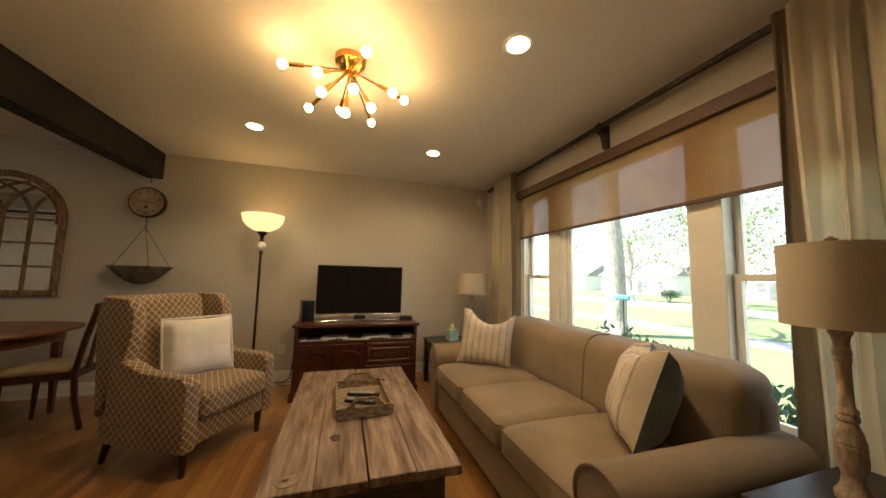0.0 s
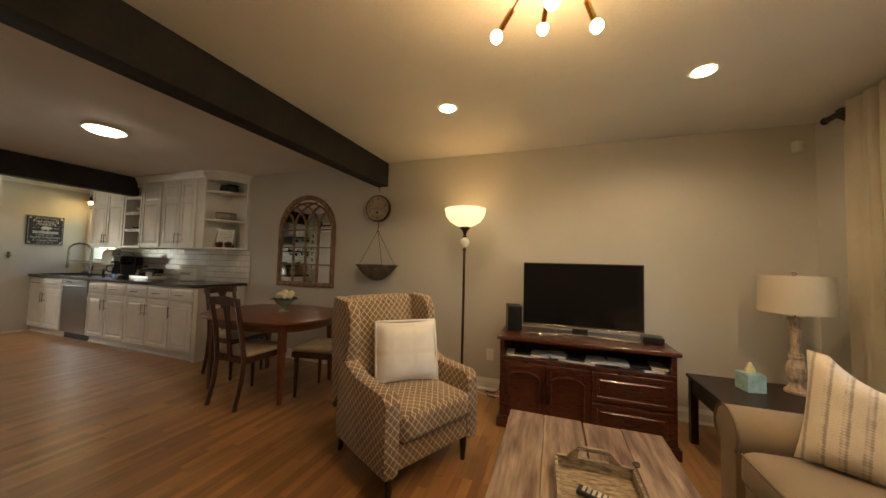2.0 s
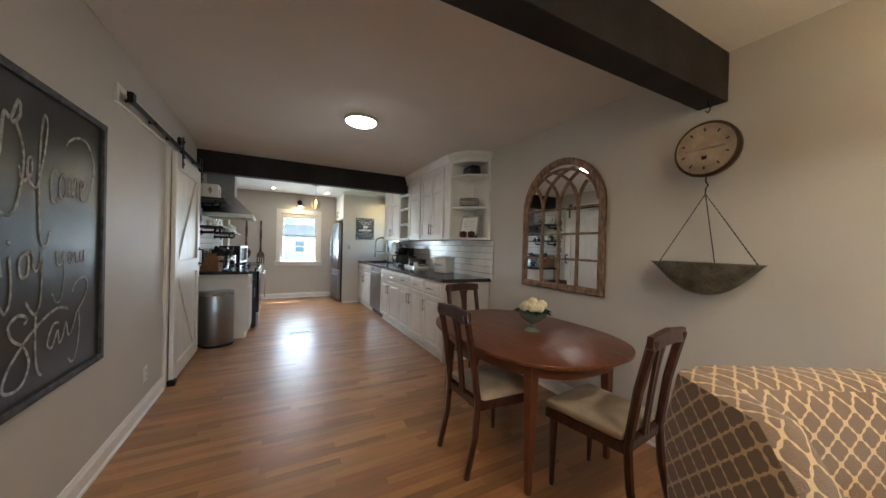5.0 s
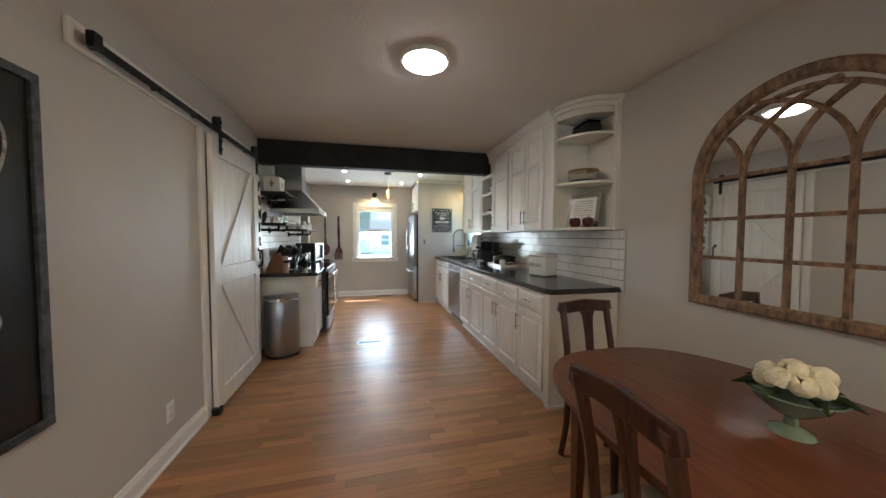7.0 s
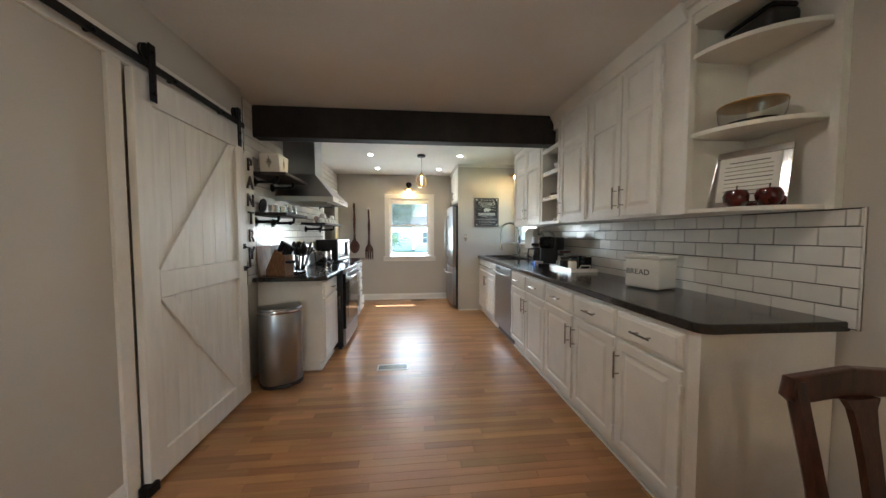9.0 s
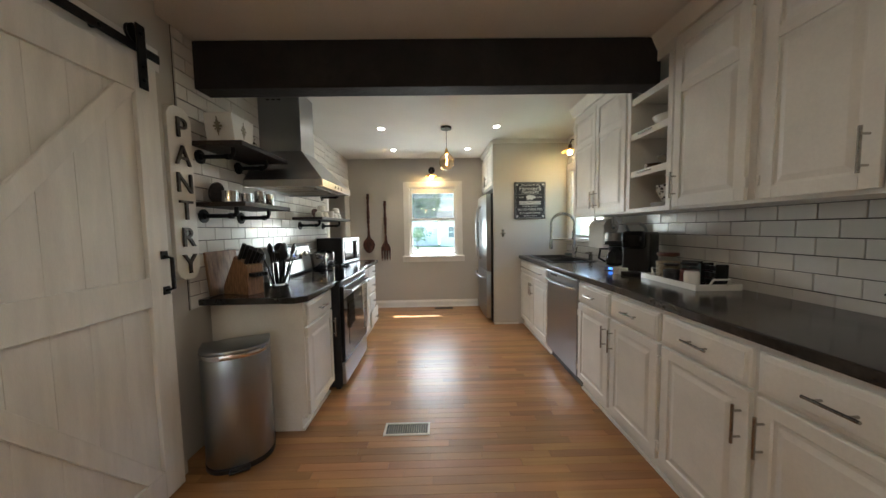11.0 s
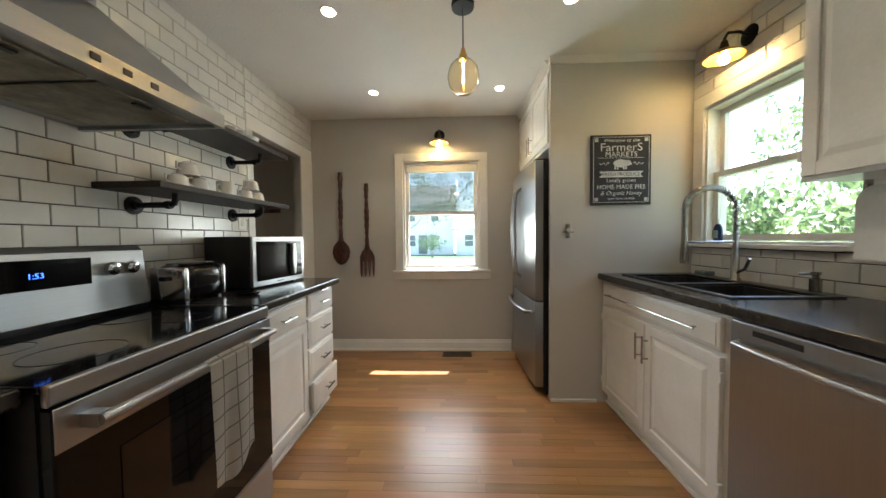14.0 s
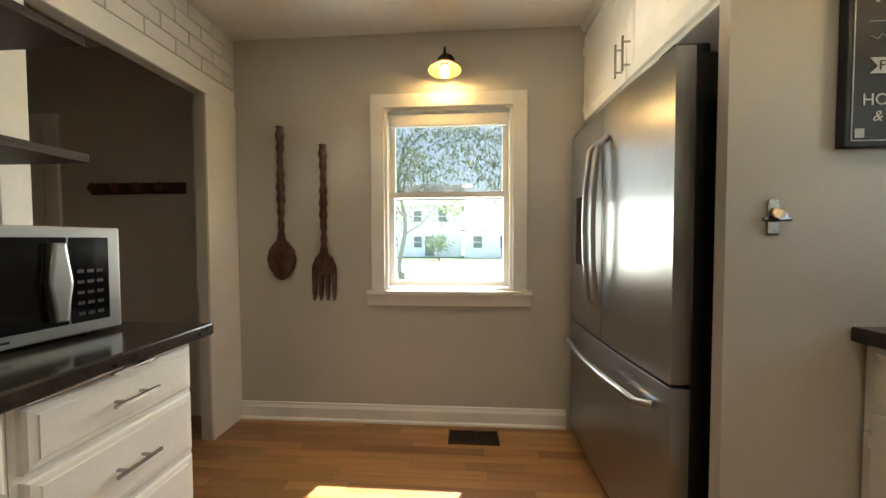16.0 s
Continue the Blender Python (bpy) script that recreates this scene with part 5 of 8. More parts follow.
    stroke([(0.285, 0.60), (0.255, 0.57), (0.265, 0.51), (0.30, 0.515), (0.305, 0.58), (0.285, 0.60), (0.325, 0.60), (0.335, 0.53), (0.365, 0.54), (0.378, 0.60), (0.382, 0.48), (0.37, 0.38), (0.335, 0.355), (0.29, 0.41)])
    stroke([(0.475, 0.60), (0.485, 0.545), (0.52, 0.55), (0.53, 0.60), (0.535, 0.48), (0.515, 0.39), (0.48, 0.38), (0.45, 0.42)], 0.005)
    stroke([(0.58, 0.60), (0.565, 0.565), (0.585, 0.545), (0.60, 0.58), (0.58, 0.60)], 0.0045)
    stroke([(0.62, 0.595), (0.63, 0.55), (0.655, 0.555), (0.662, 0.595), (0.668, 0.55), (0.69, 0.55), (0.695, 0.60), (0.72, 0.60)], 0.0045)
    # stay
    stroke([(0.285, 0.325), (0.30, 0.345), (0.255, 0.365), (0.205, 0.335), (0.225, 0.28), (0.28, 0.24), (0.315, 0.17), (0.285, 0.10), (0.225, 0.085), (0.18, 0.11), (0.21, 0.18), (0.31, 0.27), (0.42, 0.33), (0.50, 0.35), (0.567, 0.335)], 0.007)
    stroke([(0.352, 0.345), (0.35, 0.22), (0.365, 0.12), (0.39, 0.09)], 0.007)
    stroke([(0.50, 0.285), (0.46, 0.28), (0.425, 0.21), (0.455, 0.185), (0.495, 0.25), (0.505, 0.195), (0.53, 0.21), (0.555, 0.275), (0.575, 0.21), (0.61, 0.24), (0.65, 0.315), (0.665, 0.24), (0.645, 0.12), (0.61, 0.075), (0.575, 0.10)], 0.006)
    stroke([(0.65, 0.315), (0.705, 0.365), (0.735, 0.43), (0.70, 0.47), (0.63, 0.45), (0.60, 0.405)], 0.006)


chalkboard()

solid("trim_door", boxes((-5.72, -3.62, SY, SY + 0.019, 2.125, 2.235), (-4.672, -4.60, SY, SY + 0.019, 0, 2.125), (-5.70, -5.62, SY, SY + 0.016, 0, 2.125), bev=0.002), trim_paint, "white casing and header board of the pantry door", "door trim")


def barn_door():
    d = thing("door_1", -4.68, SY + 0.024, 0.02, 180, "white sliding barn door with diagonal braces, closed", "door", kind="structure")
    w, h = 0.97, 2.085
    nb = 6
    for k in range(nb):
        a = 0.11 + (w - 0.22) * k / nb
        part("board", boxes((a + 0.0004, a + (w - 0.22) / nb - 0.0004, -0.018, 0, 0.0, h), bev=0.001), door_paint, d)
    for s in ((0, 0.11, 0, h), (w - 0.11, w, 0, h)):
        part("stile", boxes((s[0], s[1], -0.036, 0, s[2], s[3]), bev=0.003), door_paint, d)
    for z in (0, h / 2 - 0.09, h - 0.14):
        part("rail", boxes((0.11, w - 0.11, -0.036, -0.018, z, z + 0.14), bev=0.003), door_paint, d)
    for z0, z1, up in ((0.14, h / 2 - 0.09, 0), (h / 2 + 0.05, h - 0.14, 1)):
        xa, xb = (0.11, w - 0.11) if up else (w - 0.11, 0.11)
        dx = 0.085 if up else -0.085
        part("brace", prism([(xa, z0), (xa + dx, z0), (xb, z1 - 0.001), (xb - dx, z1 - 0.001)], -0.034, -0.0182, axis="y", bev=0.003), door_paint, d)
    hd = part("handle", tube([(w - 0.03, -0.036, 1.02), (w - 0.03, -0.075, 1.03), (w - 0.03, -0.075, 1.18), (w - 0.03, -0.036, 1.19)], 0.009, 8), black_iron, d, "black iron pull handle")
    for z in (1.0, 1.175):
        part("plate", boxes((w - 0.05, w - 0.01, -0.041, -0.036, z, z + 0.04), bev=0.003), black_iron, hd)
    part("floor_guide", boxes((-0.035, 0.03, -0.055, 0.0, -0.02, 0.03), bev=0.004), black_iron, d)
    rail = thing("door_rail", -3.66, SY + 0.055, 2.165, 180, "black steel barn door rail with roller straps", "door rail")
    part("track", boxes((0, 2.02, -0.004, 0.004, -0.02, 0.02), bev=0.002), black_iron, rail)
    part("stop", boxes((0.0, 0.05, -0.02, 0.012, -0.022, 0.045), bev=0.005), black_iron, rail)
    for x in (0.06, 0.45, 0.85, 1.3, 1.75):
        part("bolt", tube([(x, -0.012, 0), (x, 0.036, 0)], 0.011, 10), black_iron, rail)
    for x in (1.11, 1.90):
        wh = part("roller", moved(lathe([(0.036, -0.012), (0.042, -0.008), (0.036, 0), (0.042, 0.008), (0.036, 0.012)], 24), Matrix.Translation((x, 0, 0.055)) @ pose(0, 0, 0, 90, 0, 0)), black_iron, rail, smooth=True)
        part("strap", boxes((x - 0.022, x + 0.022, -0.03, -0.023, -0.19, 0.095), bev=0.003), black_iron, rail)
        for z in (-0.15, -0.09, 0.055):
            part("strap_bolt", tube([(x, -0.04, z), (x, -0.02, z)], 0.009, 8), black_iron, rail)


barn_door()
pl = [(-5.765 - 0.162 * a, z) for a, z in ((0.12, 1.08), (0.3, 1.06), (0.7, 1.06), (0.88, 1.08), (1.0, 1.115), (1.0, 1.955), (0.88, 1.99), (0.7, 2.01), (0.3, 2.01), (0.12, 1.99), (0.0, 1.955), (0.0, 1.115))]
tagged(part("sign_board", prism(pl, KY, KY + 0.075, axis="y", bev=0.004), cabinet_paint, None, "cream scalloped plaque behind the pantry letters"), category="sign")
for k, ch in enumerate("PANTRY"):
    L = part("sign_letter", moved(text_mesh(ch, 0.155, 0.006), Matrix.Translation((-5.847, KY + 0.082, 1.975 - 0.13 - 0.15 * k)) @ pose(0, 0, 0, 90, 0, 180)), letter_metal, None, "dark metal wall letter " + ch)
    tagged(L, "", "letter", "pantry letters")


def outlet(name, x, y, z, rz, label, kind_="outlet"):
    o = thing(name, x, y, z, rz, label, kind_)
    part("plate", boxes((-0.036, 0.036, -0.006, 0, -0.058, 0.058), bev=0.002), white_plastic, o)
    if kind_ == "outlet":
        for s in (-0.022, 0.022):
            part("socket", boxes((-0.014, 0.014, -0.0085, -0.006, s - 0.014, s + 0.014), bev=0.002), white_ceramic, o)
    else:
        part("rocker", boxes((-0.016, 0.016, -0.009, -0.006, -0.032, 0.032), bev=0.002), white_ceramic, o)


outlet("wall_outlet", -4.205, SY, 0.29, 180, "white wall outlet plate above the baseboard")
outlet("wall_outlet", -0.64, NY, 0.36, 0, "white wall outlet behind the armchair")


def floor_vent(x, y, rz, mat_, label):
    v = thing("floor_vent", x, y, 0, rz, label, "floor vent", "floor registers")
    part("frame", boxes((-0.15, 0.15, -0.065, -0.05, 0, 0.005), (-0.15, 0.15, 0.05, 0.065, 0, 0.005), (-0.15, -0.135, -0.05, 0.05, 0, 0.005), (0.135, 0.15, -0.05, 0.05, 0, 0.005)), mat_, v)
    # flat black sheet gives the shade of the open duct
    part("well", boxes((-0.135, 0.135, -0.05, 0.05, 0.0003, 0.001)), black_iron, v)
    sl = part("slat", boxes((-0.002, 0.002, -0.05, 0.05, 0.001, 0.0035)), galvanized if mat_ is white_ceramic else mat_, v)
    sl.matrix_basis = Matrix.Translation((-0.12, 0, 0))
    for k in range(1, 17):
        again(sl, Matrix.Translation((-0.12 + 0.015 * k, 0, 0)))


floor_vent(-6.06, 2.32, 90, white_ceramic, "pale metal floor register with dark slots")
floor_vent(-9.18, 2.62, 90, bronze, "brown metal floor register by the baseboard")


# ---- kitchen cabinets ----
def bar_pull(parent, a, b_, out=0.032, r=0.0055):
    """A bar handle from a to b (x, z) on a front at y = 0."""
    A, B = Vector((a[0], -out, a[1])), Vector((b_[0], -out, b_[1]))
    d = (B - A).normalized()
    bm = tube([A, B], r, 8)
    for p in (A + d * 0.025, B - d * 0.025):
        tube([p, (p.x, 0.0, p.z)], r * 0.8, 6, bm=bm)
    part("handle", bm, nickel, parent, "brushed nickel bar pull", smooth=True)


DOOR = [(0, 0.02), (0, 0.003), (0.003, 0), (0.05, 0), (0.055, 0.006), (0.068, 0.006), (0.09, 0.0005)]
DRAWER = [(0, 0.02), (0, 0.006), (0.006, 0.002), (0.02, 0.0), (0.022, -0.002)]


def cabinet_door(parent, x, z, w, h, hinge, split=False, pull=None, y=-0.02):
    if not split:
        d = part("door", rect_rings(w, h, DOOR), cabinet_paint, parent)
    else:
        # a slab with stiles, rails and two raised fields on it
        hh = h * 0.30
        d = part("door", boxes((0.001, w - 0.001, 0.0085, 0.0195, 0.001, h - 0.001)), cabinet_paint, parent)
        for a in (0, w - 0.05):
            part("stile", boxes((a, a + 0.05, 0.0, 0.0085, 0, h), bev=0.0015, seg=1), cabinet_paint, d)
        for a, b_ in ((0, 0.05), (h - hh - 0.02, h - hh + 0.025), (h - 0.05, h)):
            part("rail", boxes((0.05, w - 0.05, 0.0003, 0.0085, a, b_)), cabinet_paint, d)
        P = [(0, 0.0085), (0.012, 0.0083), (0.036, 0.0015), (0.04, 0.0015)]
        for a, b_ in ((0.05, h - hh - 0.02), (h - hh + 0.025, h - 0.05)):
            part("panel", rect_rings(w - 0.10, b_ - a, P, x0=0.05, z0=a), cabinet_paint, d)
    d.matrix_basis = Matrix.Translation((x, y, z))
    if pull:
        hx = 0.028 if pull == "lo" else w - 0.028
        if split:
            bar_pull(d, (hx, 0.05), (hx, 0.20))
        else:
            bar_pull(d, (hx, h - 0.21), (hx, h - 0.06))
    hx = w + 0.004 if pull == "lo" else -0.004
    for zz in (0.08, h - 0.08):
        part("hinge", boxes((hx - 0.006, hx + 0.006, -0.004, 0.014, zz - 0.022, zz + 0.022), bev=0.002), trim_paint, d)
    return d


def drawer_front(parent, x, z, w, h, y=-0.02, pull=0.13):
    d = part("drawer", rect_rings(w, h, DRAWER), cabinet_paint, parent)
    d.matrix_basis = Matrix.Translation((x, y, z))
    if pull:
        bar_pull(d, (w / 2 - pull / 2, h / 2), (w / 2 + pull / 2, h / 2))
    return d


def base_cabinet(x, y, rz, w, d, label, layout, pull="lo", z_top=0.874, up=0.0):
    c = thing("base_cabinet", x, y, 0, rz, label, "base cabinet", "white base cabinets")
    part("body", boxes((0, w, 0, d, 0.09, z_top)), cabinet_paint, c)
    part("toe_kick", boxes((0, w, 0.035, d, 0.0, 0.0895), (0, w, 0.022, 0.035, 0, 0.016)), cabinet_paint, c)
    if layout == "drawer_door":
        drawer_front(c, 0.012, 0.705 + up, w - 0.024, 0.145)
        cabinet_door(c, 0.012, 0.105, w - 0.024, 0.585 + up, 0, pull=pull)
    elif layout == "sink":
        part("upper_rail", boxes((0.018, w - 0.018, 0, 0.018, z_top, 0.90)), cabinet_paint, c)
        for a in (0, w - 0.018):
            part("side_panel", boxes((a, a + 0.018, 0, d, z_top, 0.90)), cabinet_paint, c)
        drawer_front(c, 0.03, 0.715 + up, w - 0.06, 0.14, pull=w - 0.26)
        cabinet_door(c, 0.03, 0.105, w / 2 - 0.034, 0.59 + up, 0, pull="hi")
        cabinet_door(c, w / 2 + 0.004, 0.105, w / 2 - 0.034, 0.59 + up, 0, pull="lo")
    elif layout == "drawers":
        bd = part("pull_out_board", boxes((0.02, w - 0.02, -0.014, 0.0, 0.858, 0.873), bev=0.002), cabinet_paint, c)
        bm = tube([(w / 2 - 0.05, -0.042, 0.866), (w / 2 + 0.05, -0.042, 0.866)], 0.0055, 8)
        for q in (-0.03, 0.03):
            tube([(w / 2 + q, -0.042, 0.866), (w / 2 + q, -0.014, 0.866)], 0.0045, 6, bm=bm)
        part("handle", bm, nickel, bd, "brushed nickel bar pull", smooth=True)
        for k, (z, h) in enumerate(((0.72, 0.135), (0.52, 0.185), (0.315, 0.19), (0.105, 0.195))):
            dr = drawer_front(c, 0.012, z, w - 0.024, h, pull=0.11)
            if k == 3:
                dr.matrix_basis = Matrix.Translation((0.012, -0.045, z))
                part("drawer_box", boxes((0.02, w - 0.044, 0.02, 0.06, 0.01, h - 0.03)), cabinet_paint, dr)
    return c


FY = 3.675
for x0, x1, pl in ((-4.66, -4.215, "lo"), (-5.13, -4.66, "lo"), (-5.597, -5.13, "hi"), (-6.06, -5.597, "lo"), (-6.525, -6.06, "hi")):
    base_cabinet(x0, FY, 0, x1 - x0 - 0.0015, NY - FY - 0.002, "white painted base cabinet with drawer and raised-panel door", "drawer_door", pl, z_top=0.902, up=0.026)
base_cabinet(-8.265, FY, 0, 1.045, NY - FY - 0.002, "white painted sink cabinet with long bar pull", "sink", z_top=0.72, up=0.026)
ec = [o for o in scene.objects if o.name.startswith("base_cabinet")][0]
part("end_panel", boxes((0.447, 0.505, -0.002, NY - FY - 0.002, 0, 0.902), (0.506, 0.518, 0.01, NY - FY - 0.002, 0.0, 0.02)), cabinet_paint, ec)
LY = 1.665
base_cabinet(-6.07, LY, 180, 0.493, LY - KY - 0.012, "white painted base cabinet beside the range", "drawer_door", "hi")
base_cabinet(-7.365, LY, 180, 0.515, LY - KY - 0.012, "white painted base cabinet beyond the range", "drawer_door", "lo")
base_cabinet(-7.882, LY, 180, 0.405, LY - KY - 0.012, "white four-drawer cabinet with a drawer ajar", "drawers")


def rounded(pts, ids, r=0.05, n=5):
    out = []
    for i, p in enumerate(pts):
        if i not in ids:
            out.append(p)
            continue
        a, b_, c = Vector(pts[i - 1]), Vector(p), Vector(pts[(i + 1) % len(pts)])
        u, v = (a - b_).normalized() * r, (c - b_).normalized() * r
        for k in range(n + 1):
            t = k / n
            q = (b_ + u) * (1 - t) ** 2 + b_ * 2 * t * (1 - t) + (b_ + v) * t**2
            out.append((q.x, q.y))
    return out


# worktops
SX0, SX1, SYA, SYB = -8.13, -7.33, 3.765, 4.165
ct = bmesh.new()
prism(rounded([(-7.33, 3.635), (-4.135, 3.655), (-4.115, NY - 0.001), (-7.33, NY - 0.001)], [1], 0.06), 0.903, 0.945, bm=ct, bev=0.006)
prism([(-8.13, 3.635), (-7.331, 3.635), (-7.331, SYA), (-8.13, SYA)], 0.903, 0.945, bm=ct, bev=0.004)
prism([(-8.13, SYB), (-7.331, SYB), (-7.331, NY - 0.001), (-8.13, NY - 0.001)], 0.903, 0.945, bm=ct)
prism([(-8.266, 3.635), (-8.131, 3.635), (-8.131, NY - 0.001), (-8.266, NY - 0.001)], 0.903, 0.945, bm=ct, bev=0.004)
tagged(part("worktop", ct, counter_stone, None, "polished dark grey concrete worktop on white cabinets"), category="worktop")
ct = prism([(-6.577, KY + 0.012), (-5.975, KY + 0.012), (-5.975, 1.66), (-6.03, 1.72), (-6.577, 1.72)], 0.875, 0.915, bev=0.006)
tagged(part("worktop", ct, counter_stone, None, "polished dark grey worktop with clipped corner beside the range"), category="worktop")
ct = prism([(-8.325, KY + 0.012), (-7.353, KY + 0.012), (-7.353, 1.72), (-8.325, 1.72)], 0.875, 0.915, bev=0.006)
tagged(part("worktop", ct, counter_stone, None, "polished dark grey worktop under the microwave"), category="worktop")

sk = thing("kitchen_sink", 0, 0, 0, 0, "black composite double-bowl kitchen sink", "sink")
for a, b_ in ((SX0 + 0.012, -7.75), (-7.71, SX1 - 0.012)):
    part("basin", boxes((a, a + 0.012, SYA + 0.01, SYB - 0.01, 0.745, 0.938), (b_ - 0.012, b_, SYA + 0.01, SYB - 0.01, 0.745, 0.938), (a + 0.012, b_ - 0.012, SYA + 0.01, SYA + 0.022, 0.745, 0.938),
                        (a + 0.012, b_ - 0.012, SYB - 0.022, SYB - 0.01, 0.745, 0.938), (a + 0.012, b_ - 0.012, SYA + 0.022, SYB - 0.022, 0.745, 0.757)), sink_stone, sk)
part("rim", boxes((SX0 - 0.02, SX1 + 0.02, SYA - 0.02, SYA + 0.011, 0.9455, 0.952), (SX0 - 0.02, SX1 + 0.02, SYB - 0.011, SYB + 0.04, 0.9455, 0.952), (SX0 - 0.02, SX0 + 0.013, SYA + 0.011, SYB - 0.011, 0.9455, 0.952),
                  (SX1 - 0.013, SX1 + 0.02, SYA + 0.011, SYB - 0.011, 0.9455, 0.952), (-7.751, -7.709, SYA + 0.011, SYB - 0.011, 0.93, 0.95), bev=0.002), sink_stone, sk)


def faucet():
    f = thing("spring_faucet", -7.80, 4.185, 0.952, 0, "brushed steel spring-neck kitchen faucet", "faucet")
    part("body", lathe([(0.028, 0), (0.028, 0.01), (0.02, 0.02), (0.02, 0.15), (0.014, 0.16), (0.012, 0.26)], 16), nickel, f, smooth=True)
    arc = [(0, 0, 0.25), (0, 0, 0.40)] + [(-0.0, -0.14 + 0.14 * math.cos(t), 0.40 + 0.125 * math.sin(t)) for t in [math.pi * k / 14 for k in range(15)]] + [(0, -0.28, 0.30)]
    part("hose", tube(arc, 0.008, 8), nickel, f, smooth=True)
    dense = []
    for i in range(len(arc) - 1):
        a, b_ = Vector(arc[i]), Vector(arc[i + 1])
        n = max(2, int((b_ - a).length / 0.0025))
        dense += [a.lerp(b_, k / n) for k in range(n)]
    coil = []
    for i, p in enumerate(dense[:-1]):
        d = (dense[i + 1] - p).normalized()
        s = Vector((1, 0, 0))
        u = d.cross(s).normalized()
        a = i * 1.1
        coil.append(p + 0.017 * (math.cos(a) * s + math.sin(a) * u))
    part("spring", tube(coil, 0.0034, 5), nickel, f, "coiled spring sleeve", smooth=True)
    part("spray_head", lathe([(0.02, 0.10), (0.022, 0.13), (0.016, 0.22), (0.014, 0.31)], 14, at=(0, -0.28, 0)), nickel, f, smooth=True)
    part("dock_arm", tube([(0, 0, 0.22), (0, -0.265, 0.22)], 0.007, 8), nickel, f)
    part("lever", tube([(0.02, 0, 0.05), (0.06, -0.0, 0.07), (0.10, -0.01, 0.13)], 0.008, 8), nickel, f, smooth=True)


faucet()
sd = thing("soap_dispenser", -7.42, 4.20, 0.952, 0, "brushed steel soap dispenser by the sink", "soap dispenser")
part("pump", lathe([(0.02, 0), (0.02, 0.06), (0.012, 0.065), (0.012, 0.075), (0.017, 0.078), (0.017, 0.09)], 14), nickel, sd, smooth=True)
part("spout", tube([(0, 0, 0.082), (-0.02, -0.05, 0.08)], 0.005, 8), nickel, sd)
sp_ = tagged(part("dish_sponge", boxes((-8.12, -8.02, 4.20, 4.26, 0.952, 0.98), bev=0.008), blue_cloth, None, "dark blue dish sponge behind the sink"), category="sponge")
bt = thing("soap_bottle", -8.04, 4.285, 1.161, 0, "small dark blue soap bottle on the sill", "bottle")
part("bottle", lathe([(0.028, 0), (0.03, 0.01), (0.03, 0.09), (0.018, 0.115), (0.012, 0.12)], 16, squash=(1, 0.6)), blue_soap, bt, smooth=True)
part("cap", lathe([(0.012, 0.12), (0.013, 0.145), (0.006, 0.155)], 12), white_plastic, bt, smooth=True)
part("label", boxes((-0.02, 0.02, -0.0205, -0.018, 0.03, 0.08)), tissue_box, bt)

dw = thing("dishwasher", -7.215, FY, 0, 0, "stainless steel dishwasher with curved bar handle", "dishwasher")
part("body", boxes((0.005, 0.688, 0.02, 0.58, 0.09, 0.90)), black_plastic, dw)
dwd = part("door", boxes((0.008, 0.685, -0.022, 0.02, 0.10, 0.893), bev=0.006), steel, dw)
part("handle", tube([(0.05, -0.022, 0.812), (0.06, -0.05, 0.812), (0.2, -0.068, 0.812), (0.367, -0.072, 0.812), (0.50, -0.068, 0.812), (0.63, -0.05, 0.812), (0.64, -0.022, 0.812)], 0.012, 10), steel_h, dwd, "polished bar handle", smooth=True)
part("control_slot", boxes((0.10, 0.26, -0.0235, -0.0215, 0.852, 0.872)), black_plastic, dwd)
part("toe_kick", boxes((0.005, 0.688, 0.035, 0.1, 0.0, 0.09)), black_plastic, dw)

# ---- upper cabinets ----
UY, UZ, UT = 3.945, 1.41, 2.405


def upper_unit(x0, x1, doors, label):
    """doors: (from, to, pull) along x; the carcass shows as a face frame between them."""
    c = thing("wall_cabinet", x0, UY, UZ, 0, label, "wall cabinet", "white wall cabinets")
    part("body", boxes((0, x1 - x0 - 0.0015, 0, NY - UY - 0.002, 0, UT - UZ)), cabinet_paint, c)
    for a, b_, p in doors:
        cabinet_door(c, a - x0, 0.016, b_ - a, UT - UZ - 0.055, 0, split=True, pull=p)
    return c


upper_unit(-7.25, -6.35, ((-7.235, -6.812, "hi"), (-6.80, -6.375, "lo")), "white wall cabinet with a pair of raised-panel doors")
upper_unit(-5.92, -5.44, ((-5.905, -5.47, "lo"),), "white wall cabinet with one raised-panel door")
upper_unit(-5.44, -4.70, ((-5.405, -5.04, "hi"), (-5.025, -4.71, "lo")), "white wall cabinet with tall raised-panel doors")
tagged(part("cabinet_filler", boxes((-4.699, -4.545, UY, NY - 0.002, UZ, UT)), cabinet_paint, None, "plain white filler beside the open end shelves"), category="cabinet filler")
ou = thing("open_cabinet", -6.35, UY, UZ, 0, "white open wall cabinet with shelves of dishes", "wall cabinet")
w, dd, hh = 0.4285, NY - UY - 0.002, UT - UZ
for a in (0, w - 0.018):
    part("side_panel", boxes((a, a + 0.018, 0, dd, 0, hh)), cabinet_paint, ou)
part("bottom", boxes((0.018, w - 0.018, 0, dd, 0, 0.018)), cabinet_paint, ou)
part("top", boxes((0.018, w - 0.018, 0, dd, hh - 0.06, hh)), cabinet_paint, ou)
part("back", boxes((0.018, w - 0.018, dd - 0.01, dd, 0.018, hh - 0.06)), cabinet_paint, ou)
part("face_frame", boxes((0, 0.035, -0.018, -0.0005, 0, hh), (w - 0.035, w, -0.018, -0.0005, 0, hh), (0.035, w - 0.035, -0.018, -0.0005, 0, 0.03), (0.035, w - 0.035, -0.018, -0.0005, hh - 0.07, hh)), cabinet_paint, ou)
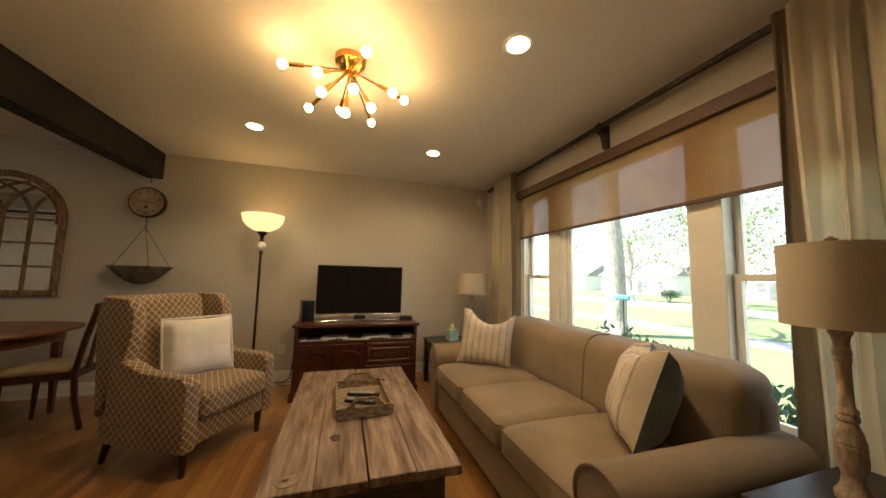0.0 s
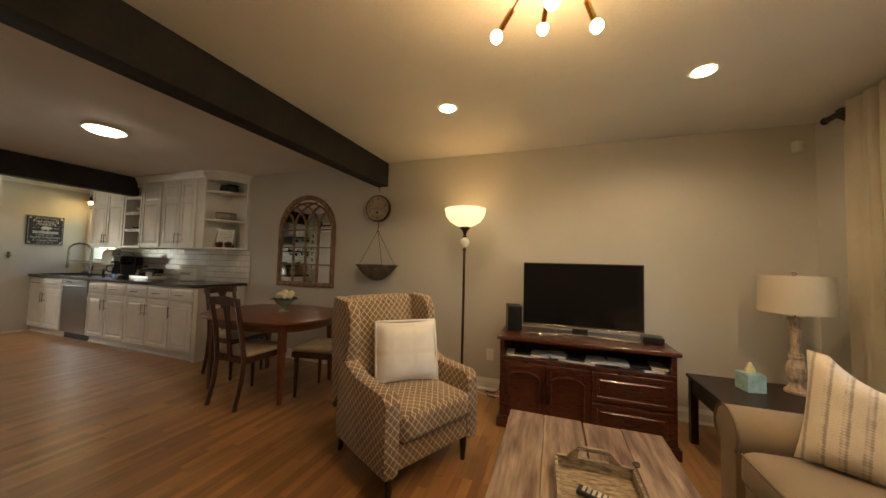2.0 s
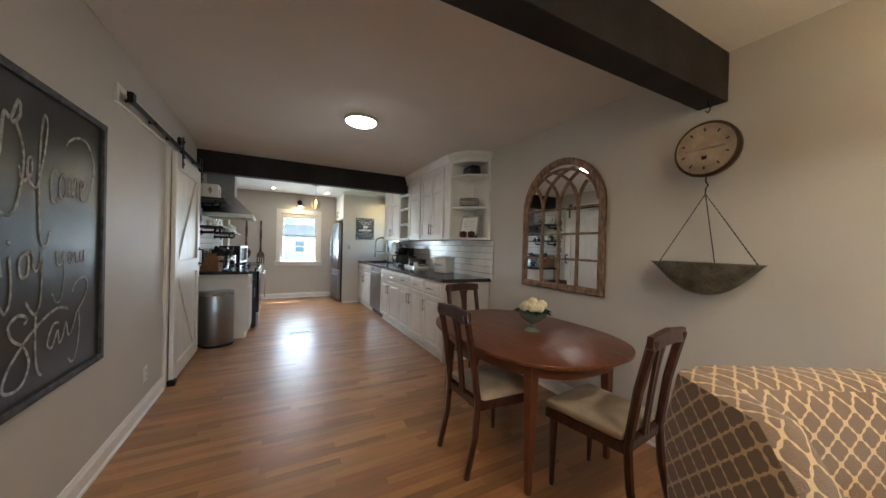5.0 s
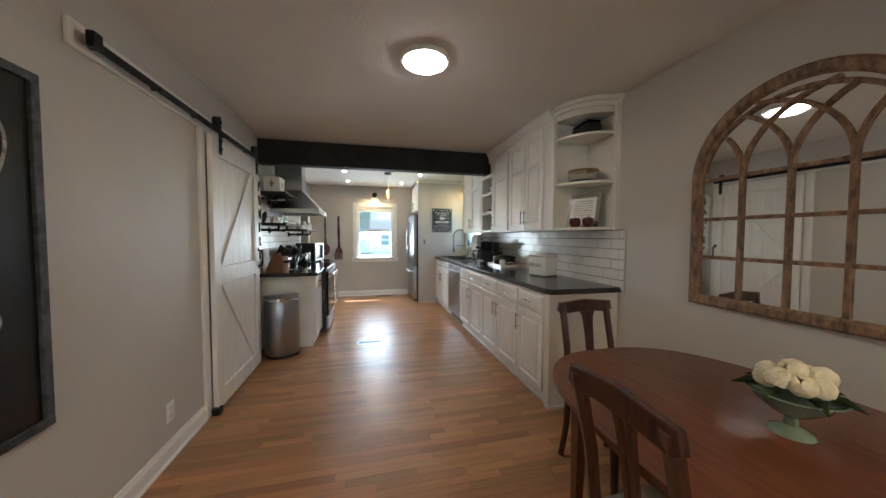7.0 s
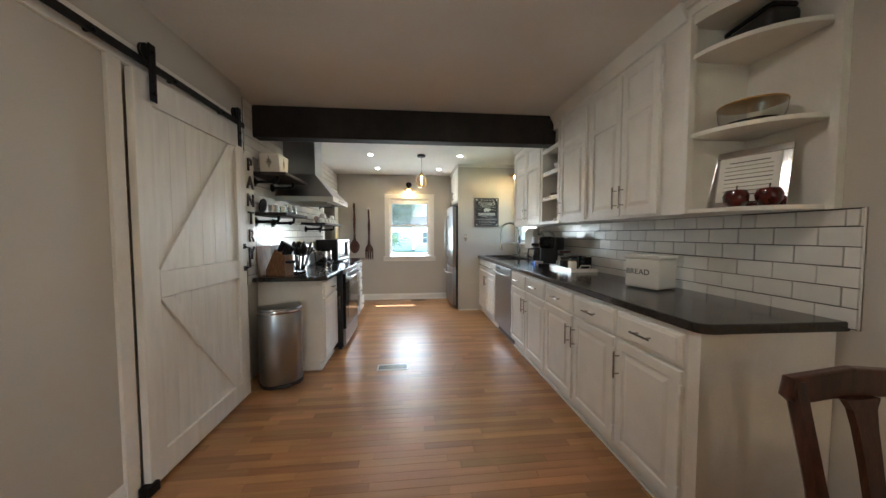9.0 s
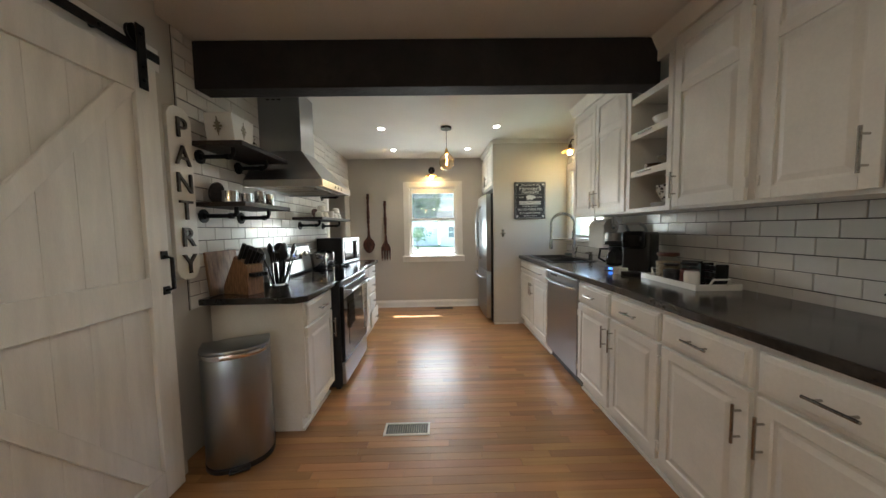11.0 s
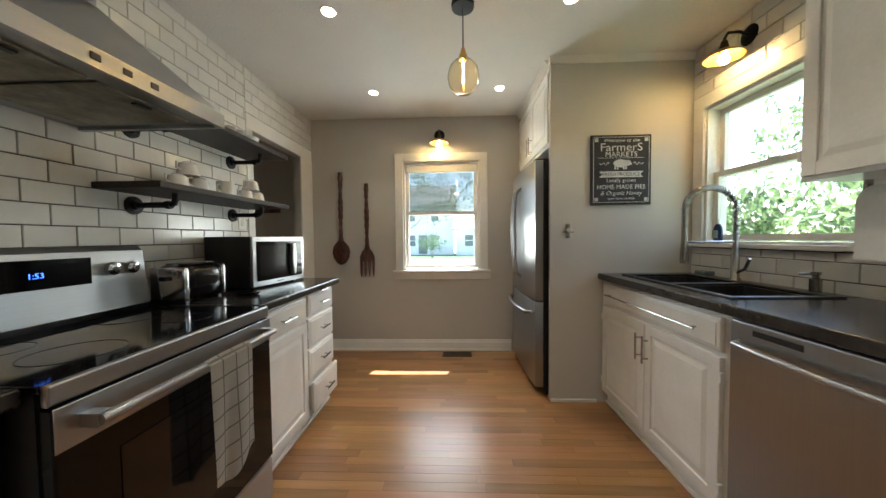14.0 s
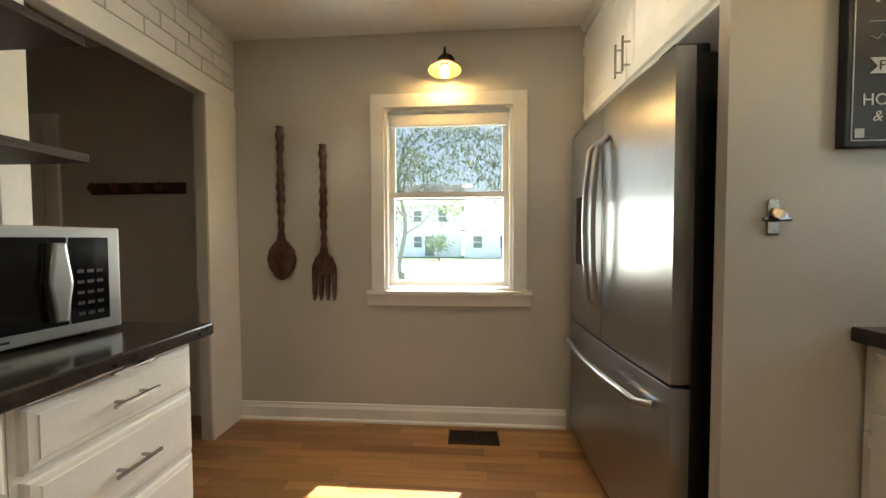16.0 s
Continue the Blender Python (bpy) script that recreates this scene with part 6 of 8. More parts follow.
for z in (0.27, 0.53, 0.77):
    sh = part("shelf", boxes((0.018, w - 0.018, 0.005, dd - 0.01, z, z + 0.02), (0.03, w - 0.03, -0.012, 0.005, z - 0.022, z + 0.02)), cabinet_paint, ou)
    if z < 0.7:
        hb = tube([(0.14, -0.03, z), (0.27, -0.03, z)], 0.005, 8)
        part("handle", hb, nickel, sh, smooth=True)

es = thing("corner_shelf", 0, 0, 0, 0, "white open end shelf unit with curved shelves", "shelf unit")
q = lambda r: [(-4.544, NY - 0.012), (-4.544, UY)] + [(-4.544 + 0.352 * math.sin(t), NY - 0.012 - (NY - 0.012 - UY) * math.cos(t)) for t in [math.pi / 2 * k / 12 for k in range(1, 12)]] + [(-4.192, NY - 0.012)]
part("back", boxes((-4.544, -4.16, NY - 0.011, NY - 0.001, UZ, 2.43), (-4.19, -4.16, NY - 0.04, NY - 0.0115, UZ, 2.43)), cabinet_paint, es)
part("side_stile", boxes((-4.5445, -4.52, UY - 0.018, UY + 0.02, UZ, 2.405), bev=0.002), cabinet_paint, es)
for z in (UZ, 1.795, 2.19):
    part("shelf", prism(q(1), z, z + 0.022, bev=0.003), cabinet_paint, es, smooth=False)
part("cap", prism(q(1), 2.36, 2.41), cabinet_paint, es)
solid("trim_cabinet", prism([(UY - 0.02, 2.40), (UY - 0.045, 2.45), (UY - 0.06, 2.484), (UY + 0.02, 2.484), (UY + 0.02, 2.40)], -7.26, -4.545, axis="x"), cabinet_paint, "white crown moulding over the wall cabinets", "moulding")
cr = bmesh.new()
for z0, z1, e in ((2.411, 2.45, 0.012), (2.45, 2.484, 0.035)):
    pts = [(-4.544, NY - 0.002), (-4.544, UY - e)] + [(-4.544 + (0.352 + e) * math.sin(t), NY - 0.012 - (NY - 0.012 - UY + e) * math.cos(t)) for t in [math.pi / 2 * k / 10 for k in range(1, 10)]] + [(-4.16 + e, NY - 0.012), (-4.16 + e, NY - 0.002)]
    prism(pts, z0, z1, bm=cr)
solid("trim_corner", cr, cabinet_paint, "white crown moulding over the end shelves", "moulding")


# dishes and things on the open shelves
def turned(name, x, y, z, prof, material, label, cat, group="", seg=24, squash=(1, 1)):
    ob = part(name, lathe(prof, seg, squash=squash), material, None, label, smooth=True)
    ob.matrix_basis = Matrix.Translation((x, y, z))
    return tagged(ob, "", cat, group)


def plate_stack(x, y, z, n, r, label):
    for k in range(n):
        turned("plate", x, y, z + 0.009 * k, [(r * 0.55, 0), (r * 0.6, 0.003), (r, 0.014), (r, 0.017), (r * 0.58, 0.006), (0, 0.005)], white_ceramic, label, "plate", "stacked plates")


plate_stack(-6.14, 4.10, UZ + 0.0185, 4, 0.115, "white dinner plate in a stack")
bowlp = [(0.035, 0), (0.04, 0.006), (0.075, 0.06), (0.08, 0.075), (0.076, 0.075), (0.036, 0.012), (0, 0.01)]
dotted = mat("patterned_glaze", (0.75, 0.74, 0.70), 0.2, var=0.02, bump=0, coat=0.4)
vor = dotted.node_tree.nodes.new("ShaderNodeTexVoronoi")
vor.inputs["Scale"].default_value = 45
tcn = dotted.node_tree.nodes.new("ShaderNodeTexCoord")
dotted.node_tree.links.new(tcn.outputs["Object"], vor.inputs["Vector"])
tone(dotted, vor.outputs["Distance"], (0.02, 0.02, 0.025), None, 0.35, 0.42)
turned("bowl", -6.14, 4.10, UZ + 0.066, [(0.05, 0), (0.055, 0.006), (0.085, 0.08), (0.088, 0.11), (0.083, 0.11), (0.05, 0.012), (0, 0.01)], dotted, "black and white patterned bowl on plates", "bowl")
turned("bowl", -6.12, 4.08, UZ + 0.2905, bowlp, galvanized, "grey-brown bowl on the open shelf", "bowl")
turned("plate", -6.2, 4.02, UZ + 0.2905, [(0.04, 0), (0.05, 0.01), (0.055, 0.035), (0.05, 0.035), (0, 0.006)], bronze, "small brown dish on the open shelf", "dish")
turned("bowl", -6.14, 4.08, UZ + 0.5505, [(0.04, 0), (0.05, 0.006), (0.09, 0.05), (0.1, 0.075), (0.096, 0.075), (0.045, 0.012), (0, 0.01)], white_ceramic, "white bowl on the open shelf", "bowl")
gb = part("glass_bowl", lathe([(0.07, 0), (0.11, 0.01), (0.122, 0.05), (0.125, 0.10), (0.121, 0.10), (0.117, 0.05), (0.105, 0.016), (0, 0.010)], 28), clear_glass, None, "clear glass bowl with gold band on the shelf", smooth=True)
gb.matrix_basis = Matrix.Translation((-4.39, 4.13, 1.8175))
tagged(gb, "", "bowl")
part("gold_band", lathe([(0.1255, 0.094), (0.1262, 0.095), (0.1262, 0.1), (0.125, 0.102)], 28), brass, gb, smooth=True)
pf = thing("picture_frame", -4.585, 4.185, 1.4325, 26, "silver frame with a printed letter leaning on the shelf", "picture frame")
pf.matrix_basis = pose(-4.545, 4.07, 1.4325, 0, 0, 22) @ pose(0, 0, 0, -12, 0, 0)
part("frame", boxes((0, 0.30, 0, 0.015, 0, 0.035), (0, 0.30, 0, 0.015, 0.265, 0.30), (0, 0.035, 0, 0.015, 0.035, 0.265), (0.265, 0.30, 0, 0.015, 0.035, 0.265), bev=0.003), chrome, pf)
pg = part("sheet", boxes((0.035, 0.265, 0.006, 0.010, 0.035, 0.265)), paper, pf)
for k in range(9):
    wl = 0.15 if k in (0, 8) else 0.18
    part("text_line", boxes((0.15 - wl / 2, 0.15 + wl / 2, 0.005, 0.006, 0.235 - 0.021 * k, 0.239 - 0.021 * k)), sign_black if k % 4 == 0 else galvanized, pg)
for x, y, s in ((-4.36, 4.035, 1.0), (-4.275, 4.10, 1.0)):
    ap = turned("ceramic_apple", x, y, 1.4325, [(0.012, 0.004), (0.03, 0), (0.045, 0.025), (0.048, 0.05), (0.038, 0.075), (0.018, 0.08), (0.0, 0.07)], apple_red, "glossy dark red ceramic apple", "ornament", "apples")
    part("stem", tube([(0, 0, 0.07), (0.004, 0, 0.098)], 0.003, 6), dark_wood, ap)
ck = thing("black_caddy", -4.40, 4.16, 2.2125, -6, "black rounded box on the top end shelf", "box")
part("box", soft_box(-0.13, 0.13, -0.07, 0.07, 0, 0.09, 0.3), black_plastic, ck, smooth=True)
part("lid", soft_box(-0.12, 0.12, -0.062, 0.062, 0.085, 0.115, 0.45), black_gloss, ck, smooth=True)

# ---- things on the right worktop ----
CT, CR = 0.915, 0.945
bb = thing("bread_bin", -4.955, 4.10, CR, 17, "cream enamel bread bin with black lettering", "bread bin")
part("box", boxes((-0.115, 0.115, -0.095, 0.095, 0.004, 0.20), bev=0.018, seg=3), white_ceramic, bb, smooth=True)
part("lid", boxes((-0.12, 0.12, -0.10, 0.10, 0.198, 0.225), bev=0.012, seg=3), white_ceramic, bb, smooth=True)
part("lettering", moved(text_mesh("BREAD", 0.052, 0.0008), Matrix.Translation((-0.02, -0.0965, 0.095)) @ pose(0, 0, 0, 90, 0, 0)), sign_black, bb, "black printed letters")
part("side_lettering", moved(text_mesh("BREAD", 0.05, 0.0008), Matrix.Translation((-0.1165, 0.0, 0.085)) @ pose(0, 0, 0, 90, 0, -90)), sign_black, bb)
part("handle", tube([(-0.115, -0.03, 0.13), (-0.14, -0.02, 0.13), (-0.14, 0.02, 0.13), (-0.115, 0.03, 0.13)], 0.004, 6), sign_black, bb)

ty = thing("enamel_tray", -6.04, 4.135, CR, -2, "white enamel tray with side handles", "tray")
part("tray", boxes((-0.25, 0.25, -0.13, 0.13, 0.0, 0.006), (-0.25, 0.25, -0.13, -0.122, 0.006, 0.035), (-0.25, 0.25, 0.122, 0.13, 0.006, 0.035), (-0.25, -0.242, -0.122, 0.122, 0.006, 0.035), (0.242, 0.25, -0.122, 0.122, 0.006, 0.035)), white_ceramic, ty)
for s in (-1, 1):
    part("handle", tube([(s * 0.246, -0.05, 0.03), (s * 0.265, -0.045, 0.065), (s * 0.265, 0.045, 0.065), (s * 0.246, 0.05, 0.03)], 0.006, 8), white_ceramic, ty, smooth=True)


def jar(x, y, z, r, h, fill, lid, label, rz=0):
    j = thing("storage_jar", x, y, z, rz, label, "jar", "jars on the tray")
    part("glass", lathe([(r * 0.9, 0), (r, 0.01), (r, h * 0.75), (r * 0.8, h * 0.85), (r * 0.8, h * 0.9)], 20), window_glass, j, smooth=True)
    part("filling", lathe([(r * 0.86, 0.005), (r * 0.95, 0.014), (r * 0.95, h * 0.68), (0, h * 0.7)], 18), fill, j, smooth=True)
    part("lid", lathe([(r * 0.88, h * 0.9), (r * 0.92, h * 0.92), (r * 0.92, h), (r * 0.85, h * 1.03), (0, h * 1.035)], 20), lid, j, smooth=True)


jar(-6.19, 4.13, CR + 0.0065, 0.072, 0.175, oats, carved_wood, "glass jar of pale grounds with dark wood lid")
jar(-6.085, 4.075, CR + 0.0065, 0.046, 0.115, dark_filling, black_plastic, "glass jar of blue-grey packets with dark lid")
jar(-5.995, 4.12, CR + 0.0065, 0.05, 0.13, red_filling, black_plastic, "glass jar of red tea bags with dark lid")
turned("sugar_pot", -5.92, 4.075, CR + 0.0065, [(0.035, 0), (0.04, 0.01), (0.04, 0.075), (0.034, 0.09), (0, 0.092)], white_ceramic, "white ceramic sugar pot on the tray", "pot")
tk = thing("tea_tin", -6.07, 4.20, CR + 0.0065, 4, "dark teal tea tin on the tray", "tin")
part("tin", boxes((-0.045, 0.045, -0.03, 0.03, 0, 0.12), bev=0.005), blue_cloth, tk)
part("lid", boxes((-0.046, 0.046, -0.031, 0.031, 0.12, 0.135), bev=0.003), black_plastic, tk)
rk = thing("capsule_rack", -5.895, 4.19, CR + 0.0065, -5, "chrome wire rack of coffee capsules", "rack")
for i in range(3):
    part("rail", boxes((-0.055, 0.055, -0.035, 0.035, 0.012 + 0.04 * i, 0.016 + 0.04 * i), bev=0.001), chrome, rk)
    for k in range(3):
        part("capsule", lathe([(0.012, 0.017 + 0.04 * i), (0.016, 0.043 + 0.04 * i)], 10, at=(-0.036 + 0.036 * k, -0.012, 0)), black_plastic, rk)
for x in (-0.055, 0.055):
    part("upright", boxes((x - 0.003, x + 0.003, -0.035, 0.035, 0, 0.135), bev=0.001), black_iron, rk)

cm = thing("coffee_maker", -6.75, 4.094, CR, 49, "black and steel drip coffee maker with glass carafe", "coffee maker")
part("base", boxes((-0.072, 0.072, -0.13, 0.11, 0, 0.035), bev=0.008), black_plastic, cm)
part("tower", boxes((-0.072, 0.072, 0.03, 0.11, 0.035, 0.30), bev=0.01), black_plastic, cm)
part("brew_head", boxes((-0.072, 0.072, -0.11, 0.03, 0.215, 0.25), bev=0.012), black_plastic, cm)
part("steel_band", lathe([(0.066, 0.268), (0.078, 0.252), (0.08, 0.315), (0.07, 0.322), (0, 0.323)], 24, at=(0, -0.04, 0)), steel, cm, smooth=True)
cf = part("carafe", lathe([(0.05, 0.037), (0.066, 0.05), (0.07, 0.10), (0.055, 0.16), (0.046, 0.175), (0.05, 0.19)], 24, at=(0, -0.05, 0)), clear_glass, cm, smooth=True)
part("carafe_handle", tube([(-0.05, -0.07, 0.18), (-0.105, -0.10, 0.18), (-0.115, -0.105, 0.10), (-0.07, -0.08, 0.07)], 0.010, 8), black_plastic, cf, smooth=True)
part("carafe_band", lathe([(0.0475, 0.172), (0.052, 0.172), (0.053, 0.20), (0, 0.205)], 24, at=(0, -0.05, 0)), black_plastic, cf, smooth=True)
pn = part("control_panel", boxes((-0.066, 0.066, -0.138, -0.129, 0.004, 0.034), bev=0.002), steel, cm)
part("display", boxes((-0.03, 0.018, -0.1395, -0.1375, 0.010, 0.028)), display_blue, pn, "lit blue clock display")
part("button", boxes((0.035, 0.06, -0.1405, -0.1375, 0.012, 0.027), bev=0.002), black_plastic, pn)

pm = thing("pod_coffee_machine", -6.445, 4.075, CR, 40, "black pod coffee machine with grey lever handle", "coffee machine")
part("body", boxes((-0.092, 0.10, -0.04, 0.185, 0, 0.325), bev=0.02, seg=3), black_plastic, pm, smooth=True)
part("brew_head", boxes((-0.075, 0.075, -0.12, -0.0, 0.20, 0.335), bev=0.03, seg=3), black_gloss, pm, smooth=True)
part("drip_tray", boxes((-0.07, 0.07, -0.12, -0.04, 0, 0.03), bev=0.006), black_plastic, pm)
part("lever", tube([(-0.06, 0.02, 0.315), (-0.062, -0.05, 0.37), (-0.045, -0.10, 0.39), (0.045, -0.10, 0.39), (0.062, -0.05, 0.37), (0.06, 0.02, 0.315)], 0.011, 8), steel_h, pm, "grey metal lever handle", smooth=True)
for x, y in ((-6.50, 3.955), (-6.44, 3.97)):
    rm = turned("ramekin", x, y, CR, [(0.024, 0), (0.028, 0.004), (0.034, 0.05), (0.031, 0.05), (0.024, 0.008), (0, 0.007)], white_ceramic, "small white ramekin cup", "cup", "ramekins")

pt = thing("paper_towel_holder", -7.04, 4.13, 1.315, 0, "paper towel roll on a holder under the cabinet", "paper towel")
part("roll", moved(lathe([(0.02, -0.14), (0.068, -0.14), (0.07, -0.136), (0.07, 0.136), (0.068, 0.14), (0.02, 0.14)], 32), pose(0, 0, 0, 0, 90, 0)), paper, pt, smooth=True)
part("hanging_sheet", boxes((-0.138, 0.138, -0.0705, -0.069, -0.20, 0.0)), paper, pt)
part("rod", tube([(-0.165, 0, 0), (0.175, 0, 0)], 0.010, 10), chrome, pt, smooth=True)
part("end_knob", moved(lathe([(0.0, -0.012), (0.022, -0.01), (0.024, 0.004), (0.014, 0.012), (0, 0.014)], 16), Matrix.Translation((0.18, 0, 0)) @ pose(0, 0, 0, 0, 90, 0)), chrome, pt, smooth=True)
for x in (-0.16, 0.155):
    part("bracket", boxes((x - 0.005, x + 0.005, -0.012, 0.012, 0.0, 0.093)), chrome, pt)

# ---- fridge wall ----
solid("wall_fridge_panel", boxes((-8.302, -8.268, 3.30, NY - 0.001, 0, H - 0.001), (-8.304, -8.266, 3.296, 3.306, 0, H - 0.001)), wall_paint, "painted side panel of the fridge alcove", "panel")
solid("trim_panel", boxes((-8.306, -8.25, 3.285, NY - 0.001, H - 0.05, H - 0.001), (-8.267, -8.255, 3.30, 3.63, 0, 0.02)), trim_paint, "white moulding at the top of the fridge panel", "moulding")


def fridge():
    f = thing("refrigerator", -9.255, 3.275, 0, 0, "stainless steel french-door refrigerator with bottom freezer", "refrigerator")
    w, h = 0.905, 1.785
    part("cabinet", boxes((0.01, w - 0.01, 0.0, 0.80, 0.02, h - 0.02), bev=0.004), black_plastic, f)
    part("toe_grille", boxes((0.02, w - 0.02, 0.02, 0.1, 0, 0.03)), black_plastic, f)

    def front(x0, x1, z0, z1):
        n = 8
        pts = []
        for k in range(n + 1):
            x = x0 + (x1 - x0) * k / n
            c = (x - w / 2) / (w / 2)
            pts.append((x, -0.085 + 0.022 * c * c))
        return prism(pts + [(x1, -0.004), (x0, -0.004)], z0, z1, bev=0.004)
    for x0, x1, hx in ((0.004, w / 2 - 0.003, w / 2 - 0.045), (w / 2 + 0.003, w - 0.004, w / 2 + 0.045)):
        d = part("door", front(x0, x1, 0.725, h), steel, f, smooth=True)
        part("handle", tube([(hx, -0.085, 0.86), (hx, -0.125, 0.90), (hx, -0.142, 1.10), (hx, -0.146, 1.25), (hx, -0.142, 1.40), (hx, -0.125, 1.60), (hx, -0.085, 1.64)], 0.013, 10), steel_h, d, "curved steel bar handle", smooth=True)
        if x0 < 0.1:
            ds = part("water_dispenser", boxes((0.12, 0.30, -0.0805, -0.06, 1.05, 1.42), bev=0.004), black_gloss, d, "black water dispenser panel")
            part("dispenser_well", boxes((0.14, 0.28, -0.082, -0.0803, 1.07, 1.25)), screen_black, ds)
    dr = part("freezer_drawer", front(0.004, w - 0.004, 0.06, 0.715), steel, f, smooth=True)
    part("handle", tube([(0.09, -0.07, 0.62), (0.11, -0.118, 0.62), (0.30, -0.142, 0.62), (w / 2, -0.148, 0.62), (w - 0.30, -0.142, 0.62), (w - 0.11, -0.118, 0.62), (w - 0.09, -0.07, 0.62)], 0.013, 10), steel_h, dr, "curved steel bar handle", smooth=True)
    for x in (0.06, w - 0.06):
        part("hinge_cover", boxes((x - 0.04, x + 0.04, -0.06, 0.05, h - 0.018, h + 0.015), bev=0.006), black_plastic, f)


fridge()
fc = thing("wall_cabinet", -9.305, 3.31, 1.88, 0, "white cabinet with two doors over the refrigerator", "wall cabinet")
part("body", boxes((0, 0.995, 0, NY - 3.312, 0, 0.56)), cabinet_paint, fc)
cabinet_door(fc, 0.01, 0.02, 0.485, 0.50, 0, pull=None)
cabinet_door(fc, 0.50, 0.02, 0.485, 0.50, 0, pull=None)
for x in (0.465, 0.53):
    bar_pull(fc, (x, 0.05), (x, 0.20), out=0.052)
solid("trim_fridge", prism([(3.29, 2.44), (3.265, 2.484), (3.40, 2.484), (3.40, 2.44)], -9.305, -8.305, axis="x"), cabinet_paint, "white crown moulding over the fridge cabinet", "moulding")


def market_sign():
    s = thing("market_sign", -8.266, 3.575, 1.435, 90, "black farmers market sign with white lettering", "wall sign")
    w, h = 0.414, 0.487
    part("canvas", boxes((0, w, -0.022, 0, 0, h), bev=0.003), sign_black, s)
    bd = boxes((0.014, w - 0.014, -0.0235, -0.0225, 0.014, 0.017), (0.014, w - 0.014, -0.0235, -0.0225, h - 0.017, h - 0.014), (0.014, 0.017, -0.0235, -0.0225, 0.017, h - 0.017), (w - 0.017, w - 0.014, -0.0235, -0.0225, 0.017, h - 0.017))
    part("border", bd, sign_white, s)

    def line(text, size, z, mat_=sign_white, wide=1.0, shear=0.0, y=-0.0232):
        bm = text_mesh(text, size, 0.0004, shear=shear)
        part("lettering", moved(bm, Matrix.Translation((w / 2, y, z)) @ pose(0, 0, 0, 90, 0, 0) @ Matrix.Diagonal((wide, 1, 1, 1))), mat_, s)
    line("Welcome to the", 0.034, 0.437, wide=1.1, shear=0.3)
    line("FarmerS", 0.078, 0.375, wide=1.12)
    line("MARKETS", 0.05, 0.334, wide=1.05)
    for z in (0.326,):
        part("rule", boxes((0.05, w - 0.05, -0.0235, -0.0225, z - 0.001, z + 0.001)), sign_white, s)
    pig = bmesh.new()
    for cx, cz, rx_, rz_ in ((0.205, 0.287, 0.052, 0.028), (0.252, 0.29, 0.022, 0.02), (0.273, 0.283, 0.008, 0.008)):
        prism([(cx + rx_ * math.cos(2 * math.pi * k / 20), cz + rz_ * math.sin(2 * math.pi * k / 20)) for k in range(20)], -0.0238, -0.0225, bm=pig, axis="y")
    for x in (0.165, 0.182, 0.225, 0.24):
        quad_box(pig, x - 0.005, x + 0.005, -0.0236, -0.0225, 0.245, 0.27)
    part("pig_emblem", pig, sign_white, s)
    for sx in (-1, 1):
        sw = [(w / 2 + sx * (0.085 + 0.07 * k / 16), -0.0235, 0.285 + 0.013 * math.sin(k * 0.9) * (1 - k / 20)) for k in range(17)]
        part("flourish", tube(sw, 0.002, 4), sign_white, s)
        for zc in (0.035, h - 0.035):
            part("corner_mark", boxes((w / 2 + sx * 0.172 - 0.012, w / 2 + sx * 0.172 + 0.012, -0.0235, -0.0225, zc - 0.012, zc + 0.012)), sign_white, s)
    part("banner", prism([(0.055, 0.19), (0.075, 0.21), (0.055, 0.232), (0.359, 0.232), (0.339, 0.21), (0.359, 0.19)], -0.0236, -0.0225, axis="y"), sign_white, s)
    line("FRESH PRODUCE", 0.036, 0.199, sign_black, 0.95, y=-0.0242)
    line("Locally grown", 0.036, 0.157)
    line("HOME MADE PIES", 0.044, 0.108, wide=0.98)
    line("& Organic Honey", 0.04, 0.066, shear=0.25)
    line("open dawn till dusk", 0.024, 0.034)


market_sign()
bo = thing("bottle_opener", -8.266, 3.42, 1.255, 90, "cast metal bottle opener on the panel", "bottle opener")
part("plate", boxes((-0.016, 0.016, -0.006, 0, -0.055, 0.045), bev=0.004), nickel, bo)
part("cup", moved(lathe([(0.008, -0.008), (0.018, 0.0), (0.02, 0.007), (0.012, 0.009), (0.0, 0.005)], 16), Matrix.Translation((0, -0.014, 0.0)) @ pose(0, 0, 0, 60, 0, 0)), nickel, bo, smooth=True)
part("ears", tube([(-0.035, -0.012, -0.012), (0.035, -0.012, -0.012)], 0.006, 8), nickel, bo)


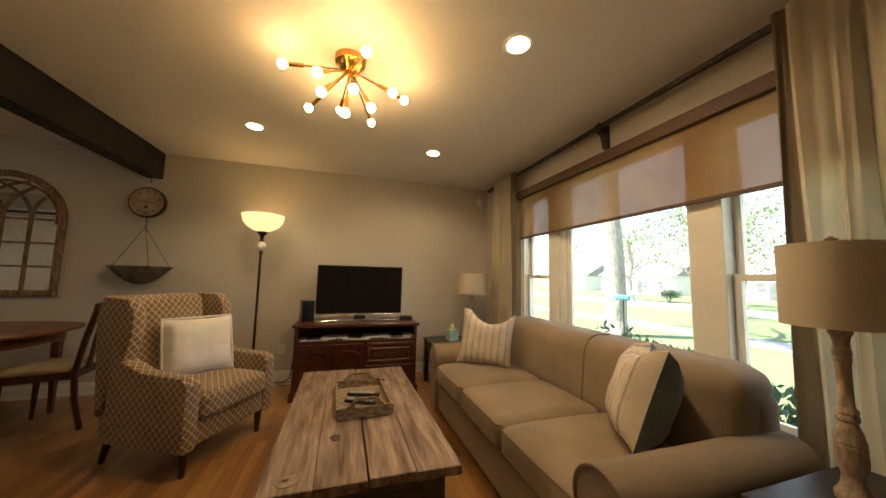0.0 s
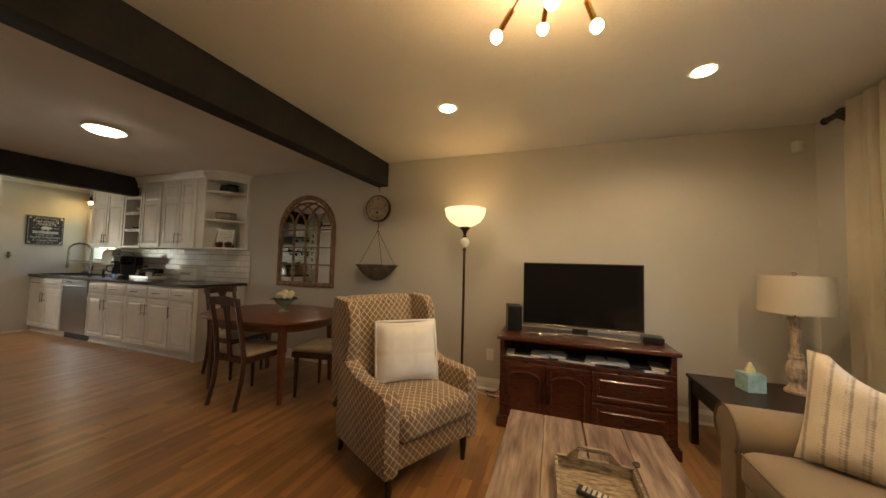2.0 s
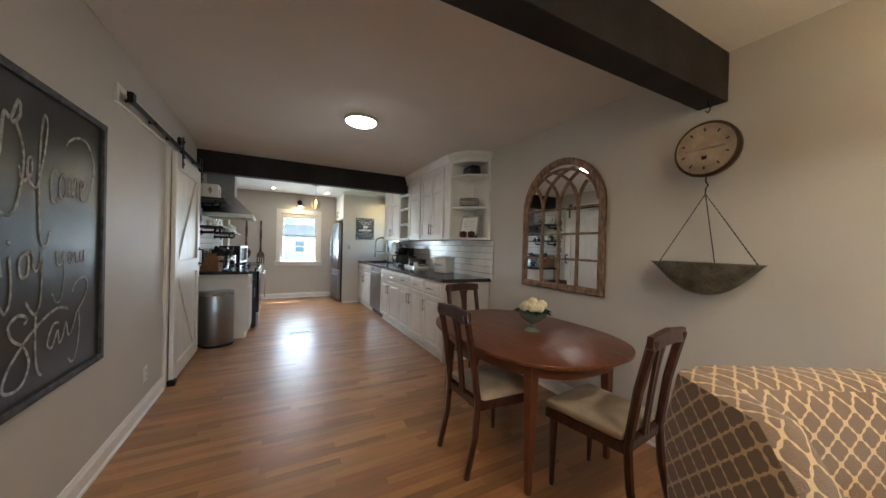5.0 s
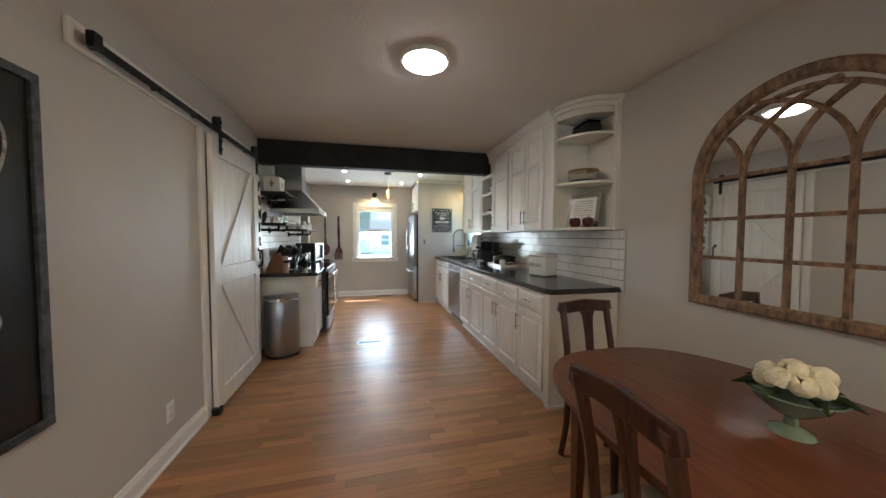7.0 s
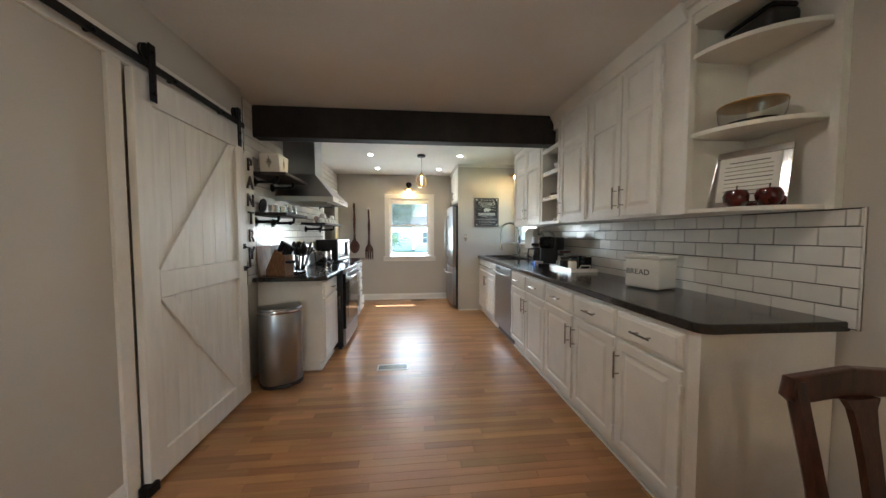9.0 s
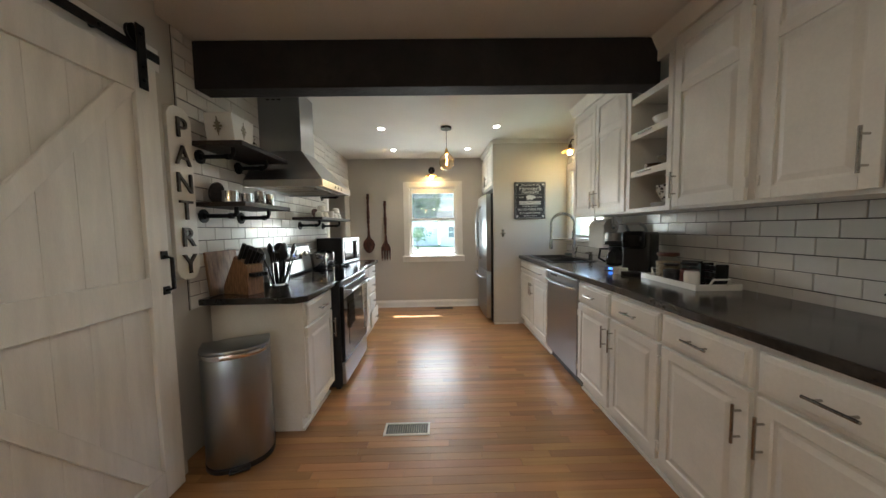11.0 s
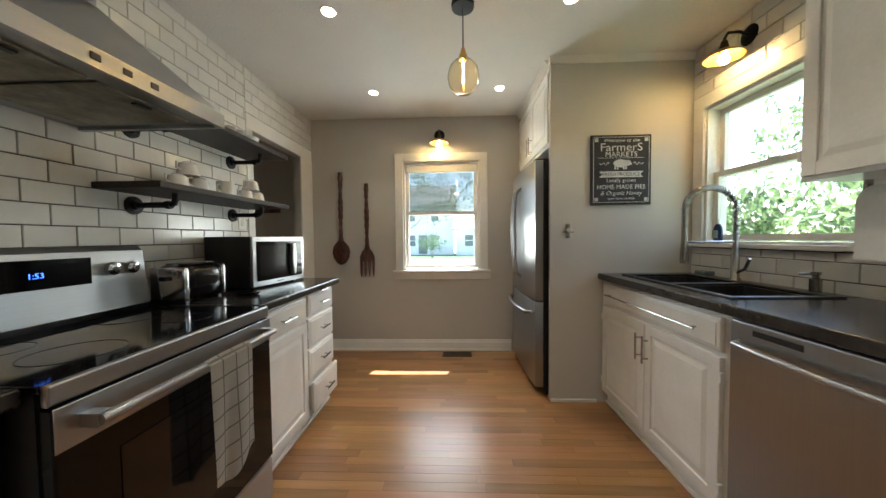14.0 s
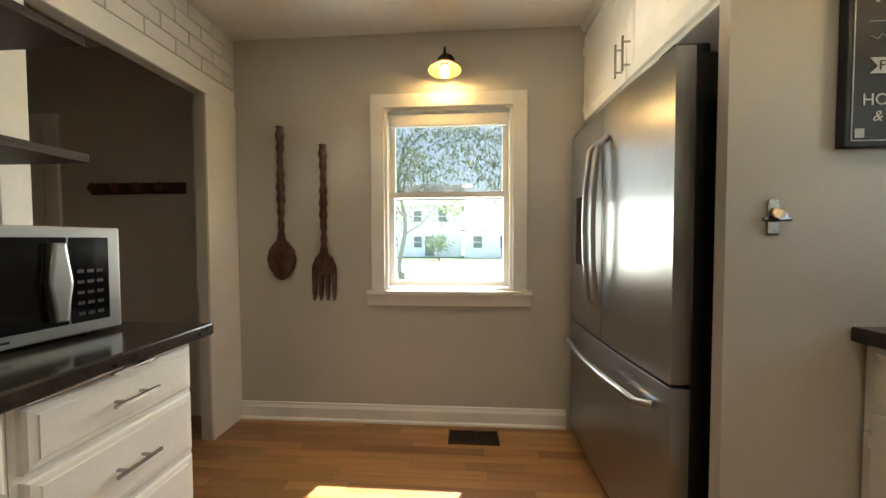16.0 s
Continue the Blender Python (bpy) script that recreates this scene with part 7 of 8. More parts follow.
# ---- range wall ----
def range_cooker():
    r = thing("range", -6.585, 1.735, 0, 180, "stainless electric range with black glass top and door", "range")
    w, d = 0.762, 0.60
    part("body", boxes((0.002, w - 0.002, 0.0, d - 0.02, 0.03, 0.895)), black_plastic, r)
    part("cooktop", boxes((0.0, w, -0.012, d - 0.07, 0.896, 0.912), bev=0.003), black_gloss, r, "black ceramic glass cooktop")
    for x, y, rr in ((0.2, 0.16, 0.10), (0.2, 0.40, 0.075), (0.56, 0.16, 0.075), (0.56, 0.40, 0.10)):
        part("burner_ring", tube([(x + rr * math.cos(q_ * math.pi / 20), y + rr * math.sin(q_ * math.pi / 20), 0.9122) for q_ in range(41)], 0.0009, 4), black_iron, r)
    part("front_rail", boxes((0, w, -0.03, -0.0125, 0.865, 0.914), bev=0.006), steel_h, r)
    dr = part("oven_door", boxes((0.004, w - 0.004, -0.034, -0.001, 0.235, 0.862), bev=0.005), black_gloss, r, "black glass oven door")
    part("door_top_band", boxes((0.004, w - 0.004, -0.0375, -0.034, 0.765, 0.862), bev=0.002), steel_h, dr)
    hb = tube([(0.05, -0.082, 0.815), (w - 0.05, -0.082, 0.815)], 0.013, 10)
    for x in (0.06, w - 0.06):
        quad_box(hb, x - 0.014, x + 0.014, -0.082, -0.036, 0.80, 0.83)
    part("handle", hb, steel_h, dr, "thick steel bar handle", smooth=True)
    part("window", boxes((0.13, w - 0.13, -0.0362, -0.0338, 0.34, 0.70)), screen_black, dr)
    part("storage_drawer", boxes((0.004, w - 0.004, -0.03, -0.001, 0.05, 0.225), bev=0.005), steel_h, r)
    part("foot_strip", boxes((0.02, w - 0.02, 0.02, 0.06, 0, 0.03)), black_plastic, r)
    bg = part("backguard", prism([(d - 0.07, 0.912), (d - 0.085, 0.935), (d - 0.055, 1.17), (d - 0.03, 1.19), (d - 0.005, 1.19), (d - 0.005, 0.90)], 0.0, w, axis="x", bev=0.003), steel_h, r)
    yb = d - 0.073
    part("control_display", boxes((0.22, 0.54, yb - 0.008, yb + 0.012, 1.05, 1.15), bev=0.002), black_gloss, bg)
    part("clock", moved(text_mesh("1:53", 0.026, 0.0005), Matrix.Translation((0.38, yb - 0.0088, 1.088)) @ pose(0, 0, 0, 90, 0, 0)), clock_blue, bg, "lit blue clock digits")
    for x in (0.06, 0.145, 0.615, 0.69):
        kb = moved(lathe([(0.027, 0), (0.025, 0.018), (0.012, 0.022), (0.012, 0.03), (0, 0.031)], 20), Matrix.Translation((x, yb + 0.002, 1.10)) @ pose(0, 0, 0, 97, 0, 0))
        part("knob", kb, chrome, bg, smooth=True)


range_cooker()
twl = thing("dish_towel", -6.585, 1.735, 0, 180, "cream plaid dish towel over the oven handle", "towel")
tw = bmesh.new()
uvl = tw.loops.layers.uv.verify()
rows = []
for j in range(21):
    f = j / 20
    rows.append([])
    for i in range(17):
        u = i / 16
        x = 0.335 + 0.20 * u + 0.012 * f * math.sin(9 * u)
        if f < 0.1:
            a = math.pi * f / 0.1
            y, z = -0.082 + 0.017 * math.cos(math.pi - a) * -1, 0.815 + 0.017 * math.sin(a)
            y = -0.082 + 0.017 * math.cos(a)
        else:
            y, z = -0.099 - 0.010 * math.sin(10 * u + 2 * f) * (f - 0.1) - 0.004, 0.815 - 0.42 * (f - 0.1) / 0.9 * (0.93 + 0.07 * math.sin(4 * u))
        rows[-1].append(tw.verts.new((x, y, z)))
for a, b_ in zip(rows, rows[1:]):
    for i in range(16):
        fc_ = tw.faces.new((a[i], b_[i], b_[i + 1], a[i + 1]))
        for l in fc_.loops:
            l[uvl].uv = (l.vert.co.x, l.vert.co.z)
bmesh.ops.solidify(tw, geom=tw.faces[:], thickness=0.004)
part("cloth", tw, plaid, twl, smooth=True)


def hood():
    h = thing("range_hood", 0, 0, 0, 0, "stainless steel chimney range hood", "range hood")
    x0, x1, c0, c1, y1, yc, ya = -7.235, -6.485, -7.01, -6.735, 1.675, 1.42, KY + 0.012
    cb = bmesh.new()
    lo = [(x0, ya, 1.715), (x1, ya, 1.715), (x1, y1, 1.715), (x0, y1, 1.715)]
    hi = [(c0, ya, 1.99), (c1, ya, 1.99), (c1, yc, 1.99), (c0, yc, 1.99)]
    L, U = [cb.verts.new(p) for p in lo], [cb.verts.new(p) for p in hi]
    for i in range(4):
        cb.faces.new((L[i], L[(i + 1) % 4], U[(i + 1) % 4], U[i]))
    cb.faces.new(U)
    part("canopy", cb, steel_h, h)
    part("rim", boxes((x0, x1, y1 - 0.02, y1, 1.662, 1.715), (x0, x0 + 0.02, ya, y1 - 0.02, 1.662, 1.715), (x1 - 0.02, x1, ya, y1 - 0.02, 1.662, 1.715)), steel_h, h)
    un = part("underside", boxes((x0 + 0.02, x1 - 0.02, ya, y1 - 0.02, 1.675, 1.69)), steel, h)
    for k in range(2):
        a = x0 + 0.06 + k * 0.33
        part("filter", boxes((a, a + 0.31, ya + 0.08, y1 - 0.10, 1.668, 1.6748), bev=0.001), galvanized, un)
        part("filter_latch", boxes((a + 0.13, a + 0.18, y1 - 0.135, y1 - 0.115, 1.662, 1.668)), black_plastic, un)
    part("chimney", boxes((c0, c1, ya, yc, 1.99, H - 0.001), bev=0.002), steel, h)
    # black strips laid on the steel for the shade inside the vent slots
    for k in range(3):
        part("vent_slot", boxes((c1 + 0.0002, c1 + 0.0012, ya + 0.07 + 0.045 * k, ya + 0.10 + 0.045 * k, 2.40, 2.41)), black_plastic, h)
    for x in (-6.78, -6.86, -6.94):
        part("button", boxes((x - 0.012, x + 0.012, y1, y1 + 0.004, 1.68, 1.698), bev=0.001), black_plastic, h)


hood()


def pipe_shelf(x0, x1, z, label, ends):
    s = thing("wall_shelf", 0, 0, z, 0, label, "wall shelf", "dark pipe shelves")
    part("plank", boxes((x0, x1, KY + 0.012, KY + 0.315, 0, 0.028), bev=0.003), shelf_wood, s)
    for x in ends:
        p = part("pipe_bracket", tube([(x, KY + 0.02, -0.055), (x, KY + 0.19, -0.055), (x, KY + 0.215, -0.048), (x, KY + 0.222, -0.03), (x, KY + 0.222, -0.001)], 0.0135, 10), black_iron, s, "black iron pipe bracket", smooth=True)
        fl = moved(lathe([(0.043, 0), (0.043, 0.008), (0.022, 0.012), (0.02, 0.028), (0.0, 0.028)], 20), Matrix.Translation((x, KY + 0.012, -0.055)) @ pose(0, 0, 0, -90, 0, 0))
        part("flange", fl, black_iron, p, smooth=True)
        part("coupling", tube([(x, KY + 0.175, -0.055), (x, KY + 0.20, -0.055)], 0.019, 10), black_iron, p)


pipe_shelf(-6.575, -5.998, 1.845, "dark wood shelf on black pipe brackets", (-6.06, -6.43))
pipe_shelf(-6.575, -5.998, 1.48, "dark wood shelf on pipe brackets with steel cups", (-6.06, -6.43))
pipe_shelf(-8.26, -7.25, 1.795, "long dark wood shelf on pipe brackets with bowls", (-7.42, -8.08))
pipe_shelf(-8.26, -7.25, 1.435, "long dark wood shelf on pipe brackets with mugs", (-7.42, -8.08))

pb = thing("planter_box", -6.13, KY + 0.165, 1.873, 180, "white wooden planter box with grey damask motif", "planter box")
bx_ = prism([(-0.09, 0), (0.09, 0), (0.115, 0.17), (-0.115, 0.17)], -0.085, 0.085, axis="y", bev=0.003)
part("box", bx_, white_plastic, pb)
md = bmesh.new()
for cx, cz, a_, b_ in ((0, 0.09, 0.012, 0.02), (0, 0.115, 0.008, 0.014), (0, 0.062, 0.008, 0.014), (-0.018, 0.09, 0.01, 0.007), (0.018, 0.09, 0.01, 0.007), (-0.013, 0.107, 0.006, 0.006), (0.013, 0.107, 0.006, 0.006), (-0.013, 0.073, 0.006, 0.006), (0.013, 0.073, 0.006, 0.006), (0, 0.136, 0.004, 0.008), (0, 0.043, 0.004, 0.008)):
    prism([(cx + a_ * math.cos(2 * math.pi * k / 12), cz + b_ * math.sin(2 * math.pi * k / 12)) for k in range(12)], 0, 0.001, bm=md, axis="y")
part("motif", moved(md.copy(), Matrix.Translation((0, -0.0862, 0))), galvanized, pb)
part("motif", moved(md, Matrix.Translation((-0.1035, 0, 0)) @ pose(0, 0, 0, 0, -8, 0) @ pose(0, 0, 0, 0, 0, -90)), galvanized, pb)
gj = turned("glass_jug", -6.42, KY + 0.13, 1.8735, [(0.05, 0), (0.058, 0.01), (0.058, 0.06), (0.03, 0.09), (0.018, 0.10), (0.018, 0.12), (0.024, 0.125), (0.018, 0.15), (0, 0.158)], clear_glass, "clear glass stoppered jug on the shelf", "jug")
part("handle", tube([(0.02, 0.0, 0.11), (0.055, 0.0, 0.10), (0.06, 0, 0.06), (0.055, 0, 0.04)], 0.005, 8), clear_glass, gj, smooth=True)
for x, y, r, h in ((-6.08, 0.175, 0.048, 0.072), (-6.215, 0.19, 0.046, 0.07), (-6.385, 0.185, 0.039, 0.105), (-6.50, 0.185, 0.036, 0.095)):
    turned("steel_canister", x, KY + y, 1.5085, [(r * 0.92, 0), (r, 0.004), (r, h), (r * 0.93, h), (r * 0.93, 0.01), (0, 0.008)], chrome, "small polished steel canister on the shelf", "canister", "steel cups")
ld = turned("round_trivet", -6.22, KY + 0.055, 1.5085 + 0.055, [(0.067, -0.006), (0.07, 0), (0.067, 0.006), (0, 0.007)], shelf_wood, "round dark wooden trivet leaning on the wall", "trivet")
ld.matrix_basis = pose(-6.145, KY + 0.045, 1.5785, 80, 0, 0)
rnd = random.Random(8)
for x, y, dz, up in ((-7.45, 0.21, 0, 0), (-7.55, 0.23, 0, 0), (-7.50, 0.22, 0.068, 0), (-7.75, 0.22, 0, 1), (-7.93, 0.21, 0, 0), (-8.03, 0.22, 0, 0), (-7.98, 0.215, 0.068, 0)):
    cup = [(0.030, 0), (0.043, 0.006), (0.046, 0.08), (0.043, 0.08), (0.038, 0.012), (0, 0.008)] if up else [(0.047, 0), (0.048, 0.004), (0.038, 0.055), (0.024, 0.066), (0.0, 0.067)]
    mg = turned("mug", x, KY + y, 1.4635 + dz, cup, white_ceramic, "cream ceramic mug on the long shelf" if up else "cream ceramic cup turned upside down", "mug", "cups on the shelf")
    part("handle", tube([(0.040, 0.0, 0.06), (0.066, 0.0, 0.055), (0.066, 0, 0.028), (0.041, 0, 0.02)], 0.005, 8), white_ceramic, mg, smooth=True)
for x in (-7.62, -7.66):
    ld = turned("brown_saucer", x, KY + 0.10, 1.518, [(0.03, -0.004), (0.055, 0.004), (0.05, 0.008), (0, 0.003)], carved_wood, "brown saucer leaning on the tiles", "saucer", "brown saucers")
    ld.matrix_basis = pose(x, KY + 0.10, 1.5165, 76, 0, 160)
plate_stack(-7.62, KY + 0.15, 1.8235, 4, 0.10, "white plate in a stack on the upper shelf")
for k, x in enumerate((-7.86, -7.93, -8.06)):
    turned("bowl", x, KY + 0.14, 1.8235, bowlp, white_ceramic, "white bowl on the upper shelf", "bowl", "shelf bowls", squash=(0.42, 1) if k < 2 else (1, 1))
turned("copper_pot", -7.45, KY + 0.16, 1.8235, [(0.05, 0), (0.055, 0.006), (0.055, 0.05), (0.04, 0.062), (0, 0.066)], bronze, "small copper-brown pot on the upper shelf", "pot")

# things on the left worktops
cb_ = thing("cutting_board", -6.24, KY + 0.02, CT, 180, "wooden cutting board leaning on the tiles", "cutting board")
cb_.matrix_basis = pose(-6.04, KY + 0.048, CT, 0, 0, 180) @ pose(0, 0, 0, -5, 0, 0)
part("board", boxes((0, 0.30, 0, 0.018, 0.002, 0.285), bev=0.006), board_wood, cb_)
kb = thing("knife_block", -6.165, KY + 0.165, CT, 160, "angled wooden knife block with black-handled knives", "knife block")
part("block", prism([(-0.12, 0), (0.10, 0), (0.10, 0.05), (-0.01, 0.25), (-0.12, 0.19)], -0.058, 0.058, axis="x", bev=0.004), block_wood, kb)
for i in range(4):
    for j in range(2):
        kn = tube([(-0.042 + 0.028 * i, -0.09 + 0.055 * j, 0.195 + 0.03 * j), (-0.042 + 0.028 * i, -0.145 + 0.055 * j, 0.30 + 0.03 * j - 0.012 * i)], 0.0125, 8)
        part("knife", kn, black_plastic, kb, smooth=True)
for i in range(5):
    part("steak_knife", boxes((-0.048 + 0.021 * i, -0.034 + 0.021 * i, -0.175, -0.118, 0.118, 0.142), bev=0.004), black_plastic, kb)
part("steel_rod", tube([(0.03, 0.02, 0.19), (0.034, -0.03, 0.28)], 0.008, 8), black_plastic, kb)
ut = thing("utensil_crock", -6.455, KY + 0.26, CT, 0, "clear glass jar of black cooking utensils", "utensil jar")
part("jar", lathe([(0.062, 0), (0.066, 0.006), (0.094, 0.15), (0.089, 0.15), (0.062, 0.014), (0, 0.012)], 28), clear_glass, ut, smooth=True)
rnd = random.Random(21)
for k in range(13):
    a = 2 * math.pi * k / 9 + (0.35 if k > 8 else 0)
    b0 = Vector((0.035 * math.cos(a), 0.035 * math.sin(a), 0.016))
    tip = Vector(((0.05 + 0.05 * (k % 2)) * math.cos(a), (0.05 + 0.05 * (k % 2)) * math.sin(a), 0.175 + 0.03 * (k % 3)))
    u_ = tube([b0, b0.lerp(tip, 0.55), tip], 0.006, 6)
    d = (tip - b0).normalized()
    e = tip + d * 0.035
    m = Matrix.Translation(e) @ d.to_track_quat("Z", "Y").to_matrix().to_4x4()
    if k % 3 == 0:
        for q_ in range(5):
            tmp = boxes((-0.03 + 0.013 * q_, -0.023 + 0.013 * q_, -0.002, 0.002, -0.03, 0.05))
            bmesh.ops.transform(tmp, matrix=m, verts=tmp.verts[:])
            me = bpy.data.meshes.new("t")
            tmp.to_mesh(me)
            u_.from_mesh(me)
            tmp.free()
            bpy.data.meshes.remove(me)
    else:
        bmesh.ops.create_icosphere(u_, subdivisions=2, radius=1, matrix=m @ Matrix.Diagonal((0.042, 0.014, 0.052, 1)))
    part("utensil", u_, black_plastic if k != 4 else steel, ut, smooth=True)

to = thing("toaster", -7.50, KY + 0.21, CT, 180, "black and chrome two-slice toaster", "toaster")
part("body", soft_box(-0.13, 0.13, -0.085, 0.085, 0.008, 0.185, 0.32), black_gloss, to, smooth=True)
for x in (-0.116, 0.116):
    part("chrome_end", boxes((x - 0.016, x + 0.016, -0.087, 0.087, 0.01, 0.17), bev=0.012), chrome, to, smooth=True)
part("slots", boxes((-0.09, 0.09, -0.045, -0.015, 0.184, 0.1865), (-0.09, 0.09, 0.015, 0.045, 0.184, 0.1865)), screen_black, to)
part("lever", boxes((-0.155, -0.13, -0.015, 0.015, 0.11, 0.13), bev=0.004), black_plastic, to)
for x in (-0.10, 0.10):
    part("foot", boxes((x - 0.01, x + 0.01, -0.07, 0.07, 0, 0.009)), black_plastic, to)


def microwave():
    m = thing("microwave", -7.765, 1.405, CT, 172, "stainless and black countertop microwave", "microwave")
    w, h, d = 0.485, 0.315, 0.315
    part("case", boxes((0, w, 0, d, 0.012, h), bev=0.004), black_plastic, m)
    fr = part("front", boxes((0, w, -0.018, -0.0005, 0.012, h), bev=0.004), steel_h, m)
    dr = part("door_glass", boxes((0.03, 0.365, -0.0215, -0.018, 0.045, h - 0.03), bev=0.002), black_gloss, fr)
    part("window", boxes((0.05, 0.31, -0.0228, -0.0215, 0.075, h - 0.055)), screen_black, dr)
    part("handle", prism([(0.325, 0.06), (0.35, 0.06), (0.362, 0.165), (0.35, h - 0.045), (0.325, h - 0.045), (0.315, 0.165)], -0.052, -0.0216, axis="y", bev=0.006), steel_h, dr, "thick grey metal door handle")
    cp = part("control_panel", boxes((0.37, w - 0.03, -0.0212, -0.018, 0.045, h - 0.03), bev=0.002), black_gloss, fr)
    part("clock", boxes((0.385, 0.44, -0.0222, -0.0211, 0.235, 0.262)), screen_black, cp)
    for i in range(5):
        for j in range(3):
            part("key", boxes((0.384 + 0.021 * j, 0.398 + 0.021 * j, -0.0222, -0.0211, 0.065 + 0.03 * i, 0.074 + 0.03 * i)), grey_iron, cp)
    part("brand_mark", boxes((0.20, 0.26, -0.0188, -0.0175, 0.026, 0.032)), black_plastic, fr)
    part("feet", boxes((0.03, 0.06, 0.03, 0.06, 0, 0.0125), (w - 0.06, w - 0.03, 0.03, 0.06, 0, 0.0125), (0.03, 0.06, d - 0.06, d - 0.03, 0, 0.0125), (w - 0.06, w - 0.03, d - 0.06, d - 0.03, 0, 0.0125)), black_plastic, m)


microwave()
turned("spoon_rest", -7.62, KY + 0.42, CT, [(0.03, 0), (0.055, 0.006), (0.06, 0.016), (0.056, 0.016), (0.03, 0.006), (0, 0.005)], black_gloss, "black ceramic spoon rest in front of the toaster", "dish")
outlet("light_switch", -8.175, KY + 0.011, 1.345, 180, "white light switch plate on the tiles", "switch")
outlet("wall_outlet", -7.06, NY - 0.011, 1.075, 0, "white outlet on the backsplash behind the towel roll")
outlet("wall_outlet", -6.72, NY - 0.011, 1.095, 0, "white outlet on the backsplash")


def trash_can():
    t = thing("trash_can", -5.86, 1.362, 0, 28, "stainless half-round step trash can with bright lid rim", "trash can")
    ol = lambda s: [(-0.105 * s, -0.172 * s), (-0.02, -0.172 * s)] + [(-0.02 + 0.16 * s * math.cos(a) ** 0.85, 0.172 * s * math.copysign(abs(math.sin(a)) ** 0.8, a)) for a in [math.pi * (k / 24 - 0.5) for k in range(1, 24)]] + [(-0.02, 0.172 * s), (-0.105 * s, 0.172 * s)]
    part("body", moved(prism(ol(1), 0.03, 0.635, bev=0.004), Matrix.Identity(4)), steel, t, smooth=True)
    part("base_ring", prism(ol(1.02), 0, 0.03, bev=0.004), black_plastic, t, smooth=True)
    part("rim", prism(ol(1.025), 0.635, 0.662, bev=0.005), chrome, t, "bright metal rim", smooth=True)
    part("hinge_block", boxes((-0.135, -0.10, -0.09, 0.09, 0.60, 0.675), bev=0.006), black_plastic, t)
    part("badge", moved(lathe([(0.0, 0.004), (0.015, 0.004), (0.019, 0.0)], 16, squash=(1, 1.2)), Matrix.Translation((0.134, 0.02, 0.44)) @ pose(0, 0, 0, 0, 90, 0)), black_plastic, t, "small dark oval badge")
    part("lid", prism(ol(1.01), 0.6625, 0.682, bev=0.008), steel, t, smooth=True)
    part("pedal", boxes((0.11, 0.175, -0.05, 0.05, 0.012, 0.026), bev=0.005), black_plastic, t)


trash_can()


# ---- kitchen lights ----
pd = thing("pendant_light", -7.73, 2.66, H, 0, "amber glass globe pendant with glowing filament", "pendant light")
part("canopy", lathe([(0.012, -0.03), (0.06, -0.026), (0.062, -0.012), (0.062, 0)], 24), black_iron, pd, smooth=True)
part("cord", tube([(0, 0, -0.03), (0, 0, -0.25)], 0.004, 6), black_plastic, pd)
part("socket", lathe([(0.022, -0.305), (0.026, -0.30), (0.024, -0.28), (0.016, -0.265), (0.01, -0.24), (0, -0.238)], 16), brass, pd, smooth=True)
gl = [(0.0, -0.487), (0.046, -0.478), (0.077, -0.445), (0.088, -0.397), (0.078, -0.345), (0.05, -0.312), (0.03, -0.30)]
part("globe", lathe(gl + [(0.028, -0.302), (0.048, -0.314), (0.076, -0.346), (0.086, -0.397), (0.075, -0.444), (0.045, -0.476), (0.0, -0.485)], 28), tea_glass, pd, "amber tinted glass globe", smooth=True)
part("bulb_filament", tube([(0, 0, -0.31), (0.008, 0, -0.33), (0.008, 0, -0.42), (0, 0, -0.43), (-0.008, 0, -0.42), (-0.008, 0, -0.33), (0, 0, -0.31)], 0.0035, 6), filament, pd)


def sconce(x, y, z, rz, label):
    s = thing("wall_sconce", x, y, z, rz, label, "wall lamp", "barn wall lamps")
    part("wall_plate", moved(lathe([(0.055, 0), (0.055, 0.012), (0.045, 0.02), (0, 0.021)], 24), pose(0, 0, 0, 90, 0, 0)), black_iron, s, smooth=True)
    part("arm", tube([(0, -0.015, 0), (0, -0.07, 0.02), (0, -0.13, 0.015), (0, -0.15, -0.02)], 0.008, 8), black_iron, s, smooth=True)
    part("socket", lathe([(0.022, -0.10), (0.024, -0.07), (0.014, -0.03), (0, -0.02)], 16, at=(0, -0.15, 0)), bronze, s, smooth=True)
    part("shade", lathe([(0.095, -0.125), (0.092, -0.118), (0.06, -0.092), (0.024, -0.085), (0.024, -0.09), (0.058, -0.097), (0.09, -0.124), (0.095, -0.125)], 28, at=(0, -0.15, 0)), lit_brass, s, "flared brass shade", smooth=True)
    part("bulb", lathe([(0, -0.162), (0.018, -0.156), (0.026, -0.135), (0.018, -0.11), (0.010, -0.10)], 14, at=(0, -0.15, 0)), sconce_bulb, s, smooth=True)


sconce(-7.86, NY, 2.345, 0, "black and brass barn sconce over the sink window")
sconce(WX, 2.455, 2.29, 90, "black and brass barn sconce over the end window")


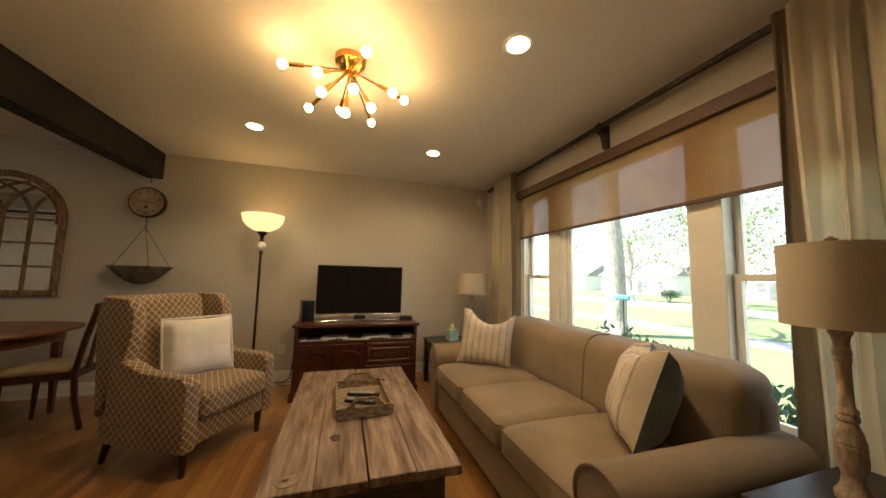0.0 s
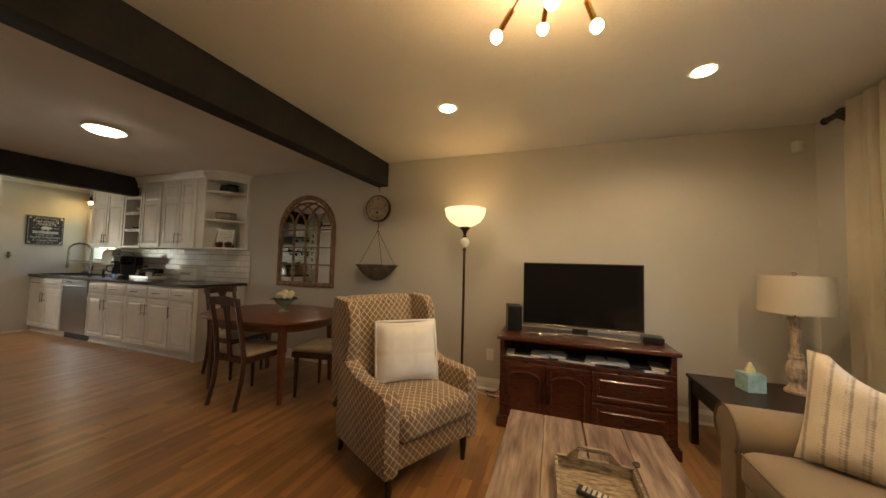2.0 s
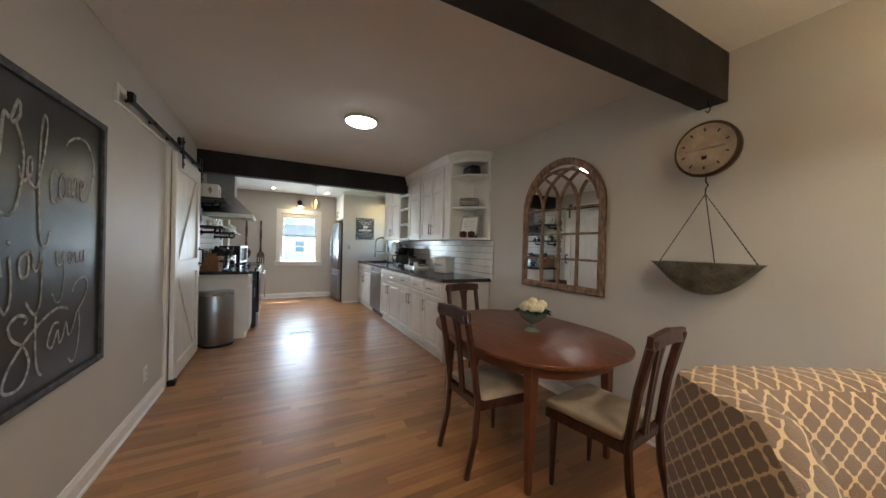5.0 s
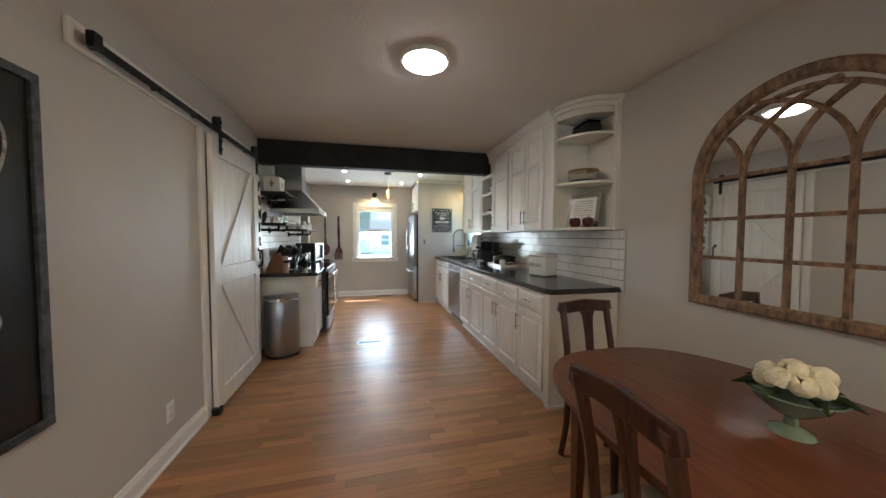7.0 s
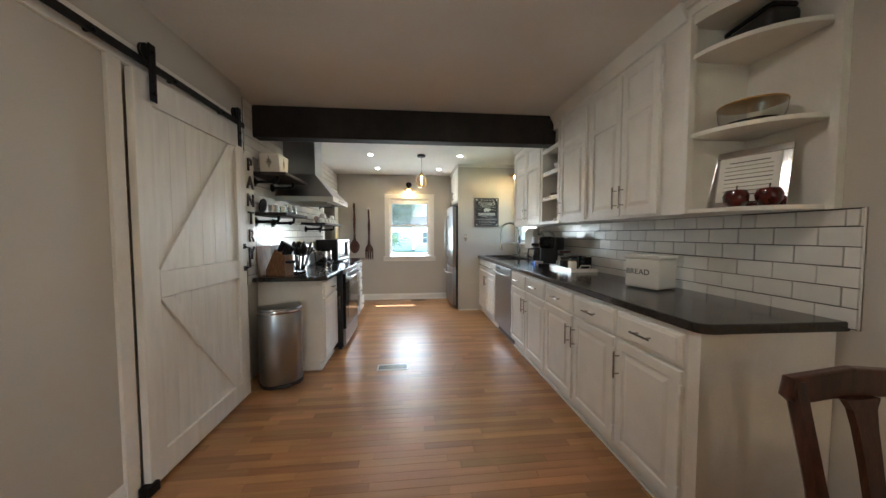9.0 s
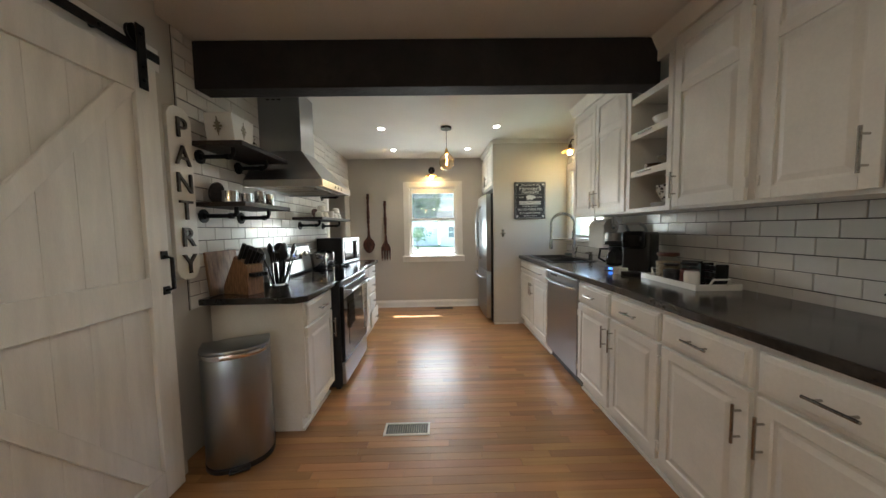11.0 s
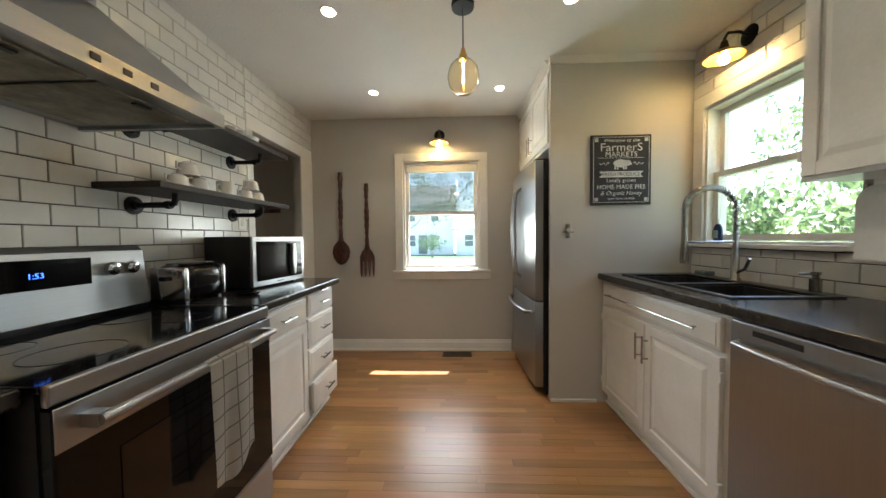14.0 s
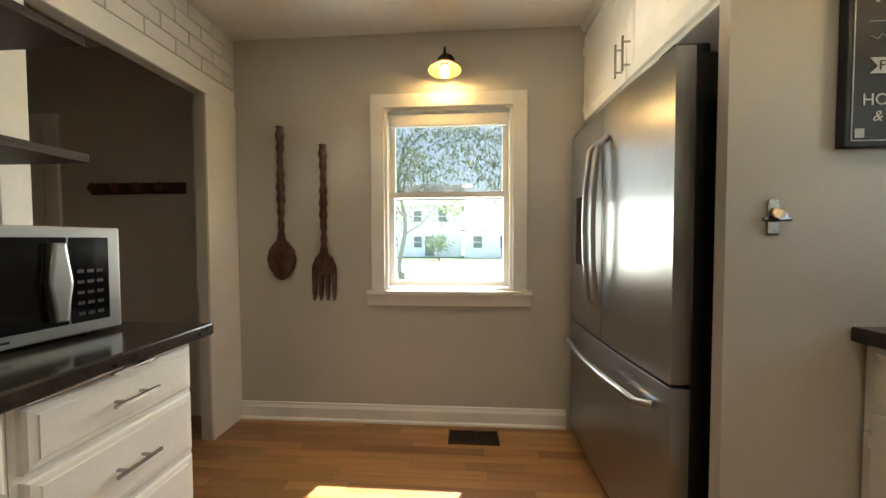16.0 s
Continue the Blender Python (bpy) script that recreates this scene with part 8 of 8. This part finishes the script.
# ---- end wall ----
def twisted_handle(z0, z1, r, turns, bm):
    pts, n = [], 60
    rings = []
    for k in range(n + 1):
        f = k / n
        z = z0 + (z1 - z0) * f
        rr = r * (1 + 0.16 * math.sin(2 * math.pi * turns * f))
        rings.append([bm.verts.new((rr * math.cos(2 * math.pi * i / 10) * (1 + 0.2 * math.cos(2 * math.pi * i / 5 + 12 * f)), rr * math.sin(2 * math.pi * i / 10), z)) for i in range(10)])
    for a, b_ in zip(rings, rings[1:]):
        for i in range(10):
            bm.faces.new((a[i], a[(i + 1) % 10], b_[(i + 1) % 10], b_[i]))
    bm.faces.new(rings[0][::-1])
    bm.faces.new(rings[-1])


sn_ = thing("wooden_spoon", WX + 0.03, 1.39, 0.93, 90, "giant carved wooden spoon hung on the wall", "wall ornament", "carved spoon and fork")
b = bmesh.new()
twisted_handle(0.26, 0.985, 0.021, 9, b)
part("handle", b, carved_wood, sn_, smooth=True)
part("bowl", moved(lathe([(0, 0.0), (0.045, 0.02), (0.085, 0.08), (0.098, 0.14), (0.085, 0.20), (0.045, 0.25), (0.02, 0.275), (0, 0.28)], 28), Matrix.Diagonal((1, 0.28, 1, 1))), carved_wood, sn_, smooth=True)
fk = thing("wooden_fork", WX + 0.03, 1.67, 0.80, 90, "giant carved wooden fork hung on the wall", "wall ornament", "carved spoon and fork")
b = bmesh.new()
twisted_handle(0.30, 0.995, 0.021, 9, b)
part("handle", b, carved_wood, fk, smooth=True)
b = prism([(-0.078, 0.17), (0.078, 0.17), (0.078, 0.22), (0.055, 0.275), (0.02, 0.315), (-0.02, 0.315), (-0.055, 0.275), (-0.078, 0.22)], -0.013, 0.013, axis="y", bev=0.005)
for k in range(4):
    x = -0.066 + 0.044 * k
    prism([(x - 0.012, 0.175), (x - 0.009, 0.04), (x, 0.0), (x + 0.009, 0.04), (x + 0.012, 0.175)], -0.010, 0.010, bm=b, axis="y")
part("tines", b, carved_wood, fk)

# ---- side room ----
pr_ = thing("peg_rail", WX, 0.065, 1.50, 90, "dark wooden peg rail with four round pegs", "peg rail")
part("rail", boxes((0, 0.66, -0.02, 0, 0, 0.075), bev=0.003), walnut, pr_)
for k in range(4):
    part("peg", moved(lathe([(0.014, 0), (0.014, 0.03), (0.03, 0.04), (0.032, 0.055), (0.02, 0.064), (0, 0.066)], 16), Matrix.Translation((0.075 + 0.155 * k, -0.02, 0.038)) @ pose(0, 0, 0, 90, 0, 0)), table_wood, pr_, smooth=True)
solid("trim_side_door", boxes((WX, WX + 0.018, -0.27, -0.175, 0, 2.05), (WX, WX + 0.018, -0.69, -0.27, 1.955, 2.05)), trim_paint, "cream door casing in the side room", "door trim")
sdr = thing("door_2", WX, -0.29, 0, 90, "pale panel door in the side room, closed", "door", kind="structure")
part("leaf", moved(rect_rings(0.40, 1.94, [(0, 0.0), (0, -0.012), (0.09, -0.012), (0.095, -0.006), (0.11, -0.006)]), Matrix.Translation((-0.395, 0, 0.008))), door_paint, sdr)
part("knob", moved(lathe([(0.012, 0), (0.012, 0.03), (0.028, 0.045), (0.02, 0.06), (0, 0.062)], 16), Matrix.Translation((-0.05, -0.012, 0.95)) @ pose(0, 0, 0, 90, 0, 0)), black_iron, sdr, smooth=True)
solid("trim_opening", boxes((-8.325, -8.252, KY, KY + 0.014, 0.0, 2.04), (-9.30, -8.252, KY, KY + 0.014, 2.04, 2.15), (-9.3095, -9.07, KY, KY + 0.014, 0.0, 2.04), bev=0.002), trim_paint, "white casing round the side room opening", "opening trim")

# cables behind the television cabinet
cbl = tagged(part("power_cable", tube([(-0.47, 4.25, 0.70), (-0.49, 4.22, 0.5), (-0.50, 4.20, 0.25), (-0.52, 4.18, 0.06), (-0.58, 4.20, 0.012), (-0.66, 4.22, 0.012), (-0.62, 4.12, 0.012), (-0.54, 4.10, 0.012)], 0.006, 6), black_plastic, None, "black power cable beside the television cabinet", smooth=True), category="cable")
cbl = tagged(part("power_cable", tube([(-0.50, 4.16, 0.010), (-0.64, 4.14, 0.010), (-0.80, 4.22, 0.010), (-0.86, 4.14, 0.010)], 0.005, 6), white_plastic, None, "white power cable on the floor by the wall", smooth=True), category="cable")


# ---- outside ----
grass = mat("grass", (0.12, 0.185, 0.07), 0.9, var=0.2, scale=0.6, bump=0.3, fine=30, alt=(0.155, 0.19, 0.10))
concrete = mat("concrete", (0.46, 0.45, 0.43), 0.85, var=0.1, scale=2, bump=0.1)
asphalt = mat("asphalt", (0.16, 0.16, 0.165), 0.9, var=0.15, scale=2, bump=0.2)
bark = mat("bark", (0.40, 0.36, 0.32), 0.9, var=0.16, scale=4, bump=0.35, fine=18, stretch=(4, 4, 1))
spring_leaf = mat("spring_leaf", (0.27, 0.37, 0.16), 0.6, var=0.3, scale=2, bump=0, through_light=0.5)
hedge_leaf = mat("hedge_leaf", (0.16, 0.26, 0.15), 0.5, var=0.3, scale=6, bump=0, through_light=0.4)
siding = mat("white_siding", (0.82, 0.82, 0.80), 0.6, var=0.04, scale=1, bump=0.05)
roofing = mat("roof_shingle", (0.38, 0.37, 0.36), 0.9, var=0.2, scale=3, bump=0.2)
dark_pane = mat("dark_pane", (0.16, 0.18, 0.19), 0.1, var=0.1, bump=0)
toy_blue = mat("toy_blue", (0.10, 0.30, 0.38), 0.4, var=0.1, bump=0)
GZ = -0.6
gm = bmesh.new()
gv = {}
cells = [-2500, -400, -120, -60, -30, -15, 0, 15, 30, 60, 120, 400, 2500]
for i, x in enumerate(cells):
    for j, y in enumerate(cells):
        gv[i, j] = gm.verts.new((x, y, GZ))
for i in range(len(cells) - 1):
    for j in range(len(cells) - 1):
        gm.faces.new((gv[i, j], gv[i + 1, j], gv[i + 1, j + 1], gv[i, j + 1]))
solid("ground", gm, grass, "sunlit spring lawn reaching the horizon", "ground")
solid("pavement", boxes((11.6, 13.2, -60, 60, GZ + 0.004, GZ + 0.03)), concrete, "pale concrete front path", "pavement")
solid("road", boxes((22, 28.5, -200, 200, GZ + 0.003, GZ + 0.02)), concrete, "pale residential street", "road")
solid("road_west", boxes((-31, -26, -200, 200, GZ + 0.003, GZ + 0.02)), concrete, "pale residential street behind", "road")


def leaf_cluster(bm, centre, radius, n, size, rnd):
    for _ in range(n):
        d = Vector((rnd.gauss(0, 1), rnd.gauss(0, 1), rnd.gauss(0, 0.8)))
        p = Vector(centre) + d.normalized() * radius * rnd.uniform(0.2, 1) ** 0.5
        q = Euler((rnd.uniform(0, 6.3), rnd.uniform(0, 6.3), rnd.uniform(0, 6.3))).to_matrix()
        s = size * rnd.uniform(0.6, 1.3)
        bm.faces.new([bm.verts.new(p + q @ Vector(v) * s) for v in ((-1, 0, 0), (0, -0.45, 0.1), (1, 0, 0), (0, 0.45, 0.1))])


def tree(x, y, height, r, seed, leaves=1500, label="", spread=0.5, leafsize=0.12, sway=0.12, first=3):
    t = thing("tree", x, y, GZ, 0, label, "tree", "garden trees")
    rnd = random.Random(seed)
    tr = bmesh.new()
    trunk = [Vector((sway * math.sin(k * 0.9 + seed), sway * math.cos(k * 1.3 + seed), height * 0.6 * k / 8)) for k in range(9)]
    trunk[0] = Vector((0, 0, -0.05))
    tube(trunk, r, 12, bm=tr, taper=(r, r * 0.55))
    tube([(0, 0, -0.05), (0, 0, 0.5)], r, 12, bm=tr, taper=(r * 1.45, r * 0.98))
    tips = []
    for k in range(11):
        b0 = trunk[first + k % (9 - first)]
        a = 2.4 * k + seed
        l = height * rnd.uniform(0.25, 0.42)
        pts = [b0]
        for s in range(1, 6):
            f = s / 5
            pts.append(b0 + Vector((math.cos(a + 0.5 * f), math.sin(a + 0.5 * f), 0)) * l * spread * 1.6 * f + Vector((0, 0, l * (0.75 * f - 0.1 * f * f))) + Vector((rnd.gauss(0, 0.1), rnd.gauss(0, 0.1), rnd.gauss(0, 0.1))))
        tube(pts, r * 0.3, 7, bm=tr, taper=(r * 0.34, r * 0.05))
        tips += pts[2:]
        for s in (2, 3, 4):
            e = pts[s] + Vector((rnd.gauss(0, 1), rnd.gauss(0, 1), rnd.gauss(0.2, 0.7))) * l * 0.25
            m_ = pts[s].lerp(e, 0.5) + Vector((rnd.gauss(0, 0.08), rnd.gauss(0, 0.08), 0.05))
            tube([pts[s], m_, e], r * 0.1, 5, bm=tr, taper=(r * 0.12, r * 0.02))
            tips.append(e)
    part("trunk", tr, bark, t, smooth=True)
    cr_ = bmesh.new()
    per = max(4, leaves // len(tips))
    for p in tips:
        leaf_cluster(cr_, p, height * 0.085, per, leafsize, rnd)
    part("crown", cr_, spring_leaf, t, "thin fresh green spring leaves")


tree(9.0, 8.85, 16, 0.36, 1, 2600, "tall street tree with a thick grey trunk", sway=0.04, first=5)
tree(19.5, 12.9, 9, 0.17, 2, 1300, "slender tree with low bending limbs")
tree(27.0, 24.0, 10, 0.25, 3, 1800, "tree in fresh leaf across the street")
tree(31.0, 19.0, 11, 0.3, 4, 1800, "tree in fresh leaf beside a far house")
tree(27.0, 15.0, 9, 0.22, 5, 1500, "young tree in fresh leaf across the street")
tree(27.0, 33.0, 12, 0.3, 6, 1600, "broad tree in fresh leaf down the street")
tree(-18.5, 4.7, 9, 0.10, 7, 4200, "tree with hanging spring twigs behind the house", 0.75, 0.075)
tree(-19.5, 0.2, 9, 0.10, 8, 4200, "tree in light spring leaf behind the house", 0.75, 0.075)
tree(-6.6, 12.5, 8, 0.13, 9, 1300, "leafy tree outside the sink window", 0.6)
tree(-15.5, 15.0, 8, 0.16, 10, 1600, "leafy tree in the side garden", 0.6)
tree(-10.4, 22.0, 8, 0.18, 12, 1600, "leafy tree at the back of the side garden", 0.6)


def shrub(x, y, r, h, seed, leaves, material, label, needle=False, size=0.05):
    s = thing("shrub", x, y, GZ, 0, label, "shrub", "shrubs by the house")
    rnd = random.Random(seed)
    st = bmesh.new()
    lv = bmesh.new()
    for k in range(14):
        a, f = 2 * math.pi * rnd.random(), rnd.uniform(0.2, 1)
        tip = Vector((r * f * math.cos(a), r * f * math.sin(a), h * rnd.uniform(0.75, 1.05) * (1.1 - 0.3 * f)))
        tube([(0.05 * math.cos(a), 0.05 * math.sin(a), -0.02), tip * 0.55 + Vector((0, 0, 0.1)), tip], 0.012, 5, bm=st, taper=(0.014, 0.003))
        for q_ in range(5):
            leaf_cluster(lv, tip * (0.55 + 0.1 * q_) + Vector((0, 0, 0.04)), r * 0.28, leaves // 70, size, rnd)
    part("stems", st, bark, s)
    part("foliage", lv, material, s)


for k, (x, y, hh_) in enumerate(((2.75, 0.9, 1.22), (2.8, 1.45, 1.26), (2.75, 2.0, 1.22), (2.85, 2.55, 1.36), (2.75, 3.1, 1.28), (2.9, 3.7, 1.3))):
    shrub(x, y, 0.42, hh_, 30 + k, 900, hedge_leaf, "dark green evergreen shrub under the front window", size=0.045)
shrub(-8.0, 8.0, 1.3, 2.4, 51, 1800, spring_leaf, "bright green bush outside the sink window", size=0.09)
shrub(-9.8, 8.2, 1.4, 2.7, 52, 1800, spring_leaf, "bright green bush in the side garden", size=0.09)
shrub(-6.0, 8.6, 1.4, 2.3, 53, 1800, spring_leaf, "bright green bush beside the garden", size=0.09)
shrub(-12.0, 8.6, 1.5, 2.9, 57, 1800, spring_leaf, "bright green bush at the house corner", size=0.09)
shrub(30.0, 17.5, 1.2, 1.3, 54, 900, spring_leaf, "yellow-green bush across the street", size=0.09)
shrub(30.0, 22.5, 1.2, 1.2, 55, 900, hedge_leaf, "green bush across the street", size=0.09)
shrub(-34.0, 0.6, 1.5, 2.2, 56, 900, hedge_leaf, "round green bush before the far house", size=0.1)


def house(x, y, rz, w, d, h, label, storeys=1, rise=2.4):
    """Front along local x, facing -y."""
    o = thing("house", x, y, GZ, rz, label, "house", "far houses")
    part("wall", boxes((0, w, 0, d, 0, h)), siding, o)
    part("roof", prism([(-0.4, h - 0.05), (d + 0.4, h - 0.05), (d / 2, h + rise)], -0.4, w + 0.4, axis="x"), roofing, o)
    for s in range(storeys):
        z = 0.9 + 2.7 * s
        for k in range(int(w // 2.6)):
            xx = 0.8 + 2.6 * k
            wd = part("window", boxes((xx, xx + 1.0, -0.05, 0.0, z, z + 1.3)), siding, o)
            part("pane", boxes((xx + 0.08, xx + 0.92, -0.06, -0.05, z + 0.08, z + 0.62), (xx + 0.08, xx + 0.92, -0.06, -0.05, z + 0.68, z + 1.22)), dark_pane, wd)
    part("door", boxes((w * 0.55, w * 0.55 + 0.95, -0.06, 0.0, 0.1, 2.15)), dark_pane, o)


house(46, 30, -90, 13, 8, 3.0, "low pale house across the street")
house(47, 48, -90, 14, 8, 3.0, "low pale house further down the street")
house(48, 66, -90, 13, 8, 3.0, "low pale house beyond the trees")
house(-40, -6.0, 90, 8.5, 8, 5.4, "white two-storey house behind the garden", 2, 2.8)
house(-38, 2.8, 90, 6.5, 5, 2.8, "low white garage behind the garden", 1, 1.2)
house(-8, 32, 0, 14, 8, 3.0, "pale house beyond the side garden")

wg = thing("garden_whirligig", 6.0, 5.75, GZ, 12, "teal bicycle whirligig on a metal stake", "garden ornament")
part("stake", tube([(0, 0, -0.05), (0, 0, 1.42)], 0.012, 8), black_iron, wg)
part("body", boxes((-0.04, 0.04, -0.14, 0.16, 1.42, 1.52), bev=0.02), toy_blue, wg)
for y in (-0.24, 0.24):
    wl_ = part("wheel", tube([(0, y + 0.14 * math.cos(a), 1.42 + 0.14 * math.sin(a)) for a in [2 * math.pi * k / 24 for k in range(25)]], 0.012, 6), white_plastic, wg)
    for k in range(8):
        a = 2 * math.pi * k / 8
        part("spoke", tube([(0, y, 1.42), (0, y + 0.13 * math.cos(a), 1.42 + 0.13 * math.sin(a))], 0.006, 5), toy_blue, wl_)
part("handlebar", tube([(-0.12, -0.2, 1.62), (0, -0.18, 1.60), (0.12, -0.2, 1.62)], 0.01, 6), white_plastic, wg)


# ---- wall tiles ----
def tile_mesh(w, h, name):
    bm = bmesh.new()
    quad_box(bm, 0.002, w - 0.002, -0.010, 0.0, 0.002, h - 0.002)
    front = [e for e in bm.edges if all(v.co.y < -0.005 for v in e.verts)]
    bmesh.ops.bevel(bm, geom=front, offset=0.002, segments=1, affect="EDGES")
    me = bpy.data.meshes.new(name)
    bm.to_mesh(me)
    bm.free()
    me.materials.append(tile_glaze)
    return me


TILES = {}


def tile_run(parent, x0, x1, z0, z1, tw, th, m, skip=(), limit=300, nearest=0.0):
    """Running-bond tiles over x0..x1, z0..z1 in the wall's own space; skip: areas left bare. The limit tiles nearest to x = nearest are parts, the rest are joined."""
    cells_ = []
    rows_ = int(math.ceil((z1 - z0) / th - 1e-6))
    for r in range(rows_):
        za, zb = z0 + r * th, min(z1, z0 + (r + 1) * th)
        x = x0 - (tw / 2 if r % 2 else 0)
        while x < x1 - 1e-6:
            a, b_ = max(x, x0), min(x + tw, x1)
            x += tw
            pieces = [(a, b_, za, zb)]
            for s in skip:
                cut = []
                for p in pieces:
                    if p[1] <= s[0] or p[0] >= s[1] or p[3] <= s[2] or p[2] >= s[3]:
                        cut.append(p)
                        continue
                    if p[0] < s[0]:
                        cut.append((p[0], s[0], p[2], p[3]))
                    if p[1] > s[1]:
                        cut.append((s[1], p[1], p[2], p[3]))
                    mid = (max(p[0], s[0]), min(p[1], s[1]))
                    if p[2] < s[2]:
                        cut.append((*mid, p[2], s[2]))
                    if p[3] > s[3]:
                        cut.append((*mid, s[3], p[3]))
                pieces = cut
            cells_ += [p for p in pieces if p[1] - p[0] > 0.008 and p[3] - p[2] > 0.008]
    cells_.sort(key=lambda p: abs((p[0] + p[1]) / 2 - nearest))
    rest = bmesh.new()
    for k, (a, b_, za, zb) in enumerate(cells_):
        key = (round(b_ - a, 3), round(zb - za, 3))
        if key not in TILES:
            TILES[key] = tile_mesh(*key, "tile")
        if k < limit:
            o = new("tile", TILES[key])
            o.parent = parent
            o.matrix_basis = m @ Matrix.Translation((a, 0, za))
        else:
            n0 = len(rest.verts)
            rest.from_mesh(TILES[key])
            rest.verts.ensure_lookup_table()
            bmesh.ops.translate(rest, verts=rest.verts[n0:], vec=(a, 0, za))
    if len(rest.verts):
        o = part("tiles_far", rest, tile_glaze, parent)
        o.matrix_basis = m
        o["kind"] = "stuff"
    else:
        rest.free()


tw1 = tagged(thing("tile_wall", 0, 0, 0, 0, "white glossy subway tile wall with dark grout behind the range", "tiled wall"), kind="structure")
part("grout_bed", boxes((-8.25, -5.915, KY + 0.0005, KY + 0.004, 0.863, H - 0.001), (-9.309, -8.25, KY + 0.0005, KY + 0.004, 2.152, H - 0.001)), grout, tw1)
mS = Matrix.Translation((-5.915, KY + 0.002, 0)) @ pose(0, 0, 0, 0, 0, 180)
tile_run(tw1, 0, 2.335, 0.862, H - 0.002, 0.160, 0.082, mS, limit=300, nearest=0.9)
tile_run(tw1, 2.337, 3.392, 2.154, H - 0.002, 0.160, 0.082, mS, limit=40, nearest=2.4)
tw2 = tagged(thing("tile_wall", 0, 0, 0, 0, "white glossy subway tile backsplash over the worktop", "tiled wall"), kind="structure")
part("grout_bed", boxes((-7.25, -4.085, NY - 0.004, NY - 0.0005, 0.915, 1.41), (-8.267, -7.25, NY - 0.004, NY - 0.0005, 0.915, 1.13), (-8.267, -8.26, NY - 0.004, NY - 0.0005, 1.13, H - 0.001),
                        (-8.26, -7.25, NY - 0.004, NY - 0.0005, 2.147, H - 0.001)), grout, tw2)
mN = Matrix.Translation((0, NY - 0.002, 0))
tile_run(tw2, -7.25, -4.09, 0.917, 1.409, 0.168, 0.0835, mN, limit=260, nearest=-4.8, skip=[(-4.55, -4.10, 1.405, 1.5)])
tile_run(tw2, -8.266, -7.252, 0.917, 1.128, 0.168, 0.0835, mN, limit=60, nearest=-7.5)
tile_run(tw2, -8.266, -7.252, 2.15, H - 0.002, 0.168, 0.0835, mN, limit=60, nearest=-7.5)
part("edge_strip", boxes((-4.089, -4.085, NY - 0.012, NY - 0.0005, 0.917, 1.41)), tile_glaze, tw2)

# ---- floor boards ----
floor = tagged(thing("floor", 0, 0, 0, 0, "red oak strip floor with satin finish", "floor"), kind="structure")
rnd = random.Random(77)
BW = 0.057
rows_x = int((EX + 0.02 - WX) / BW) + 1
lengths = [0.3, 0.4, 0.5, 0.6, 0.75, 0.9]
board_me = {}


def board_mesh(l):
    if l not in board_me:
        bm = bmesh.new()
        quad_box(bm, 0.0004, BW - 0.0004, 0.0005, l - 0.0005, -0.004, 0.0)
        top = [e for e in bm.edges if all(v.co.z > -0.001 for v in e.verts)]
        bmesh.ops.bevel(bm, geom=top, offset=0.0005, segments=1, affect="EDGES")
        me = bpy.data.meshes.new("floor_board")
        bm.to_mesh(me)
        bm.free()
        me.materials.append(oak)
        board_me[l] = me
    return board_me[l]


oak_far = oak.copy()
geo = oak_far.node_tree.nodes.new("ShaderNodeNewGeometry")
for n in oak_far.node_tree.nodes:
    if n.bl_idname == "ShaderNodeObjectInfo":
        for l in list(n.outputs["Random"].links):
            oak_far.node_tree.links.new(geo.outputs["Random Per Island"], l.to_socket)
verts, faces = [], []
count = 0
for r in range(rows_x):
    x = WX + r * BW
    y0, y1 = (SY - 0.14, NY) if x < -2.0 else (-1.6, NY)
    if x < -8.1:
        y0 = -0.7
    y = y0 - rnd.uniform(0, 0.6)
    while y < y1:
        l = rnd.choice(lengths)
        a, b_ = max(y, y0), min(y + l, y1)
        near = -7.6 < x < -3.0 and 1.75 < (a + b_) / 2 < 3.65
        if near and count < 300 and abs((b_ - a) - l) < 1e-6:
            o = new("floor_board", board_mesh(l))
            o.parent = floor
            o.matrix_basis = Matrix.Translation((x, a, 0))
            count += 1
        elif b_ - a > 0.01:
            i = len(verts)
            verts += [(x + 0.0004, a + 0.0005, 0), (x + BW - 0.0004, a + 0.0005, 0), (x + BW - 0.0004, b_ - 0.0005, 0), (x + 0.0004, b_ - 0.0005, 0),
                      (x + 0.0004, a + 0.0005, -0.004), (x + BW - 0.0004, a + 0.0005, -0.004), (x + BW - 0.0004, b_ - 0.0005, -0.004), (x + 0.0004, b_ - 0.0005, -0.004)]
            faces += [(i, i + 1, i + 2, i + 3), (i, i + 4, i + 5, i + 1), (i + 1, i + 5, i + 6, i + 2), (i + 2, i + 6, i + 7, i + 3), (i + 3, i + 7, i + 4, i)]
        y += l
me = bpy.data.meshes.new("boards_far")
me.from_pydata(verts, [], faces)
me.materials.append(oak_far)
far_boards = new("boards_far", me)
far_boards.parent = floor
far_boards["kind"] = "stuff"
